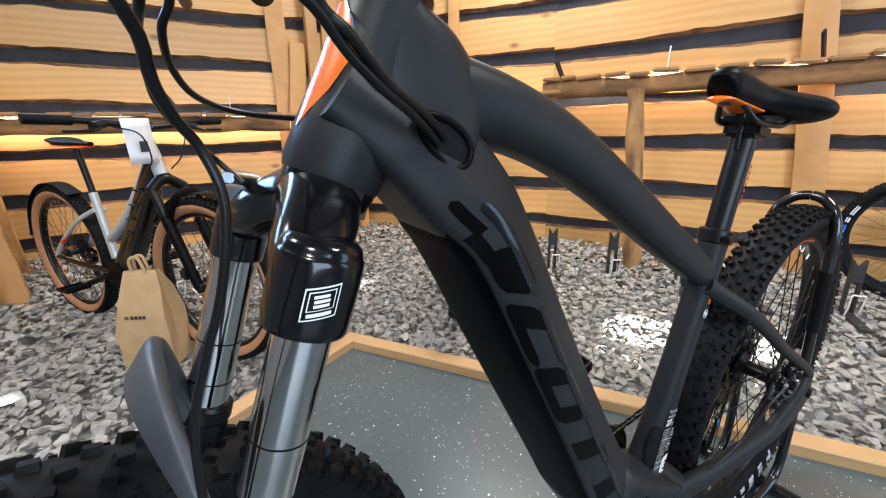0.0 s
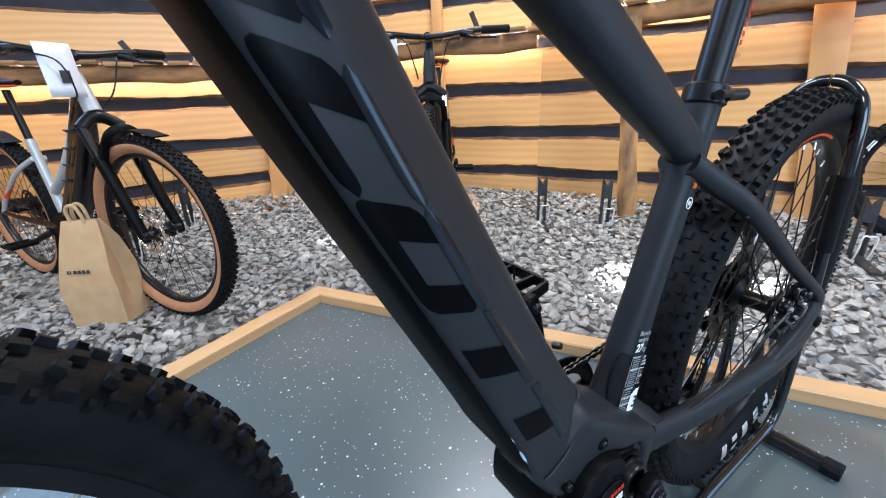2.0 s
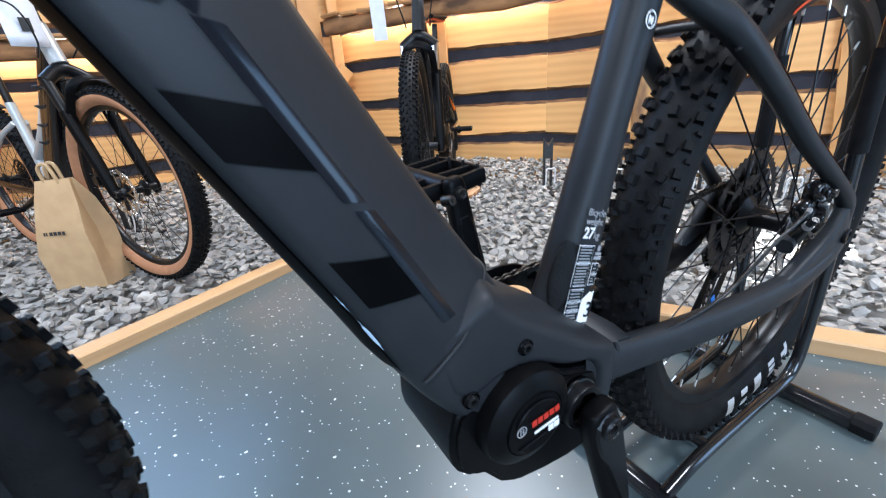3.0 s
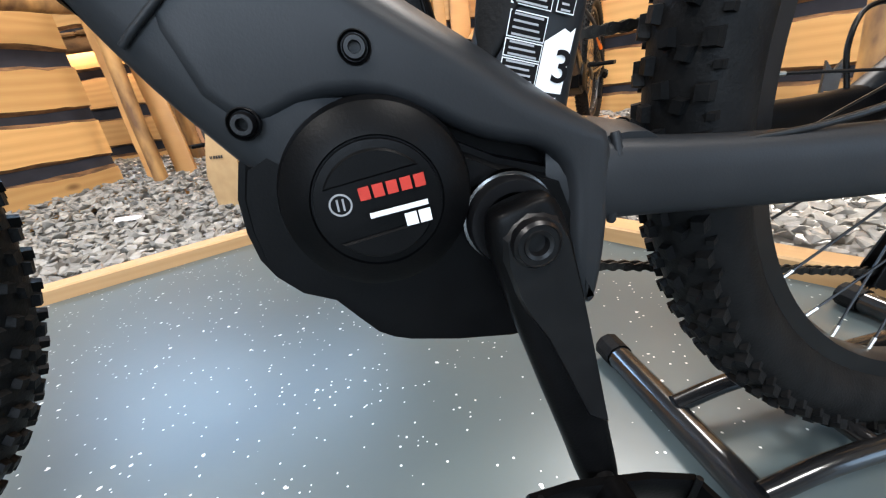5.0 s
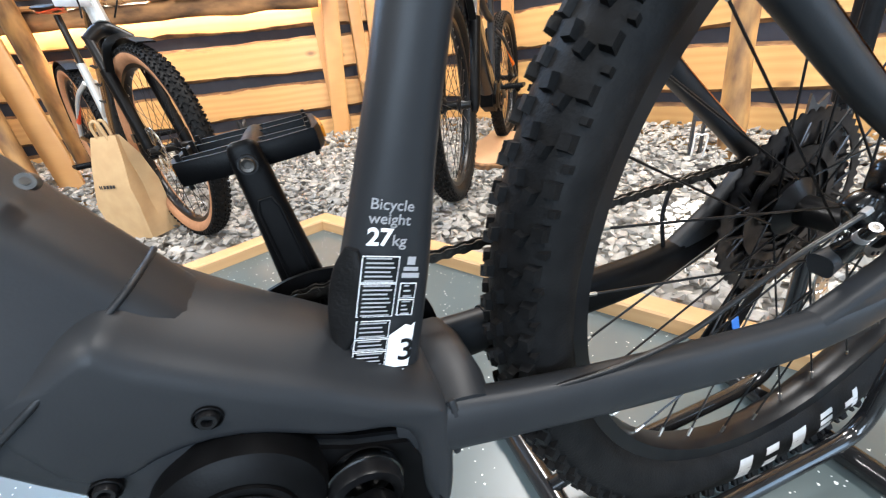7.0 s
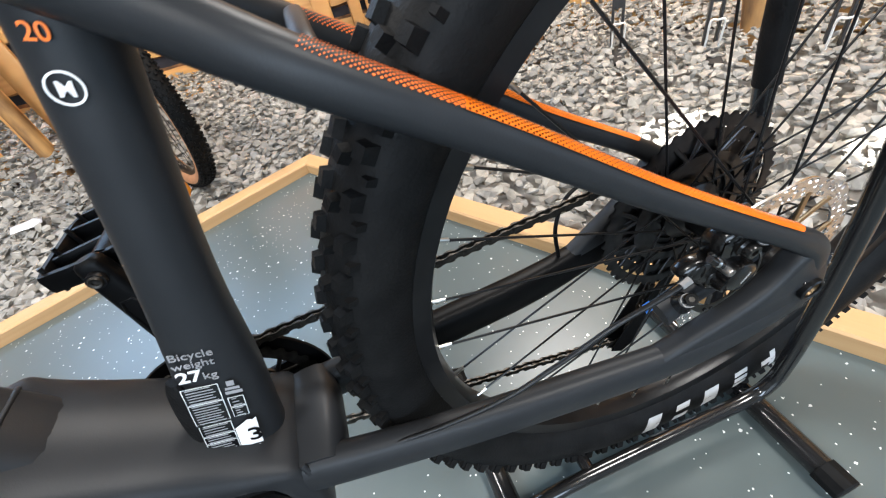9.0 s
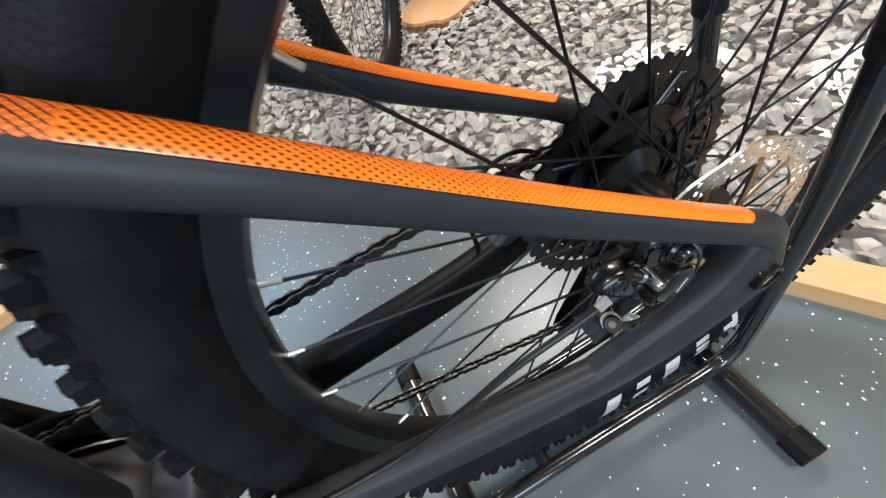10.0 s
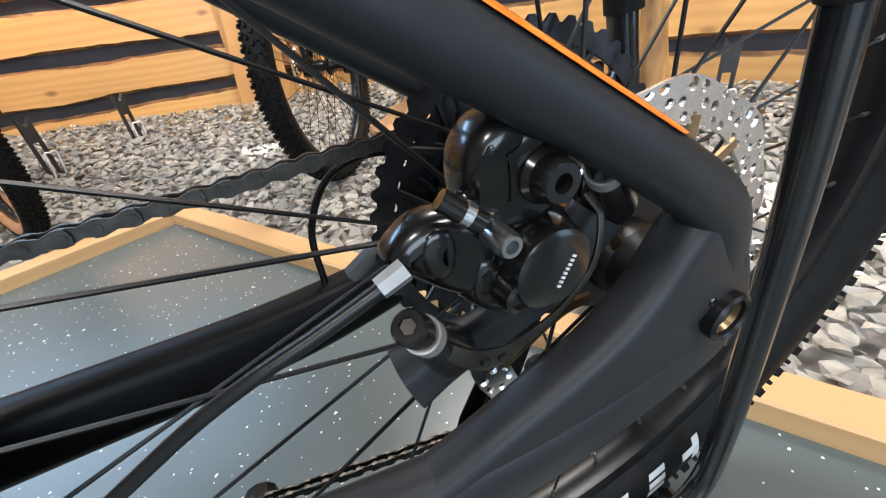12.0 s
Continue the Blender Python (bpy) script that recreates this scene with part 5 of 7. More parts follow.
def on_socket(u, v, r):
    """A point on the near socket's outside: u round it, v up it, in metres."""
    a = radians(-99) + u / 0.0205
    c = leg_at(0.8015 + v, -1)
    return c + V(math.cos(a) * r, math.sin(a) * r, 0)


def plate(name, u0, u1, v0, v1, lift, material, label=""):
    bm = bmesh.new()
    n = 8
    u0, u1, v0, v1 = [0.82 * q + e for q, e in ((u0, 0.0), (u1, 0.0), (v0, 0.001), (v1, 0.001))]
    lo = [bm.verts.new(on_socket(u0 + (u1 - u0) * k / n, v0, 0.0207 + lift)) for k in range(n + 1)]
    hi = [bm.verts.new(on_socket(u0 + (u1 - u0) * k / n, v1, 0.0207 + lift)) for k in range(n + 1)]
    for k in range(n):
        bm.faces.new((lo[k], lo[k + 1], hi[k + 1], hi[k]))
    part(name, bm, material, fork, label, smooth=60)


plate("badge", -0.009, 0.009, -0.011, 0.0055, 0.0003, WHITE, "white and black maker's plate")
plate("badge_inner", -0.0082, 0.0082, -0.0102, 0.0047, 0.0005, GLOSS)
plate("badge_line", -0.0066, 0.0066, -0.0062, 0.0036, 0.0007, WHITE)
plate("badge_field", -0.006, 0.006, -0.0057, 0.0031, 0.0009, GLOSS)
plate("badge_mark", -0.004, 0.0035, 0.0002, 0.0018, 0.0011, WHITE)
plate("badge_mark", -0.0035, 0.004, -0.0022, -0.0006, 0.0011, WHITE)
plate("badge_mark", -0.0035, 0.004, -0.0045, -0.003, 0.0011, WHITE)
plate("badge_text", -0.006, 0.006, -0.0092, -0.0073, 0.0007, WHITE)
# arch over the tyre
bm = bmesh.new()
sweep(bm, [(*leg_at(0.655, 1), 0.004, 0.012), (-0.515, 0.054, 0.700, 0.0038, 0.0105), (-0.522, 0.040, 0.734, 0.004, 0.0115), (-0.525, 0.012, 0.751, 0.0045, 0.0125), (-0.523, -0.017, 0.747, 0.0045, 0.0125), (-0.517, -0.041, 0.723, 0.004, 0.0115), (-0.509, -0.056, 0.687, 0.0038, 0.0105), (*leg_at(0.65, -1), 0.004, 0.012)], 6, side=(-0.8, 0, 0.6), n=16, power=4)
part("fork_arch", bm, ARCHGREY, bike, "dark grey fork arch", smooth=50)
# lockout cap
bm = bmesh.new()
rod(bm, V(-0.458, 0.056, 0.818), V(-0.456, 0.056, 0.832), 0.0135, 0.0125, n=28)
sweep(bm, [(-0.445, 0.058, 0.834, 0.008, 0.003), (-0.456, 0.052, 0.837, 0.010, 0.0045), (-0.465, 0.040, 0.840, 0.006, 0.004), (-0.469, 0.030, 0.841, 0.0035, 0.003)], 4, n=14, power=3)
part("lockout_cap", bm, mat("anodised_silver", (0.45, 0.5, 0.56), (0.4, 0.45, 0.5), 80, 0.25, metal=1.0), fork, "silver lockout cap")
wheel(bike, pose(-0.665, 0.02, 0.352, 0, 0, 12.5) @ Matrix.Scale(0.98, 4), print_arc=((-40, -8),))
bm = bmesh.new()
rod(bm, V(-0.648, -0.055, 0.352), V(-0.682, 0.095, 0.352), 0.007)
part("front_axle", bm, SATIN, bike)

# steerer, stem, bar, grips, levers
bm = bmesh.new()
rod(bm, HT + up * 0.006, HT + up * 0.03, 0.0205, 0.0175, n=28)
part("stem_spacer", bm, SATIN, bike)
bm = bmesh.new()
st = HT + up * 0.05
rod(bm, st - up * 0.02, st + up * 0.02, 0.0185, n=28)
loft(bm, [st, st + V(-0.03, 0, 0.005), st + V(-0.062, 0, 0.012)], [(0.018, 0.017), (0.015, 0.015), (0.02, 0.018)], n=20, power=3)
part("stem", bm, FRAME, bike, "short matt black stem")
hb = st + V(-0.066, 0, 0.013)
bm = bmesh.new()
tube(bm, [hb + V(0.055, -0.35, 0.028), hb + V(0.035, -0.22, 0.026), hb + V(0.008, -0.10, 0.012), hb + V(0, -0.03, 0), hb + V(0, 0.03, 0), hb + V(0.008, 0.10, 0.012), hb + V(0.035, 0.22, 0.026), hb + V(0.055, 0.35, 0.028)], 0.0125, 6, n=16)
part("handlebar", bm, SATIN, bike, "wide black riser bar")
for s in (-1, 1):
    bm = bmesh.new()
    rod(bm, hb + V(0.036, s * 0.235, 0.0265), hb + V(0.055, s * 0.352, 0.028), 0.0162, n=20)
    part("grip", bm, RUBBER, bike, "black rubber grip")
    bm = bmesh.new()
    tube(bm, [hb + V(0.0, s * 0.17, 0.012), hb + V(-0.03, s * 0.2, 0.0), hb + V(-0.038, s * 0.26, -0.004), hb + V(-0.03, s * 0.31, -0.004)], 0.006, 4, n=10)
    rod(bm, hb + V(0.02, s * 0.165, 0.02), hb + V(0.0, s * 0.2, 0.01), 0.014, n=16)
    part("brake_lever", bm, SATIN, bike, "black brake lever")

# hoses and cables
HOSE = mat("black_hose", (0.006, 0.006, 0.0065), (0.009, 0.009, 0.0095), 80, 0.3, 0.38, spec=0.3)


def hose(pts, r=0.0017, lift=V(0.022, 0, 0.022)):
    return part("cable", tube(bmesh.new(), [V(*p) + lift for p in pts], r, 8, n=10), HOSE, bike, "black cable", smooth=60)


hose([hb + V(0.0, -0.2, 0.01), (-0.50, -0.12, 0.93), (-0.468, -0.076, 0.892), (-0.453, -0.071, 0.880), (-0.432, -0.061, 0.864), (-0.411, -0.050, 0.8545), (-0.388, -0.036, 0.842), (-0.375, -0.02, 0.83)], 0.0025)
hose([hb + V(0.0, -0.17, 0.01), (-0.50, -0.1, 0.925), (-0.462, -0.072, 0.883), (-0.440, -0.064, 0.8645), (-0.416, -0.052, 0.852), (-0.392, -0.036, 0.838), (-0.38, -0.02, 0.828)], 0.0023)
hose([hb + V(0.0, -0.15, 0.0), (-0.512, -0.085, 0.91), (-0.517, -0.06, 0.886), (-0.519, -0.04, 0.880), (-0.519, -0.02, 0.870), (-0.517, 0.0, 0.857), (-0.506, 0.02, 0.841), (-0.494, 0.035, 0.828), (-0.484, 0.027, 0.8155)])
hose([hb + V(0.0, -0.1, 0.0), (-0.503, -0.045, 0.91), (-0.507, -0.03, 0.893), (-0.511, -0.02, 0.884), (-0.509, 0.0, 0.872), (-0.499, 0.02, 0.861), (-0.475, 0.04, 0.854), (-0.43, 0.05, 0.85), (-0.39, 0.035, 0.845)])
hose([hb + V(0.0, -0.18, 0.0), (-0.515, -0.125, 0.90), (-0.519, -0.1, 0.866), (-0.516, -0.09, 0.852), (-0.510, -0.082, 0.842), (-0.506, -0.083, 0.828), (-0.507, -0.083, 0.813), (-0.512, -0.08, 0.79), (-0.521, -0.075, 0.763), (-0.529, -0.071, 0.731), (-0.535, -0.07, 0.66), (-0.56, -0.072, 0.52), (-0.585, -0.07, 0.43)])
# cable port
bm = bmesh.new()
ring = []
for k in range(25):
    a = 2 * math.pi * k / 24
    w = 0.011 * (1 + 0.25 * math.cos(a))
    ring.append(V(-0.361 + 0.021 * math.cos(a) * 0.78 + w * math.sin(a) * 0.6, -0.0335, 0.860 - 0.021 * math.cos(a) * 0.62 + w * math.sin(a) * 0.75))
loft(bm, ring[:-1], 0.0024, side=(0, 1, 0), n=10, closed=True)
part("cable_port", bm, PLASTIC, bike, "black rubber cable port", smooth=60)
bm = bmesh.new()
prism(bm, [(p.x, p.z) for p in ring[:-1]], -0.0338, -0.028)
part("port_plug", bm, RUBBER, bike, smooth=30)

# ---- battery cover and prints on the tubes ----
PALEBLUE = mat("pale_blue_print", (0.55, 0.68, 0.85), (0.5, 0.62, 0.8), 50, 0.35)
DTS = spline(DT, 12)


def dt_skin(s, d, lift):
    """A point on the near flank of the down tube: s from 0 (head) to 1 (motor), d across it from -1 (below) to 1 (above)."""
    f = s * (len(DTS) - 1)
    i = min(int(f), len(DTS) - 2)
    r = DTS[i] * (1 - (f - i)) + DTS[i + 1] * (f - i)
    return V(*r[:3]) + across(DTS, i) * d * (r[4] if d > 0 else r[5]) + V(0, -r[3] * flank(d) - lift, 0)


def dt_patch(bm, s0, s1, d0, d1, round0=0, round1=0, lift=0.0006, skew=0.05):
    """A strip between two s and two d on the tube's skin; an end may have rounded corners."""
    ns, nd = max(8, int((s1 - s0) * 160)), max(3, int(abs(d1 - d0) * 20))
    g = []
    for i in range(ns + 1):
        s = s0 + (s1 - s0) * i / ns
        cut = 0.0
        for on, gap in ((round0, s - s0), (round1, s1 - s)):
            if on and gap < 0.012:
                cut = max(cut, 0.085 * (1 - math.sqrt(max(0, 1 - (1 - gap / 0.012) ** 2))))
        cut = min(cut, 0.45 * (d1 - d0))
        row = []
        for j in range(nd + 1):
            d = d0 + cut + (d1 - d0 - 2 * cut) * j / nd
            row.append(bm.verts.new(dt_skin(s + skew * d, d, lift)))
        g.append(row)
    for a, b in zip(g, g[1:]):
        for j in range(nd):
            bm.faces.new((a[j], a[j + 1], b[j + 1], b[j]))


RIDGE = mat("gloss_ridge_decal", (0.004, 0.005, 0.008), (0.006, 0.007, 0.01), 40, 0.13, 0.19, coat=0.18, spec=0.35)


def decal(strips, name="frame_decal", material=DECAL, label="gloss black block decal on matt paint", lift=0.0006):
    bm = bmesh.new()
    for st_ in strips:
        dt_patch(bm, *st_, lift=lift)
    return part(name, bm, material, bike, label, smooth=60)


def ridge(*strips):
    decal(strips, "ridge_decal", RIDGE, "shiny black strip along the tube's ridge", 0.0008)


# five large block shapes down the tube
decal([(0.256, 0.345, -0.72, -0.52, 1, 0), (0.33, 0.42, -0.88, -0.66, 0, 1)])
decal([(0.395, 0.452, -0.86, -0.36, 0, 1)])
ridge((0.292, 0.453, -0.40, -0.20, 1, 1))
decal([(0.465, 0.49, -0.9, -0.36, 1, 0), (0.489, 0.537, -0.9, -0.74, 0, 1)])
ridge((0.463, 0.537, -0.37, -0.2, 1, 1))
decal([(0.538, 0.564, -0.9, -0.36, 1, 0), (0.563, 0.6, -0.9, -0.74), (0.599, 0.625, -0.9, -0.36, 0, 1)])
ridge((0.538, 0.625, -0.37, -0.2, 1, 1))
decal([(0.664, 0.697, -0.84, -0.32)])
ridge((0.626, 0.716, -0.33, -0.16))
decal([(0.758, 0.802, -0.78, -0.3)])
ridge((0.722, 0.848, -0.3, -0.14))

# battery cover along the underside
bm = bmesh.new()
half_ = [(u, d) for d, u in FLANK if d < -0.9]
sec = [(-u * k, d - g) for u, d, k, g in [(*half_[3], 1.0, 0.0), (*half_[3], 1.04, 0.02), (*half_[2], 1.03, 0.045), (*half_[1], 1.02, 0.06)]]
sec = sec + [(-u, d) for u, d in sec[::-1]]
rows = []
for i in range(25):
    s = 0.262 + 0.60 * i / 24
    f = s * (len(DTS) - 1)
    r, n = DTS[int(f)], across(DTS, int(f))
    k = min(1.0, 0.3 + i / 2, 0.3 + (24 - i) / 2)
    rows.append([bm.verts.new(V(*r[:3]) + n * r[5] * (-0.94 + (d + 0.94) * k) + V(0, r[3] * u * (0.9 + 0.1 * k), 0)) for u, d in sec])
for a, b in zip(rows, rows[1:]):
    for j in range(len(sec)):
        bm.faces.new((a[j], a[(j + 1) % len(sec)], b[(j + 1) % len(sec)], b[j]))
bm.faces.new(rows[0])
bm.faces.new(rows[-1][::-1])
bmesh.ops.recalc_face_normals(bm, faces=bm.faces)
part("battery_cover", bm, mat("battery_cover_black", (0.0012, 0.0012, 0.0014), (0.0018, 0.0018, 0.002), 40, 0.45, 0.55, spec=0.04), bike, "smooth deep black battery cover", smooth=50)
# weld bead where the tube meets the motor mount
bm = bmesh.new()
loop = []
for d, u in FLANK[4:-1]:
    f = (0.86 + 0.008 * (1 - d)) * (len(DTS) - 1)
    i = int(f)
    r, n = DTS[i] * (1 - f + i) + DTS[i + 1] * (f - i), across(DTS, i)
    loop.append(V(*r[:3]) + n * d * (r[4] if d > 0 else r[5]) + V(0, -r[3] * u * 1.025, 0))
loop += [V(p.x, -p.y, p.z) for p in loop[-2::-1]]
loop = [Vector(p) for p in spline([tuple(p) for p in loop], 6)]
loft(bm, loop, [(0.0014 + 0.0003 * (k % 2), 0.0014 + 0.0003 * (k % 2)) for k in range(len(loop))], side=(0.5, 0.2, -0.8), n=8)
part("weld_bead", bm, FRAME, bike, "painted weld bead", smooth=60)
# pale maker's mark low on the cover
for s0, s1, d0, d1 in ((0.79, 0.83, -0.985, -0.955), (0.812, 0.852, -0.95, -0.92), (0.785, 0.80, -0.95, -0.92)):
    bm = bmesh.new()
    dt_patch(bm, s0, s1, d0, d1, 1, 1, 0.0032)
    part("cover_mark", bm, PALEBLUE, bike, "pale blue printed mark", smooth=60)
bm = bmesh.new()
box(bm, (0.045, 0.05, 0.026), pose(-0.119, 0, 0.376, 0, 55, 0), 0.009, 3)
part("motor_nose", bm, PLASTIC, bike, "black plastic nose of the motor casing")

# seat tube prints
SDIR = V(0.287, 0, 0.958).normalized()


def on_seat(u, v, y=-0.0196):
    """Near flank of the seat tube: u forward-to-back, v up, from the label's foot."""
    near = v < 0.12
    if near:
        u, v = u * 1.12 + 0.0004, v * 1.22
    c = V(0.0215 if near else 0.0195, 0, 0.3695 if near else 0.3665) + SDIR * v
    if near:
        z = 0.3695 + v * 0.958
        hw = 0.0225 - 0.0025 * (z - 0.372) / 0.06
        y = y + 0.0222 - hw - 0.0009
    return c + V(u * SDIR.z, 0, -u * SDIR.x) + V(0, y - 0.0, 0)


def seat_rect(name, u0, u1, v0, v1, material, y=-0.0196, label=""):
    bm = bmesh.new()
    vs = [bm.verts.new(on_seat(u, v, y)) for u, v in ((u0, v0), (u1, v0), (u1, v1), (u0, v1))]
    bm.faces.new(vs)
    return part(name, bm, material, bike, label, smooth=0)


TXT = pose(0, 0, 0, 90, 0, 0)


def seat_text(body, size, u, v, material, y, bold=0.0):
    M = Matrix.Translation(on_seat(u, v, y)) @ pose(0, 0, 0, 0, math.degrees(math.atan2(SDIR.x, SDIR.z)), 0) @ TXT
    return lettering("label_text", body, size, material, bike, M, bold)


Y = -0.0222
for u0, u1, v0, v1 in ((-0.014, 0.0045, 0.0475, 0.0605), (-0.014, 0.0045, 0.030, 0.0472), (-0.0135, 0.004, 0.0185, 0.028), (-0.0135, 0.004, 0.0115, 0.018), (-0.0135, 0.004, 0.0025, 0.011), (0.0065, 0.015, 0.0395, 0.0475), (0.0065, 0.015, 0.0305, 0.039)):
    seat_rect("label_border", u0, u1, v0, v1, WHITE, Y, "white-edged rating box")
    seat_rect("label_field", u0 + 0.0004, u1 - 0.0004, v0 + 0.0004, v1 - 0.0004, GLOSS, Y - 0.0002)
    n = max(1, int((v1 - v0) / 0.0021))
    for k in range(n):
        vv = v0 + (v1 - v0) * (k + 0.5) / n
        seat_rect("label_line", u0 + 0.002, u1 - 0.002 - 0.002 * (k % 3) * 0.5, vv - 0.0004, vv + 0.0004, GREYPRINT, Y - 0.0004)
for u0, u1, v0, v1 in ((0.0085, 0.0125, 0.0565, 0.0605), (0.007, 0.0145, 0.0535, 0.0555), (0.0065, 0.0155, 0.050, 0.0525)):
    seat_rect("label_icon", u0, u1, v0, v1, GREYPRINT, Y, "small white icon")
for u0, u1 in ((-0.0135, 0.0042), (0.0058, 0.0155)):
    seat_rect("label_strip", u0, u1, -0.0035, 0.0018 if u0 < 0 else -0.0005, WHITE, Y, "white strip")
bm = bmesh.new()
vs = [bm.verts.new(on_seat(u, v, Y)) for u, v in ((0.0045, 0.0008), (0.0175, 0.0012), (0.0175, 0.0265), (0.0155, 0.0245), (0.0125, 0.0255), (0.0045, 0.0195))]
bm.faces.new(vs)
part("label_shield", bm, WHITE, bike, "white peaked label with a numeral", smooth=0)
seat_text("3", 0.0215, 0.0098, 0.0055, GLOSS, Y - 0.0004, 0.0002)
seat_text("Bicycle", 0.0084, -0.013, 0.0815, GREYPRINT, Y)
seat_text("weight", 0.0084, -0.013, 0.0752, GREYPRINT, Y)
seat_text("27", 0.0136, -0.013, 0.0655, WHITE, Y, 0.0003)
seat_text("kg", 0.009, -0.0008, 0.0655, GREYPRINT, Y)
# frame size mark
seat_text("20", 0.0085, -0.0075, 0.270, ORANGE, -0.0186, 0.0001)
bm = bmesh.new()
c = on_seat(-0.002, 0.2545, -0.0186)
lathe(bm, [(0.0062, -0.0003), (0.0062, 0.0003), (0.0054, 0.0003), (0.0054, -0.0003)], tuple(c), n=28, closed=True)
part("size_ring", bm, WHITE, bike)
seat_text("M", 0.0075, -0.0049, 0.2517, WHITE, -0.0186, 0.0002)
# rubber plug on the front of the seat tube
bm = bmesh.new()
q = spline([(*on_seat(-0.0182, 0.010 + 0.0085 * k, -0.0152), w) for k, w in enumerate((0.004, 0.0085, 0.0105, 0.011, 0.0105, 0.0085, 0.004))], 4)
loft(bm, [r[:3] for r in q], [(0.0026, r[3]) for r in q], side=(-0.62, -0.78, 0), n=16, power=3)
part("frame_plug", bm, RUBBER, bike, "black rubber plug", smooth=60)
# bright bolt on the down tube's upper bevel
p = V(-0.0935, -0.010, 0.505)
bm = bmesh.new()
rod(bm, p + V(0.0, 0.004, 0.0), p + V(0.0022, -0.0035, 0.0018), 0.0036, 0.0033, n=20)
rod(bm, p + V(0.0022, -0.0035, 0.0018), p + V(0.0024, -0.0039, 0.002), 0.0018, n=6)
part("tube_bolt", bm, DARKSTEEL, bike, "small socket bolt on the down tube")

# ---- rear brake caliper, its mounts and hose ----
BLACKMETAL = mat("caliper_black", (0.004, 0.0036, 0.0035), (0.007, 0.0062, 0.0058), 120, 0.18, 0.3, coat=0.3, spec=0.3)
SLEEVE = mat("grey_sleeve", (0.3, 0.29, 0.285), (0.23, 0.225, 0.22), 80, 0.4, metal=0.5)


def knob(name, x, z, y, profile, material, label="", n=32):
    bm = bmesh.new()
    lathe(bm, profile, n=n)
    return part(name, bm, material, caliper, label, smooth=30, at=Matrix.Translation((x, y, z)))


def rolled_plate(bm, poly, y, steps):
    """A plate over a smoothed x-z outline: steps of (offset to either side, inset)."""
    q = [np.array(p[:2]) for p in spline(poly + poly[:3], 4)][4:-8]
    for _ in range(3):
        q = [(q[i - 1] + 2 * q[i] + q[(i + 1) % len(q)]) / 4 for i in range(len(q))]
    n = len(q)
    turn = 1 if sum(q[i][0] * q[(i + 1) % n][1] - q[(i + 1) % n][0] * q[i][1] for i in range(n)) > 0 else -1
    rings = []
    for off, inset in [(-w, i) for w, i in steps] + [(w, i) for w, i in steps[::-1]]:
        ring = []
        for i in range(n):
            t = q[(i + 3) % n] - q[i - 3]
            t = t / max(1e-9, np.linalg.norm(t))
            p = q[i] + np.array((-t[1], t[0])) * turn * inset
            ring.append(bm.verts.new((p[0], y * (1 - 1.35 * max(0.0, 0.425 - p[0])) + off, p[1])))
        rings.append(ring)
    for a, b in zip(rings, rings[1:]):
        for i in range(n):
            bm.faces.new((a[i], a[(i + 1) % n], b[(i + 1) % n], b[i]))
    bm.faces.new(rings[0][::-1])
    bm.faces.new(rings[-1])
    bmesh.ops.recalc_face_normals(bm, faces=bm.faces)


ROLL = ((1.0, 0.0055), (0.95, 0.0036), (0.8, 0.0019), (0.58, 0.0007), (0.3, 0.0001))


def block(poly, y, half):
    """A cast block with rolled edges, y in its middle."""
    bm = bmesh.new()
    rolled_plate(bm, poly, y, [(half * w, i) for w, i in ROLL])
    return bm


caliper = part("brake_caliper", block([(0.3745, 0.420), (0.384, 0.4215), (0.394, 0.420), (0.403, 0.416), (0.4105, 0.405), (0.4115, 0.392), (0.4035, 0.3825), (0.391, 0.3805), (0.379, 0.386), (0.3705, 0.395), (0.3675, 0.408)], -0.0645, 0.0095), BLACKMETAL, bike, "glossy black disc brake caliper with white lettering bars", smooth=60)
part("caliper_bridge", block([(0.3735, 0.418), (0.3725, 0.4295), (0.3755, 0.4385), (0.3805, 0.4435), (0.387, 0.4445), (0.3935, 0.4415), (0.3985, 0.435), (0.4015, 0.4265), (0.4005, 0.418), (0.392, 0.413), (0.381, 0.413)], -0.068, 0.0092), BLACKMETAL, caliper, "domed caliper bridge", smooth=60)
part("hose_block", block([(0.3525, 0.4165), (0.3585, 0.4215), (0.3665, 0.4235), (0.378, 0.421), (0.383, 0.408), (0.375, 0.396), (0.366, 0.400), (0.358, 0.4075), (0.353, 0.4115)], -0.0685, 0.0072), BLACKMETAL, caliper, smooth=60)
# ribs and steps of the casting
for poly, y, half in (([(0.3765, 0.421), (0.376, 0.431), (0.3790, 0.4385), (0.3815, 0.4370), (0.3805, 0.422)], -0.0762, 0.0022), ([(0.3845, 0.4205), (0.3850, 0.4375), (0.3885, 0.4385), (0.3890, 0.421)], -0.0766, 0.0018), ([(0.3585, 0.4120), (0.3605, 0.4195), (0.3690, 0.4205), (0.3700, 0.4100), (0.3650, 0.4050)], -0.0752, 0.0020), ([(0.3720, 0.3990), (0.3735, 0.4080), (0.3800, 0.4080), (0.3810, 0.3970), (0.3760, 0.3930)], -0.0752, 0.0022), ([(0.3700, 0.4215), (0.3690, 0.4275), (0.3745, 0.4290), (0.3770, 0.4225)], -0.0745, 0.0035)):
    part("caliper_rib", block(poly, y, half), BLACKMETAL, caliper, smooth=50)
knob("piston_cap", 0.3930, 0.4035, -0.0725, [(0.0, -0.0082), (0.0100, -0.0082), (0.0118, -0.0072), (0.0127, -0.0045), (0.0132, 0.004)], BLACKMETAL, "round black piston cover", 40)
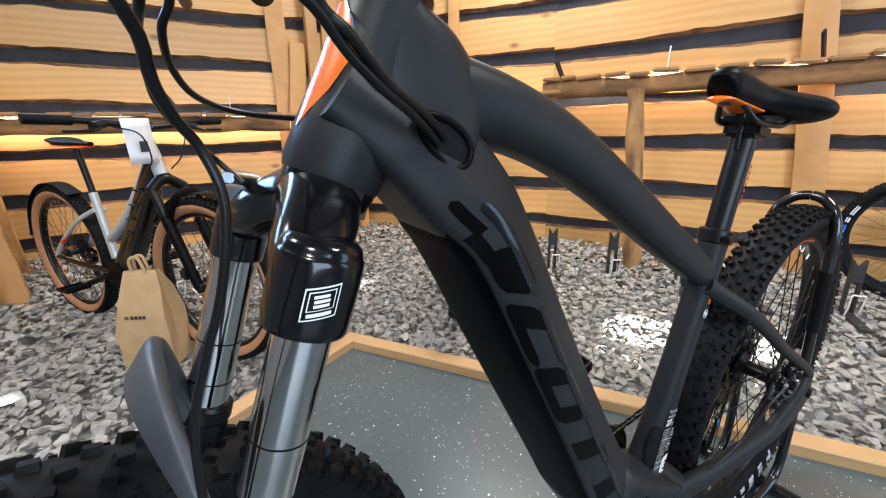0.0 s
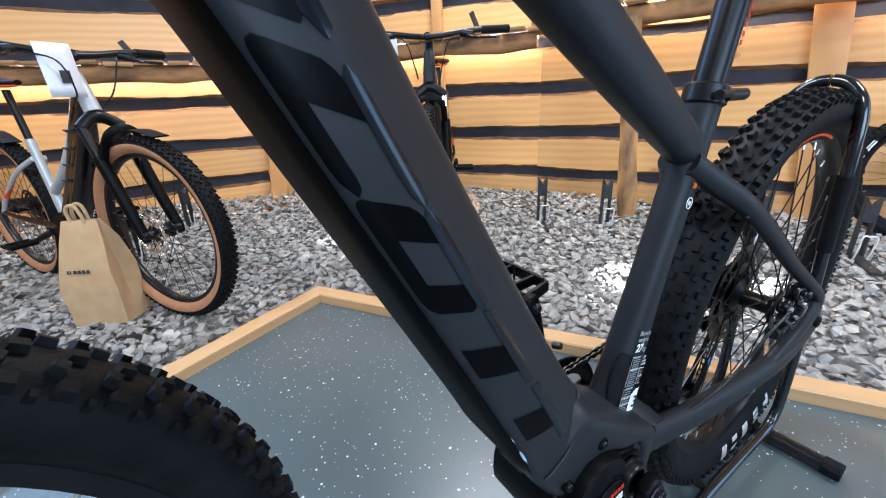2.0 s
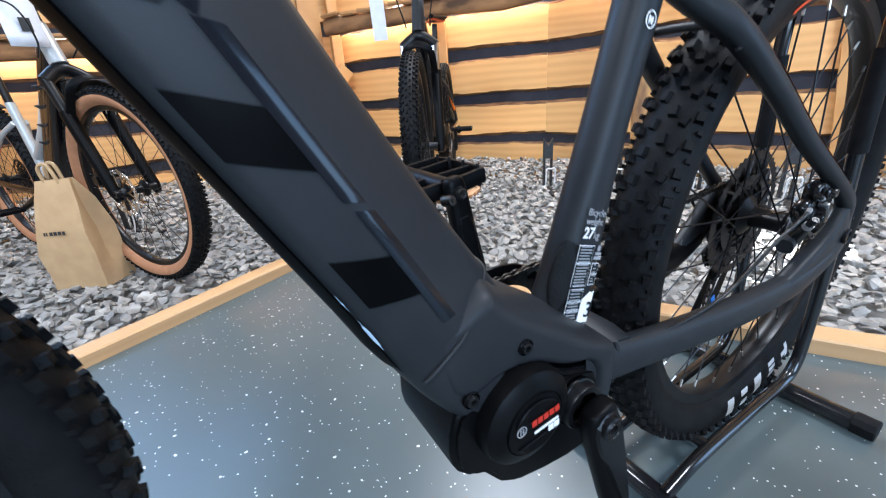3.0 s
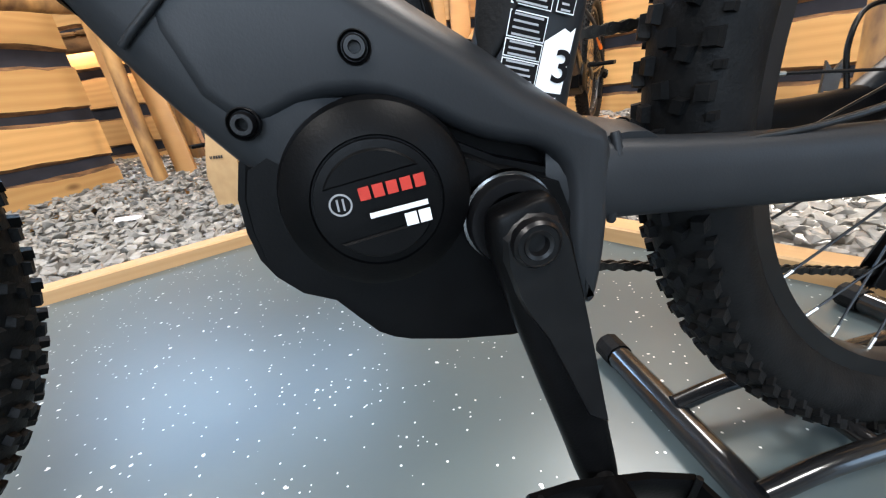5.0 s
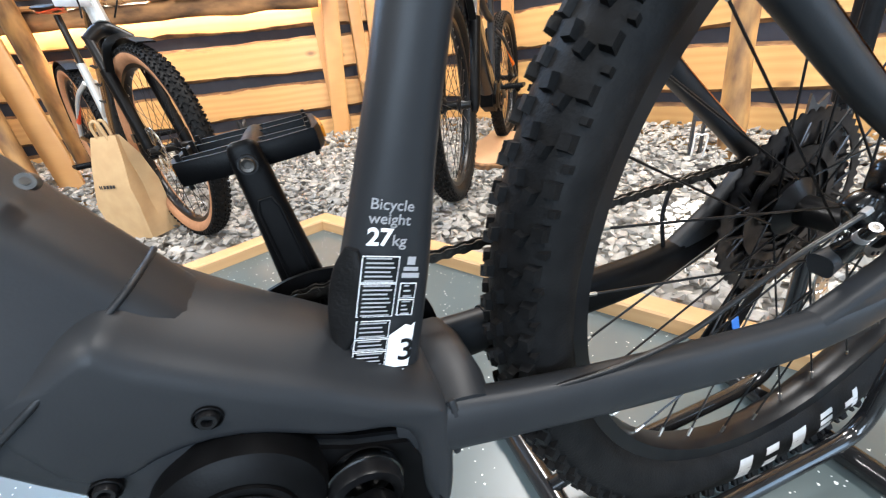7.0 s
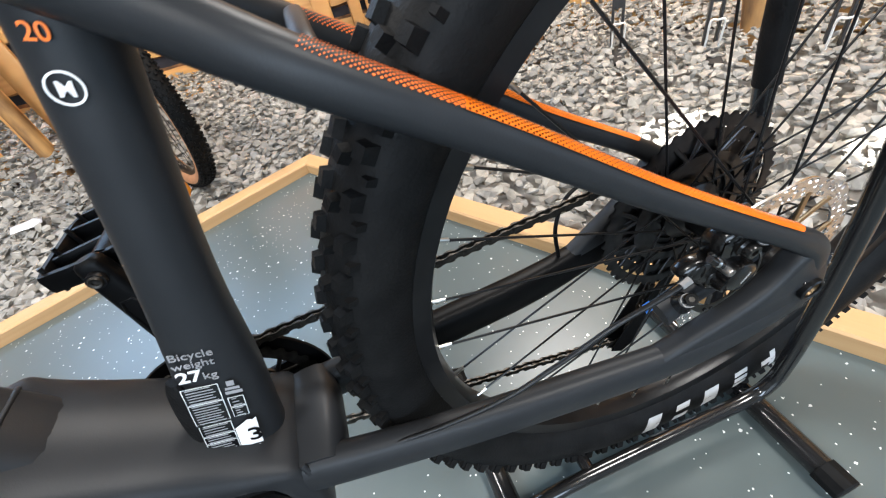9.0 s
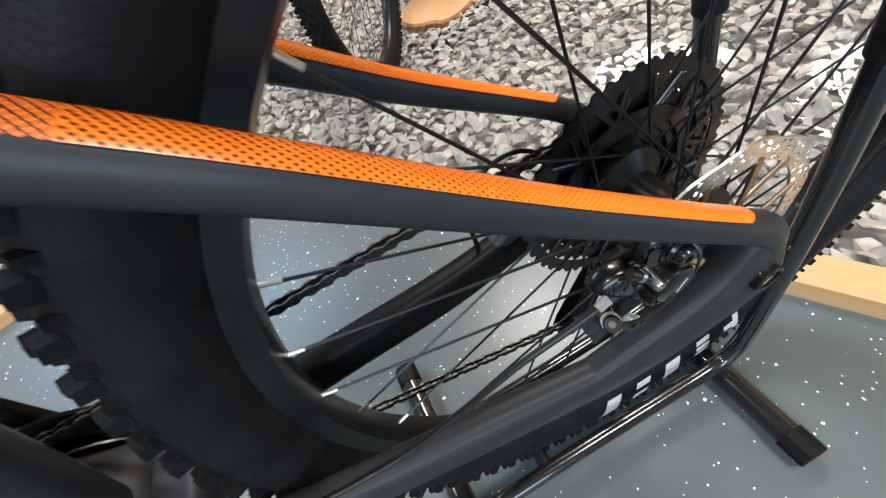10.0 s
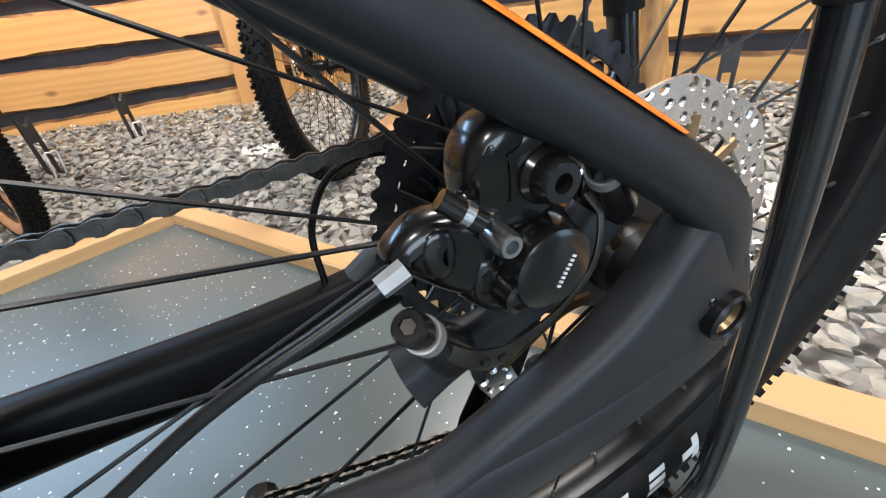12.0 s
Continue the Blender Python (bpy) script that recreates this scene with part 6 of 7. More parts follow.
for k in range(8):
    bm = bmesh.new()
    u = 0.0013 * (k - 3.5)
    box(bm, (0.0007, 0.0004, 0.0011), Matrix.Translation((0.3955 + u * 0.5, -0.0809, 0.4030 + u * 0.87)) @ pose(0, 0, 0, 0, -60, 0))
    part("cap_print", bm, PALEPRINT, caliper, smooth=0)
knob("cap_screw", 0.3828, 0.3985, -0.0738, [(0, -0.0048), (0.0030, -0.0048), (0.0034, -0.0060), (0.0048, -0.0054), (0.0054, -0.002), (0.0058, 0.003)], BLACKMETAL)
knob("pad_bolt", 0.3922, 0.4288, -0.0762, [(0, -0.0015), (0.0022, -0.0015), (0.0025, -0.0058), (0.0048, -0.0058), (0.0056, -0.0045), (0.0060, -0.001), (0.0072, 0.0005), (0.0074, 0.004)], BLACKMETAL, "black pad bolt with a socket", 24)
knob("bleed_nipple", 0.3784, 0.4172, -0.0755, [(0.0, -0.0030), (0.0014, -0.0030), (0.0018, -0.0065), (0.0028, -0.0065), (0.0034, -0.005), (0.0034, 0.003)], STEEL, "bright bleed nipple", 20)
bm = bmesh.new()
rod(bm, (0.3555, -0.0722, 0.4148), (0.3485, -0.0728, 0.4124), 0.0030, 0.0028, n=6)
part("hose_nut", bm, SLEEVE, caliper, "grey metal hose nut", smooth=0)
bm = bmesh.new()
rod(bm, (0.3655, -0.0735, 0.4300), (0.3740, -0.0768, 0.4225), 0.0028, n=14)
part("pad_pin", bm, BLACKMETAL, caliper)
bm = bmesh.new()
rod(bm, (0.3700, -0.0752, 0.4262), (0.3716, -0.0759, 0.4248), 0.0031, n=14)
part("pin_clip", bm, STEEL, caliper, "bright pin clip")
hose([(0.3500, -0.0728, 0.4128), (0.3463, -0.0727, 0.4112), (0.3318, -0.0715, 0.4050), (0.3167, -0.070, 0.3990), (0.3001, -0.068, 0.3905), (0.280, -0.066, 0.378), (0.255, -0.063, 0.362), (0.22, -0.06, 0.345), (0.17, -0.055, 0.335), (0.12, -0.049, 0.332)], 0.0020, V(0, 0, 0))


def mount(foot, head, r):
    """Black post, grey sleeve and socket bolt in one line."""
    f, h = V(*foot), V(*head)
    d = (h - f).normalized()
    bm = bmesh.new()
    loft(bm, [f - d * 0.012, f, f.lerp(h, 0.42)], [(r * 1.9, r * 1.9), (r * 1.5, r * 1.5), (r * 1.2, r * 1.2)], n=24)
    part("mount_post", bm, BLACKMETAL, caliper, "black brake mount post", smooth=50)
    bm = bmesh.new()
    rod(bm, f.lerp(h, 0.42), f.lerp(h, 0.62), r * 1.14, n=28)
    part("mount_sleeve", bm, SLEEVE, caliper, "grey sleeve under a bolt")
    bm = bmesh.new()
    lathe(bm, [(0.0, -0.0006), (r * 0.45, -0.0006), (r * 0.48, 0.0), (r * 0.84, 0.0), (r, -0.0012), (r, -(h - f).length * 0.38)], axis="z", n=28)
    part("mount_bolt", bm, BLACKMETAL, caliper, "black socket bolt", smooth=30, at=Matrix.Translation(h) @ d.to_track_quat("Z", "Y").to_matrix().to_4x4())
    bm = bmesh.new()
    rod(bm, h - d * 0.0008, h - d * 0.0003, r * 0.44, n=6)
    part("bolt_socket", bm, DARKSTEEL, caliper, smooth=0)


mount((0.3620, -0.068, 0.3835), (0.3512, -0.081, 0.4062), 0.0045)
mount((0.4230, -0.065, 0.4130), (0.4100, -0.0745, 0.4295), 0.0046)
bm = bmesh.new()
sweep(bm, [(0.352, -0.060, 0.366, 0.009, 0.010), (0.366, -0.060, 0.370, 0.007, 0.009), (0.386, -0.058, 0.371, 0.006, 0.008), (0.408, -0.058, 0.380, 0.006, 0.008), (0.425, -0.060, 0.402, 0.008, 0.009)], 5, n=16, power=3)
part("mount_adapter", bm, FRAME, bike, "matt black brake mount on the stay", smooth=50)
bm = bmesh.new()
sweep(bm, [(0.3600, -0.0745, 0.3885, 0.0006, 0.0022), (0.3660, -0.0760, 0.3830, 0.0006, 0.0030), (0.3715, -0.0765, 0.3795, 0.0006, 0.0038), (0.3780, -0.0770, 0.3785, 0.0006, 0.0034), (0.3850, -0.0775, 0.3815, 0.0006, 0.0022), (0.3964, -0.0780, 0.3872, 0.0006, 0.0013), (0.4077, -0.0775, 0.3976, 0.0006, 0.0012), (0.4122, -0.0745, 0.4104, 0.0006, 0.0012), (0.4118, -0.069, 0.4160, 0.0006, 0.0014)], 6, n=8, power=4)
part("pad_clip", bm, DARKSTEEL, caliper, "dark steel pad clip")
for x, z in ((0.3715, 0.3795), (0.3770, 0.3785)):
    bm = bmesh.new()
    rod(bm, (x, -0.0786, z), (x, -0.0768, z), 0.0015, n=12)
    part("clip_hole", bm, GLOSS, caliper)
for x, z in ((0.4060, 0.4345), (0.4025, 0.4390)):
    bm = bmesh.new()
    box(bm, (0.007, 0.0012, 0.005), pose(x, -0.068, z, 20, 35, 10), 0.0005, 1)
    part("pad_tab", bm, STEEL, caliper, "bright brake pad tab")
# broad dropout that joins both stays, its edges rolled over
DROP = [(0.444, 0.403), (0.438, 0.392), (0.429, 0.379), (0.411, 0.363), (0.390, 0.350), (0.366, 0.336), (0.344, 0.324), (0.324, 0.318), (0.324, 0.301), (0.35, 0.296), (0.385, 0.303), (0.42, 0.311), (0.452, 0.319), (0.474, 0.327), (0.487, 0.343), (0.484, 0.362), (0.475, 0.384), (0.458, 0.403)]
for s in (-1, 1):
    bm = bmesh.new()
    rolled_plate(bm, DROP, s * 0.0757, ((0.0096, 0.0062), (0.0091, 0.0042), (0.0078, 0.0024), (0.0058, 0.001), (0.003, 0.0002)))
    part("dropout", bm, FRAME, bike, "matt black frame dropout", smooth=60)
for x, z in ((0.4735, 0.380), (0.4575, 0.367)):
    bm = bmesh.new()
    lathe(bm, [(0, -0.0005), (0.0016, -0.0005), (0.0018, 0.0)], (x, -0.0854, z), n=12)
    part("dropout_hole", bm, GLOSS, bike)

# the bike leans a little in its stand
bike.matrix_basis = Matrix.Translation((0, -0.004, 0.3)) @ pose(0, 0, 0, 1.1, 0, 0) @ Matrix.Translation((0, 0, -0.3))

# ---- the floor stand ----
stand = thing("bicycle_stand", "gloss black tubular floor stand gripping a rear wheel", "bike stand")
half = [(0.205, -0.052, 0.03), (0.28, -0.052, 0.044), (0.42, -0.053, 0.046), (0.545, -0.055, 0.05), (0.582, -0.056, 0.072), (0.590, -0.056, 0.12), (0.586, -0.056, 0.22), (0.571, -0.056, 0.36), (0.551, -0.056, 0.48), (0.543, -0.056, 0.60), (0.547, -0.05, 0.68), (0.556, -0.028, 0.715), (0.56, 0.0, 0.724)]
loop = half + [(x, -y, z) for x, y, z in half[-2::-1]]
part("hoop", tube(bmesh.new(), loop, 0.0095, 7, n=16), STAND, stand, "bent gloss black hoop", smooth=60)
for s in (-1, 1):
    bm = bmesh.new()
    tube(bm, [(0.557, s * 0.056, 0.448), (0.549, s * 0.056, 0.50), (0.544, s * 0.056, 0.58)], 0.0118, 4, n=18)
    part("sleeve", bm, RUBBER, stand, "black rubber sleeve", smooth=60)
for x, y0, y1 in ((0.205, -0.175, 0.17), (0.577, -0.165, 0.165)):
    bm = bmesh.new()
    rod(bm, (x, y0, 0.018), (x, y1, 0.018), 0.0155, n=24)
    part("cross_bar", bm, STAND, stand, "gloss black cross tube")
    for y, s in ((y0, -1), (y1, 1)):
        bm = bmesh.new()
        n = 20
        rings = []
        for yy, k in ((0, 1.0), (0.028, 1.0), (0.03, 0.92)):
            rings.append([bm.verts.new((x + 0.0178 * k * (1.0 if i % 2 else 0.955) * math.cos(2 * math.pi * i / n), y + s * (yy - 0.018), 0.018 + 0.0178 * k * (1.0 if i % 2 else 0.955) * math.sin(2 * math.pi * i / n))) for i in range(n)])
        for a, b in zip(rings, rings[1:]):
            for i in range(n):
                bm.faces.new((a[i], a[(i + 1) % n], b[(i + 1) % n], b[i]))
        bm.faces.new(rings[-1])
        bmesh.ops.recalc_face_normals(bm, faces=bm.faces)
        part("end_cap", bm, RUBBER, stand, "ribbed black end cap", smooth=0)
bm = bmesh.new()
rod(bm, (0.315, -0.053, 0.045), (0.315, 0.053, 0.045), 0.0085, n=16)
part("brace", bm, STAND, stand)

# ---- wheel racks in the gravel ----
WIRE = mat("white_wire", (0.75, 0.75, 0.74), (0.68, 0.68, 0.67), 60, 0.35)
RACKB = mat("rack_black", (0.014, 0.014, 0.015), (0.022, 0.022, 0.023), 40, 0.45)


def wheel_rack():
    o = thing("wheel_rack", "black steel wheel rack with white wire loop in gravel", "bike rack", "wheel racks in the gravel")
    bm = bmesh.new()
    prism(bm, [(-0.024, 0.0), (-0.024, 0.27), (-0.003, 0.235), (0.003, 0.235), (0.024, 0.27), (0.024, 0.0), (0.015, 0.0), (0.015, 0.165), (-0.015, 0.165), (-0.015, 0.0)], 0.0, 0.03, 0.001, 1)
    part("upright", bm, RACKB, o, smooth=0)
    bm = bmesh.new()
    box(bm, (0.045, 0.22, 0.012), pose(0, -0.08, 0.012), 0.002)
    part("foot", bm, RACKB, o)
    bm = bmesh.new()
    tube(bm, [(-0.022, -0.03, 0.0), (-0.022, -0.05, 0.06), (-0.022, -0.06, 0.12), (0.0, -0.06, 0.122), (0.022, -0.06, 0.12), (0.022, -0.05, 0.06), (0.022, -0.03, 0.0), (0.012, -0.12, -0.012), (0.0, -0.15, -0.016), (-0.012, -0.12, -0.012)], 0.0036, 4, n=6, closed=False)
    part("wire_loop", bm, WIRE, o, "white wire loop", smooth=60)
    return o


r0 = wheel_rack()
RACKS = [(1.39, 1.33, -32), (1.59, 1.05, -38), (1.76, 0.74, -48), (1.86, 0.42, -55), (1.98, 0.10, -60), (-0.57, 2.22, 40), (-0.30, 2.66, 35)]
r0.matrix_basis = pose(RACKS[0][0], RACKS[0][1], 0.0, 0, 0, RACKS[0][2])
for x, y, a in RACKS[1:]:
    copy_thing(r0, pose(x, y, 0.0, 0, 0, a))


# ---- shelf beams with slats, posts and braces ----
def along(i, s, off, z=0.0):
    a, b = V(*ROOM[i], 0), V(*ROOM[i + 1], 0)
    d = (b - a).normalized()
    return a + (b - a) * s + V(d.y, -d.x, 0) * off + V(0, 0, z)


STRIP = glow("shelf_strip_glow", (1.0, 0.92, 0.78), 60.0)


SLATWOOD = wood("weathered_slat", (0.5, 0.27, 0.1), (0.26, 0.12, 0.04), 9.0, 0.55, 0.3)


def shelf(i, s0, s1, z, depth, seed):
    """A split-log shelf edge with short slats on it and a strip lamp below."""
    rng = random.Random(seed)
    a, b = along(i, s0, depth, z), along(i, s1, depth, z)
    d = (b - a)
    L = d.length
    d.normalize()
    ang = math.degrees(math.atan2(d.y, d.x))
    o = thing("log_shelf", "rough split-log shelf with bark and short pine slats", "shelf", at=Matrix.Translation(a) @ pose(0, 0, 0, 0, 0, ang))
    bm = bmesh.new()
    n = int(L / 0.08)
    rows = [(L * k / n, 0.01 * noise.noise(V(k * 0.3, seed, 0)), 0.012 * noise.noise(V(k * 0.22, seed, 5)), 0.034 + 0.008 * noise.noise(V(k * 0.5, seed, 9)), 0.052 + 0.012 * noise.noise(V(k * 0.4, seed, 3))) for k in range(n + 1)]
    loft(bm, [r[:3] for r in rows], [(r[3], r[4]) for r in rows], side=(0, 1, 0), n=12, power=2.6)
    part("log_edge", bm, BARKLOG, o, "bark-covered split log", smooth=60)
    x = 0.0
    while x < L - 0.02:
        w = rng.uniform(0.09, 0.16)
        bm = bmesh.new()
        box(bm, (w, depth + 0.03, 0.024), pose(x + w / 2, depth / 2 - 0.045, 0.062 + rng.uniform(-0.004, 0.006), rng.uniform(-2, 2), rng.uniform(-3.5, 3.5), rng.uniform(-3, 3)), 0.009, 2)
        part("slat", bm, SLATWOOD, o)
        x += w + rng.uniform(0.004, 0.016)
    bm = bmesh.new()
    box(bm, (L - 0.04, 0.018, 0.012), pose(L / 2, depth - 0.075, 0.028))
    part("strip_lamp", bm, STRIP, o, "bright strip lamp under the shelf", smooth=0)
    return o


BARKLOG = mat("bark_log", (0.09, 0.045, 0.02), (0.36, 0.18, 0.07), 13, 0.75, bump=1.0, bscale=45, stretch=(0.35, 1, 1))
shelf(0, 0.25, 0.985, 0.925, 0.2, 1)
shelf(2, 0.02, 1.0, 1.02, 0.2, 2)
shelf(3, 0.0, 1.0, 1.09, 0.2, 3)
shelf(4, 0.0, 0.6, 1.1, 0.2, 4)


def plank_post(i, s, off, w, z0=-0.1, z1=2.85, lean=0):
    p = along(i, s, off)
    a, b = V(*ROOM[i], 0), V(*ROOM[i + 1], 0)
    ang = math.degrees(math.atan2((b - a).y, (b - a).x))
    bm = bmesh.new()
    rows = []
    n = 24
    for k in range(n + 1):
        z = z0 + (z1 - z0) * k / n
        e = 0.006 * noise.noise(V(z * 2, s * 9, i))
        rows.append((e, 0, z, 0.014, w / 2 + 0.005 * noise.noise(V(z * 3, s * 7, i + 4))))
    loft(bm, [r[:3] for r in rows], [(r[3], r[4]) for r in rows], side=(0, 1, 0), n=8, power=8)
    for f in bm.faces:
        c = f.calc_center_median()
        if abs(f.normal.x) > 0.7:
            f.material_index = 1
    o = link_mesh("plank_post", bm, [UPRIGHT, BARK], at=Matrix.Translation(p) @ pose(0, 0, 0, 0, lean, ang), smooth=30)
    return tagged(o, "upright pine plank with bark edges", "post", "upright planks")


UPRIGHT = wood("pine_upright", (0.62, 0.34, 0.12), (0.44, 0.2, 0.06), 9.0, 0.45)
for nd in UPRIGHT.node_tree.nodes:
    if nd.type == "MAPPING":
        nd.inputs["Rotation"].default_value = (0, radians(90), 0)
plank_post(0, 0.985, 0.045, 0.13)
plank_post(2, 0.55, 0.05, 0.08)
plank_post(3, 0.82, 0.06, 0.14, lean=-7)


def pole(p0, p1, r, seed, label="rough barked pole standing before the wall"):
    bm = bmesh.new()
    p0, p1 = V(*p0), V(*p1)
    n = 20
    pts, rad = [], []
    for k in range(n + 1):
        u = k / n
        pts.append(p0.lerp(p1, u) + V(0.008 * noise.noise(V(u * 4, seed, 1)), 0.008 * noise.noise(V(u * 4, seed, 7)), 0))
        q = r * (1.05 - 0.15 * u) * (1 + 0.12 * noise.noise(V(u * 7, seed, 3)))
        rad.append((q, q * (1 + 0.1 * noise.noise(V(u * 6, seed, 13)))))
    loft(bm, pts, rad, side=(1, 0.2, 0), n=14)
    o = link_mesh("pole", bm, POLE, smooth=60)
    return tagged(o, label, "pole", "rough poles")


pole((1.80, 1.04, -0.1), (1.765, 1.13, 1.06), 0.05, 3)
b = along(0, 0.52, 0.25)
pole((b.x + 0.12, b.y - 0.1, -0.1), (b.x - 0.02, b.y, 2.2), 0.06, 5)


def sawn_plank(a, b, w, t, label, name="plank", material=None, seed=1):
    """A rough sawn plank from a to b, its flat side to the room."""
    a, b = V(*a), V(*b)
    bm = bmesh.new()
    n = 16
    pts, sec = [], []
    for k in range(n + 1):
        u = k / n
        pts.append(a.lerp(b, u) + V(0.004 * noise.noise(V(u * 5, seed, 2)), 0, 0))
        sec.append((t / 2, w / 2 + 0.006 * noise.noise(V(u * 6, seed, 8))))
    loft(bm, pts, sec, side=(0, 1, 0), n=12, power=9)
    for f in bm.faces:
        f.material_index = 1 if f.calc_center_median().x > 99 else 0
    bmesh.ops.recalc_face_normals(bm, faces=bm.faces)
    return tagged(link_mesh(name, bm, material or UPRIGHT, smooth=30), label, "plank", "niche timbers")


# timbers of the niche: two uprights, a brace between them, planks leaning in the corner
sawn_plank((0.57, 3.06, -0.1), (0.60, 3.07, 2.6), 0.085, 0.06, "upright sawn pine timber in the niche", "upright_timber", seed=2)
sawn_plank((0.905, 3.07, -0.1), (0.92, 3.07, 2.6), 0.075, 0.05, "upright sawn pine timber in the niche", "upright_timber", seed=3)
sawn_plank((0.57, 3.015, 0.36), (0.95, 3.015, 0.74), 0.115, 0.026, "slanting sawn pine brace between timbers", "brace_board", seed=4)
sawn_plank((0.31, 3.07, -0.1), (0.49, 3.1, 1.5), 0.12, 0.026, "rough pine plank leaning in the corner", "leaning_plank", seed=5)
sawn_plank((0.73, 3.12, -0.1), (0.77, 3.125, 1.9), 0.15, 0.024, "rough pine plank leaning in the corner", "leaning_plank", seed=6)

# timbers at the end of the low side wall, and the log along it
pole((-1.33, 2.40, -0.1), (-1.36, 2.46, 1.35), 0.038, 14)
sawn_plank((-1.42, 2.56, -0.1), (-1.44, 2.56, 1.4), 0.10, 0.03, "rough pine plank at the end of the side wall", "leaning_plank", seed=15)
sawn_plank((-1.24, 2.58, -0.1), (-1.33, 2.6, 1.25), 0.12, 0.028, "rough pine plank at the end of the side wall", "leaning_plank", seed=16)
pole((-1.88, 1.56, 0.93), (-1.36, 2.58, 0.97), 0.045, 17, "barked log lying along the side wall")

# a raw-edged slab of wood on the gravel under the black bike
SLAB = wood("raw_slab", (0.55, 0.33, 0.17), (0.4, 0.21, 0.1), 8.0, 0.6, 0.1)
bm = bmesh.new()
rng = random.Random(12)
out = []
for k in range(44):
    th = 2 * math.pi * k / 44
    r = (abs(math.cos(th)) ** 3.5 + abs(math.sin(th)) ** 3.5) ** (-1 / 3.5)
    out.append((0.46 * r * math.cos(th) * (1 + 0.06 * noise.noise(V(k * 0.5, 2, 0))), 0.17 * r * math.sin(th) * (1 + 0.25 * noise.noise(V(k * 0.4, 7, 0)))))
rings = [[bm.verts.new((x * q, y * q, z + 0.004 * noise.noise(V(x * 9, y * 9, z * 30)))) for x, y in out] for q, z in ((0.9, -0.035), (1.0, -0.01), (1.0, 0.02), (0.97, 0.027))]
for a, b in zip(rings, rings[1:]):
    for k in range(44):
        f = bm.faces.new((a[k], a[(k + 1) % 44], b[(k + 1) % 44], b[k]))
        f.material_index = 1
bm.faces.new(rings[0][::-1])
bm.faces.new(rings[-1])
bmesh.ops.recalc_face_normals(bm, faces=bm.faces)
tagged(link_mesh("wood_slab", bm, [SLAB, BARK], at=pose(1.12, 1.84, 0.012, 2, -1, 50), smooth=40), "raw-edged pale wood slab lying on gravel", "wood slab")


def bracket(i, s, z, tilt):
    """A black angle with a white price-card wire, leaning out above the shelf."""
    p = along(i, s, 0.16, z)
    o = thing("shelf_bracket", "black bracket leaning over the log shelf", "bracket", "shelf brackets", Matrix.Translation(p))
    bm = bmesh.new()
    box(bm, (0.035, 0.012, 0.17), pose(0, 0, 0.06, 0, tilt, 0), 0.002)
    part("arm", bm, RACKB, o)


for i, s, z, tl in ((3, 0.05, 1.14, -35), (3, 0.74, 1.15, -35), (0, 0.80, 0.98, -30), (2, 0.75, 1.08, -30)):
    bracket(i, s, z, tl)


def wire_holder(i, s, z):
    p = along(i, s, 0.17, z)
    bm = bmesh.new()
    tube(bm, [p, p + V(0.005, 0, 0.06), p + V(0.012, 0, 0.14), p + V(0.03, 0.01, 0.15)], 0.004, 4, n=6)
    tagged(link_mesh("card_wire", bm, WIRE, smooth=60), "white wire card holder on the shelf", "wire", "card wires")


wire_holder(3, 0.38, 1.14)
wire_holder(0, 0.885, 0.97)

# ---- paper bag and loose papers ----
KRAFT = mat("kraft_paper", (0.52, 0.35, 0.18), (0.46, 0.30, 0.15), 18, 0.7, bump=0.15, bscale=120)
bag = thing("paper_bag", "brown kraft paper carrier bag standing on gravel", "bag", at=Matrix.Translation((-0.64, 1.58, 0.004)) @ pose(0, 0, 0, 0, -2, -36))
bm = bmesh.new()
bw, bd = 0.102, 0.062
secs = []
for z, kx, ky, sh in ((0, 1, 1, 0), (0.06, 1.0, 1.0, 0.0), (0.13, 1.01, 0.98, 0.004), (0.2, 0.95, 0.9, 0.008), (0.3, 0.78, 0.55, 0.015), (0.375, 0.62, 0.14, 0.02)):
    ring = []
    for ux, uy in ((-1, -1), (-0.5, -1), (0, -1), (0.5, -1), (1, -1), (1, 0), (1, 1), (0.5, 1), (0, 1), (-0.5, 1), (-1, 1), (-1, 0)):
        pin = 0.82 if (uy == 0 and z > 0.1) else 1.0
        w = 0.006 * noise.noise(V(ux * 3, uy * 3, z * 12))
        ring.append(bm.verts.new((ux * bw * kx * pin + sh + w, uy * bd * ky + w, z)))
    secs.append(ring)
for a, b in zip(secs, secs[1:]):
    for k in range(12):
        bm.faces.new((a[k], a[(k + 1) % 12], b[(k + 1) % 12], b[k]))
bm.faces.new(secs[0][::-1])
part("body", bm, KRAFT, bag, smooth=12)
for s in (-1, 1):
    bm = bmesh.new()
    tube(bm, [(-0.012, s * 0.008, 0.36), (-0.014, s * 0.011, 0.405), (0.0, s * 0.012, 0.425), (0.026, s * 0.012, 0.42), (0.038, s * 0.009, 0.36)], 0.006, 4, n=6)
    part("handle", bm, KRAFT, bag, "flat paper handle")
INK = mat("black_ink", (0.02, 0.02, 0.02), (0.03, 0.03, 0.03), 50, 0.6)
bm = bmesh.new()
for x, w in ((-0.045, 0.006), (-0.036, 0.004), (-0.02, 0.011), (-0.004, 0.012), (0.012, 0.011), (0.027, 0.010)):
    box(bm, (w, 0.0006, 0.012), pose(x, -0.0605, 0.205, -9, 0, 0))
part("print", bm, INK, bag, "small black printed marks", smooth=0)
PAPER = mat("white_paper", (0.78, 0.78, 0.8), (0.72, 0.72, 0.75), 30, 0.6)
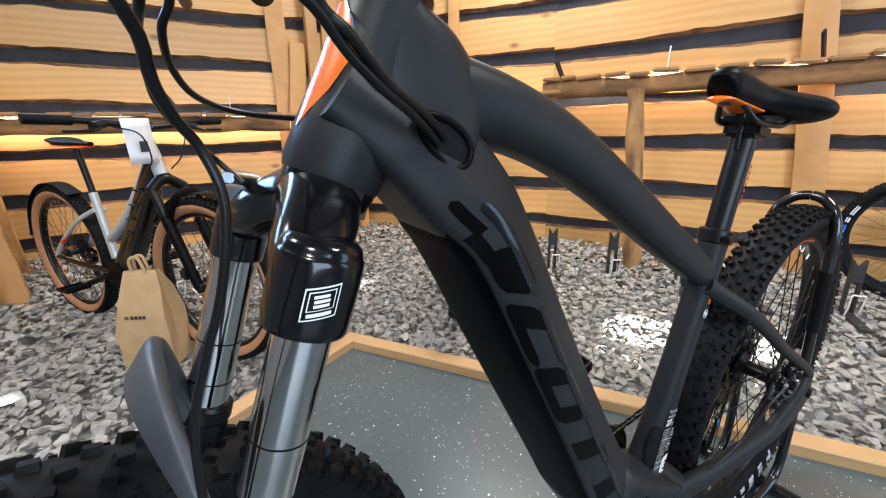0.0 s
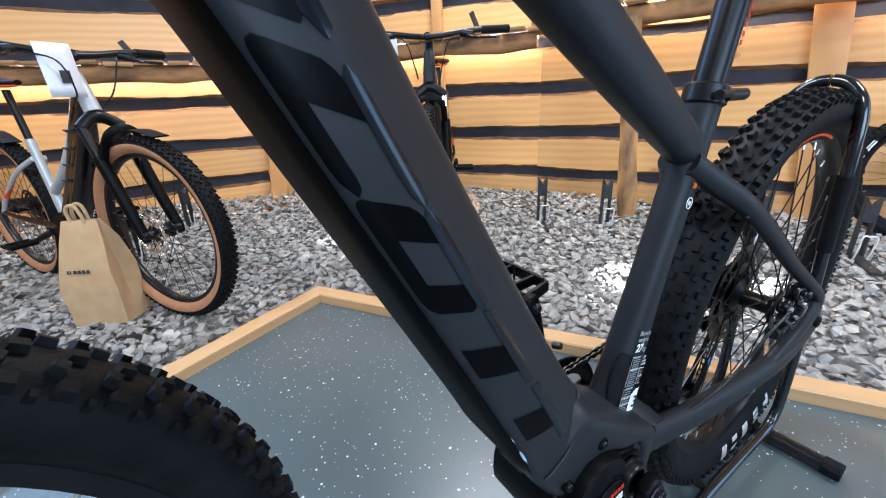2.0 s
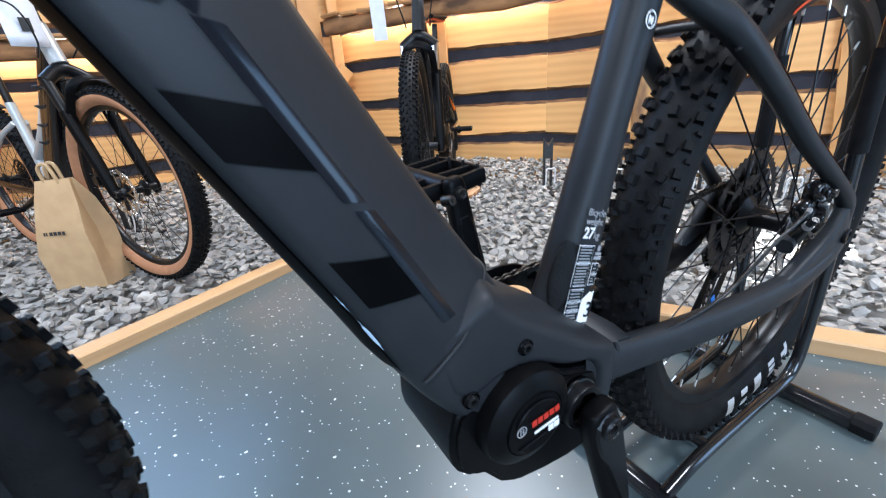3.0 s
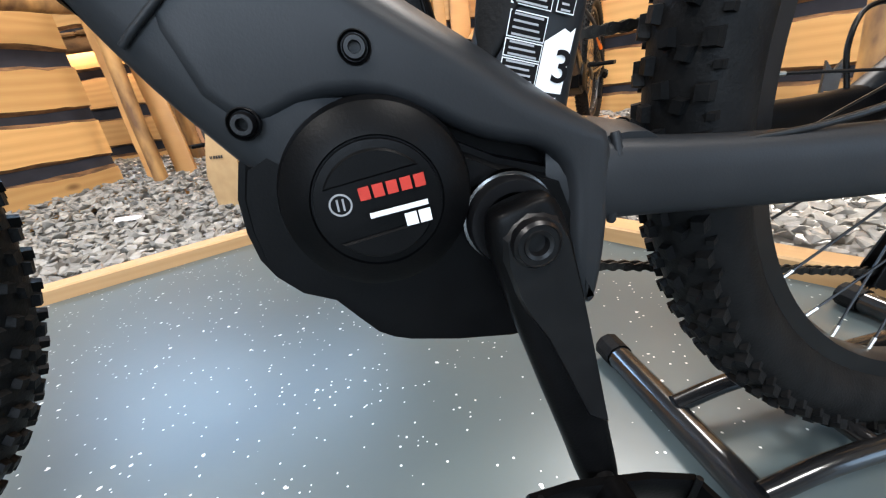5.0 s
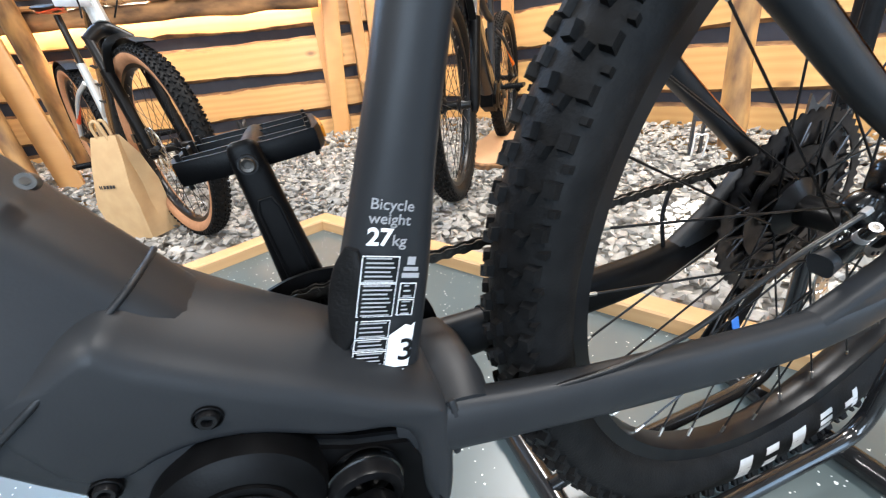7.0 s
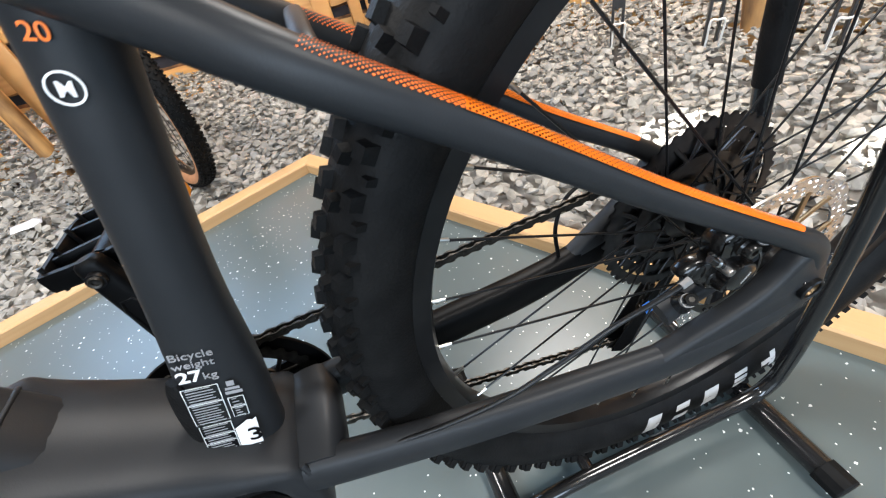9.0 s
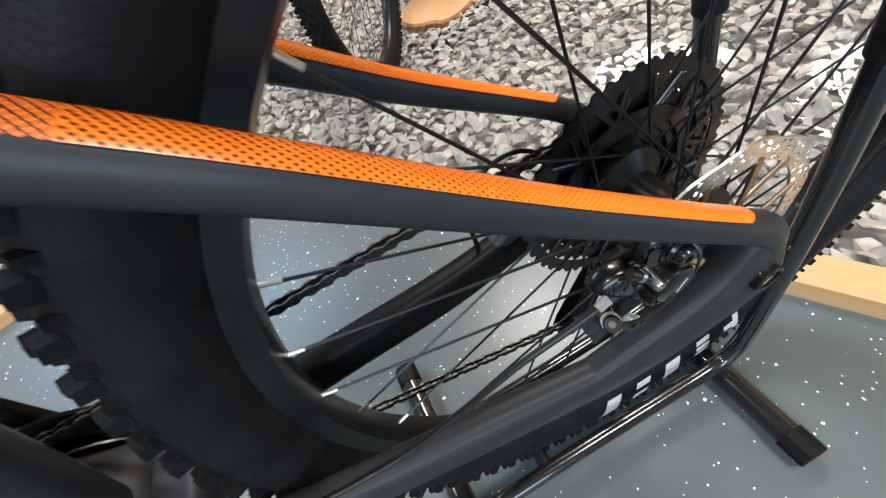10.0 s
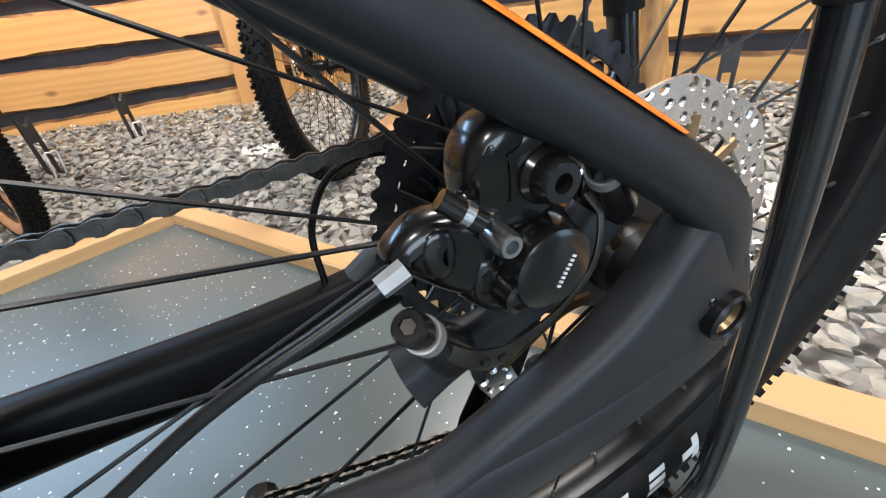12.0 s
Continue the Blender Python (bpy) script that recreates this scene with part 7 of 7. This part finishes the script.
# the second slip only marks a small white patch by the black bike
for x, y, a, w, h in ((-1.08, 1.53, 25, 0.1, 0.07), (0.70, 1.51, 40, 0.06, 0.05)):
    bm = bmesh.new()
    g = [[bm.verts.new((w * (i / 4 - 0.5), h * (j / 3 - 0.5), 0.006 * noise.noise(V(i * 0.6, j * 0.7, x)))) for j in range(4)] for i in range(5)]
    for p, q in zip(g, g[1:]):
        for j in range(3):
            bm.faces.new((p[j], p[j + 1], q[j + 1], q[j]))
    o = link_mesh("paper_slip", bm, PAPER, at=pose(x, y, 0.026, 4, 6, a))
    so = o.modifiers.new("thick", "SOLIDIFY")
    so.thickness = 0.0006
    tagged(o, "white paper slip lying on gravel", "paper")
# ---- the other bicycles ----
TAN = mat("tan_sidewall", (0.42, 0.2, 0.1), (0.36, 0.17, 0.08), 50, 0.6)
SILVER = mat("silver_grey_paint", (0.5, 0.52, 0.52), (0.45, 0.47, 0.47), 40, 0.3, 0.38, metal=0.3)
REDSTAY = mat("red_stay_print", (0.75, 0.07, 0.02), (0.7, 0.06, 0.015), 50, 0.3)


def other_bike(label, at, paint, dark, wall_mat, accent, steer=0.0, fender=False, motor=True, chrome=False, low=False):
    """A hardtail e-bike, rear axle over the origin, heading +x, wheels 0.72 m, base 1.14 m."""
    o = thing("parked_bicycle", label, "bicycle", "parked bicycles", at)
    rz, fx = 0.362, 1.14
    wheel(o, Matrix.Translation((0, 0, rz)), wall_mat)
    S = Matrix.Translation((fx, 0, rz)) @ pose(0, 0, 0, 0, 0, steer)
    wheel(o, S, wall_mat)
    bb = V(0.44, 0, 0.31)
    hb_, ht_ = V(0.935, 0, 0.80), V(0.885, 0, 0.93)
    part("down_tube", sweep(bmesh.new(), [(0.90, 0, 0.85, 0.03, 0.035), (0.80, 0, 0.72, 0.036, 0.042), (0.62, 0, 0.50, 0.038, 0.045), (0.47, 0, 0.33, 0.04, 0.05)], 5, n=18, power=3), dark, o)
    bm = bmesh.new()
    sweep(bm, [(0.86, 0, 0.76, 0.031, 0.02), (0.80, 0, 0.68, 0.038, 0.036), (0.64, 0, 0.475, 0.04, 0.038), (0.53, 0, 0.34, 0.038, 0.024)], 5, n=18, power=3)
    part("battery", bm, dark, o, "black battery in the down tube")
    part("top_tube", sweep(bmesh.new(), [(0.90, 0, 0.89, 0.022, 0.025), (0.72, 0, 0.80, 0.02, 0.022), (0.5, 0, 0.70, 0.018, 0.02), (0.37, 0, 0.665, 0.016, 0.018)] if not low else [(0.895, 0, 0.885, 0.024, 0.03), (0.78, 0, 0.76, 0.022, 0.025), (0.6, 0, 0.60, 0.02, 0.023), (0.4, 0, 0.47, 0.017, 0.02)], 5, n=14), paint, o)
    bm = bmesh.new()
    rod(bm, hb_, ht_, 0.028, 0.025, n=22)
    part("head_tube", bm, paint, o)
    part("seat_tube", sweep(bmesh.new(), [(0.43, 0, 0.31, 0.022, 0.026), (0.39, 0, 0.5, 0.018, 0.019), (0.355, 0, 0.70, 0.018, 0.018)], 5, n=14), paint, o)
    bm = bmesh.new()
    rod(bm, (0.36, 0, 0.68), (0.315, 0, 0.90), 0.0145, n=14)
    part("seat_post", bm, SATIN, o)
    part("saddle", sweep(bmesh.new(), [(0.45, 0, 0.925, 0.012, 0.01), (0.36, 0, 0.925, 0.025, 0.016), (0.26, 0, 0.935, 0.06, 0.018), (0.20, 0, 0.945, 0.066, 0.014), (0.185, 0, 0.945, 0.05, 0.006)], 5, n=16), PLASTIC, o, "black saddle")
    part("saddle_base", sweep(bmesh.new(), [(0.44, 0, 0.914, 0.012, 0.004), (0.26, 0, 0.919, 0.055, 0.005), (0.19, 0, 0.932, 0.05, 0.005)], 5, n=12), REDSTAY, o, "red saddle underside")
    for s in (-1, 1):
        part("seat_stay", sweep(bmesh.new(), [(0.37, s * 0.02, 0.62, 0.009, 0.011), (0.25, s * 0.05, 0.56, 0.009, 0.011), (0.08, s * 0.065, 0.44, 0.009, 0.011), (0.0, s * 0.07, rz, 0.009, 0.014)], 5, n=12), paint, o)
        part("stay_print", sweep(bmesh.new(), [(0.19, s * 0.0545, 0.522, 0.0095, 0.0116), (0.08, s * 0.065, 0.44, 0.0095, 0.0116)], 4, n=12), accent, o, "red stretch of the stay")
        part("chain_stay", sweep(bmesh.new(), [(0.42, s * 0.035, 0.32, 0.011, 0.016), (0.2, s * 0.055, 0.335, 0.011, 0.015), (0.0, s * 0.07, rz, 0.009, 0.014)], 5, n=12), dark, o)
    if motor:
        bm = bmesh.new()
        prism(bm, [(0.36, 0.30), (0.38, 0.25), (0.46, 0.235), (0.54, 0.27), (0.55, 0.33), (0.5, 0.39), (0.4, 0.38)], -0.045, 0.045, 0.014, 3)
        part("motor", bm, PLASTIC, o, "black motor casing")
    for s, ca in ((-1, 200), (1, 20)):
        c = bb + V(0, s * 0.075, 0)
        e = c + V(0.165 * math.cos(radians(ca)), s * 0.012, 0.165 * math.sin(radians(ca)))
        bm = bmesh.new()
        loft(bm, [c, e], [(0.008, 0.016), (0.007, 0.013)], n=12, power=3)
        part("crank_arm", bm, SATIN, o)
        bm = bmesh.new()
        q = e + V(0, s * 0.06, 0)
        loft(bm, [q + V(x, y, 0) for x, y in ((-0.045, -0.045), (0.045, -0.045), (0.045, 0.045), (-0.045, 0.045))], [(0.009, 0.005)] * 4, side=(0, 0, 1), n=8, closed=True)
        rod(bm, e, e + V(0, s * 0.1, 0), 0.009, n=10)
        part("pedal", bm, PLASTIC, o)
    bm = bmesh.new()
    cog(bm, 0.075, 36, 0.055, 0.003, 0.55, 5)
    bmesh.ops.translate(bm, verts=bm.verts, vec=tuple(bb))
    part("chainring", bm, SATIN, o, smooth=20)
    bm = bmesh.new()
    for k, R in enumerate((0.085, 0.068, 0.052, 0.04)):
        cog(bm, R, int(R * 500), 0.036 + 0.006 * k, 0.002, 0.5, 6)
    bmesh.ops.translate(bm, verts=bm.verts, vec=(0, 0, rz))
    part("cassette", bm, SATIN, o, smooth=20)
    bm = bmesh.new()
    box(bm, (0.05, 0.03, 0.04), pose(-0.01, 0.08, rz - 0.06, 0, 30, 0), 0.008)
    box(bm, (0.03, 0.02, 0.13), pose(0.03, 0.06, rz - 0.13, 0, -30, 0), 0.006)
    part("rear_derailleur", bm, PLASTIC, o)
    # fork, turned with the bar
    T = Matrix.Translation(hb_) @ pose(0, 0, 0, 0, 0, steer) @ Matrix.Translation(-hb_)
    ax = V(fx, 0, rz)
    for s in (-1, 1):
        t0, t1 = T @ V(0.952, s * 0.065, 0.755), T @ V(1.01, s * 0.065, 0.62)
        bm = bmesh.new()
        rod(bm, t0, t1, 0.017, n=16)
        part("stanchion", bm, CHROME if chrome else SATIN, o, "fork stanchion")
        bm = bmesh.new()
        e = T @ V(fx - 0.02, s * 0.068, rz)
        loft(bm, [T @ V(1.0, s * 0.065, 0.645), T @ V(1.06, s * 0.066, 0.5), e, e + (e - T @ V(1.06, s * 0.066, 0.5)).normalized() * 0.03], [(0.022, 0.022), (0.021, 0.021), (0.02, 0.02), (0.012, 0.012)], n=16)
        part("fork_lower", bm, PLASTIC, o)
    bm = bmesh.new()
    sweep(bm, [(*(T @ V(0.955, -0.07, 0.745)), 0.02, 0.022), (*(T @ V(0.945, -0.03, 0.775)), 0.02, 0.022), (*(T @ V(0.94, 0, 0.785)), 0.025, 0.025), (*(T @ V(0.945, 0.03, 0.775)), 0.02, 0.022), (*(T @ V(0.955, 0.07, 0.745)), 0.02, 0.022)], 5, side=(1, 0, 0), n=14)
    part("fork_crown", bm, SATIN, o)
    bm = bmesh.new()
    sweep(bm, [(*(T @ V(1.02, -0.062, 0.64)), 0.006, 0.014), (*(T @ V(1.06, -0.05, 0.72)), 0.006, 0.014), (*(T @ V(1.07, 0, 0.745)), 0.006, 0.014), (*(T @ V(1.06, 0.05, 0.72)), 0.006, 0.014), (*(T @ V(1.02, 0.062, 0.64)), 0.006, 0.014)], 5, side=(1, 0, 0.4), n=10, power=4)
    part("fork_arch", bm, PLASTIC, o)
    rotor_o = rotor(o, 0.085, -0.045)
    rotor_o.matrix_basis = S
    bm = bmesh.new()
    box(bm, (0.05, 0.035, 0.05), T @ pose(fx - 0.07, -0.075, rz + 0.05), 0.01)
    part("brake_caliper", bm, SATIN, o)
    # stem, bar, grips, levers
    bm = bmesh.new()
    st_ = ht_ + V(-0.017, 0, 0.05)
    rod(bm, ht_, st_ + V(-0.004, 0, 0.012), 0.02, n=16)
    loft(bm, [st_, T @ (st_ + V(0.06, 0, 0.01))], [(0.018, 0.018), (0.02, 0.02)], n=14)
    part("stem", bm, SATIN, o)
    bc = st_ + V(0.06, 0, 0.012)
    bm = bmesh.new()
    tube(bm, [T @ (bc + V(*q)) for q in ((-0.06, -0.36, 0.025), (-0.03, -0.2, 0.02), (0, -0.05, 0), (0, 0.05, 0), (-0.03, 0.2, 0.02), (-0.06, 0.36, 0.025))], 0.0125, 6, n=12)
    part("handlebar", bm, SATIN, o)
    for s in (-1, 1):
        bm = bmesh.new()
        rod(bm, T @ (bc + V(-0.038, s * 0.24, 0.0215)), T @ (bc + V(-0.061, s * 0.365, 0.0252)), 0.017, n=14)
        part("grip", bm, RUBBER, o)
        bm = bmesh.new()
        tube(bm, [T @ (bc + V(*q)) for q in ((-0.02, s * 0.16, 0.01), (0.02, s * 0.2, -0.012), (0.02, s * 0.3, -0.016))], 0.006, 4, n=8)
        rod(bm, T @ (bc + V(-0.025, s * 0.15, 0.01)), T @ (bc + V(0.0, s * 0.2, 0.0)), 0.016, n=12)
        part("brake_lever", bm, SATIN, o)
        bm = bmesh.new()
        tube(bm, [T @ (bc + V(*q)) for q in ((0.0, s * 0.14, 0.0), (0.07, s * 0.09, -0.03), (0.06, s * 0.06, -0.12), (0.0, s * 0.05, -0.17))], 0.003, 6, n=6)
        part("cable", bm, HOSE, o)
    if fender:
        bm = bmesh.new()
        sweep(bm, [(0.372 * math.cos(radians(a)), 0, rz + 0.372 * math.sin(radians(a)), 0.034, 0.003) for a in (60, 85, 110, 140, 170)], 5, n=10, power=4)
        part("rear_mudguard", bm, PLASTIC, o, "black rear mudguard")
        bm = bmesh.new()
        sweep(bm, [(*(T @ V(fx + 0.374 * math.cos(radians(a)), 0, rz + 0.374 * math.sin(radians(a)))), 0.03, 0.003) for a in (70, 90, 115, 140)], 5, n=10, power=4)
        part("front_mudguard", bm, PLASTIC, o, "black front mudguard")
    return o, T, bc


def placed(rear, front, scale):
    d = V(front[0] - rear[0], front[1] - rear[1], 0)
    a = math.degrees(math.atan2(d.y, d.x))
    return Matrix.Translation((rear[0], rear[1], GRAVEL + 0.005)) @ pose(0, 0, 0, 0, 0, a) @ Matrix.Scale(scale, 4)


wb, T, bc = other_bike("silver-grey e-bike with tan tyre walls, parked on gravel", placed((-0.93, 2.31), (-0.42, 1.43), 0.90), SILVER, GLOSS, TAN, REDSTAY, steer=3, fender=True, low=True)
# its paper tag on the bar
bm = bmesh.new()
g = [[bm.verts.new((0.02 + 0.012 * j / 5, -0.12 + 0.105 * i / 3, 0.03 - 0.17 * j / 5 + 0.004 * noise.noise(V(i, j, 2)))) for j in range(6)] for i in range(4)]
for p, q in zip(g, g[1:]):
    for j in range(5):
        bm.faces.new((p[j], p[j + 1], q[j + 1], q[j]))
tag = part("price_tag", bm, PAPER, wb, "white paper price tag", at=T @ Matrix.Translation(bc))
so = tag.modifiers.new("thick", "SOLIDIFY")
so.thickness = 0.001
bm = bmesh.new()
box(bm, (0.002, 0.03, 0.04), pose(0.032, -0.06, -0.075))
part("tag_print", bm, INK, tag, "dark printed square", smooth=0)
for k in range(4):
    bm = bmesh.new()
    box(bm, (0.004, 0.05, 0.03), pose(0.66 + 0.05 * k, -0.0385, 0.535 + 0.066 * k, 0, -50, 90))
    part("frame_print", bm, INK, wb, "dark printed block", smooth=0)

cb, T, bc = other_bike("black e-bike with orange badge, facing the floor", placed((1.235, 2.09), (0.56, 1.22), 0.97), FRAME, GLOSS, None, ORANGE, steer=4, chrome=True)
bm = bmesh.new()
for z, dz in ((0.865, 0.03), (0.842, 0.02), (0.885, 0.02)):
    box(bm, (0.004, 0.03, dz), T @ pose(0.937 - (z - 0.8) * 0.38, 0, z, 0, -20, 0))
part("head_badge", bm, ORANGE, cb, "orange badge shapes", smooth=0)
bm = bmesh.new()
box(bm, (0.002, 0.06, 0.2), T @ Matrix.Translation(bc) @ pose(0.02, -0.16, -0.11, 0, 4, -10))
part("price_tag", bm, PAPER, cb, "white paper price tag", smooth=0)

rb, T, bc = other_bike("dark bicycle with blue tyre print, parked by the wall", placed((2.38, -0.02), (2.65, -0.98), 0.88), FRAME, GLOSS, None, REDSTAY)
BLUE = mat("blue_tyre_print", (0.03, 0.18, 0.7), (0.02, 0.14, 0.6), 50, 0.4)
for a0, a1, m_ in ((150, 160, WHITE), (163, 168, WHITE), (171, 185, BLUE), (188, 198, WHITE)):
    bm = bmesh.new()
    lo, hi = arc(0, 0.362, 0.309, a0, a1, 5), arc(0, 0.362, 0.327, a0, a1, 5)
    for s in (-1, 1):
        A = [bm.verts.new((x, s * 0.0288, z)) for x, z in lo]
        B = [bm.verts.new((x, s * 0.0331, z)) for x, z in hi]
        for i in range(5):
            bm.faces.new((A[i], A[i + 1], B[i + 1], B[i]))
    part("tyre_print", bm, m_, rb, smooth=0)
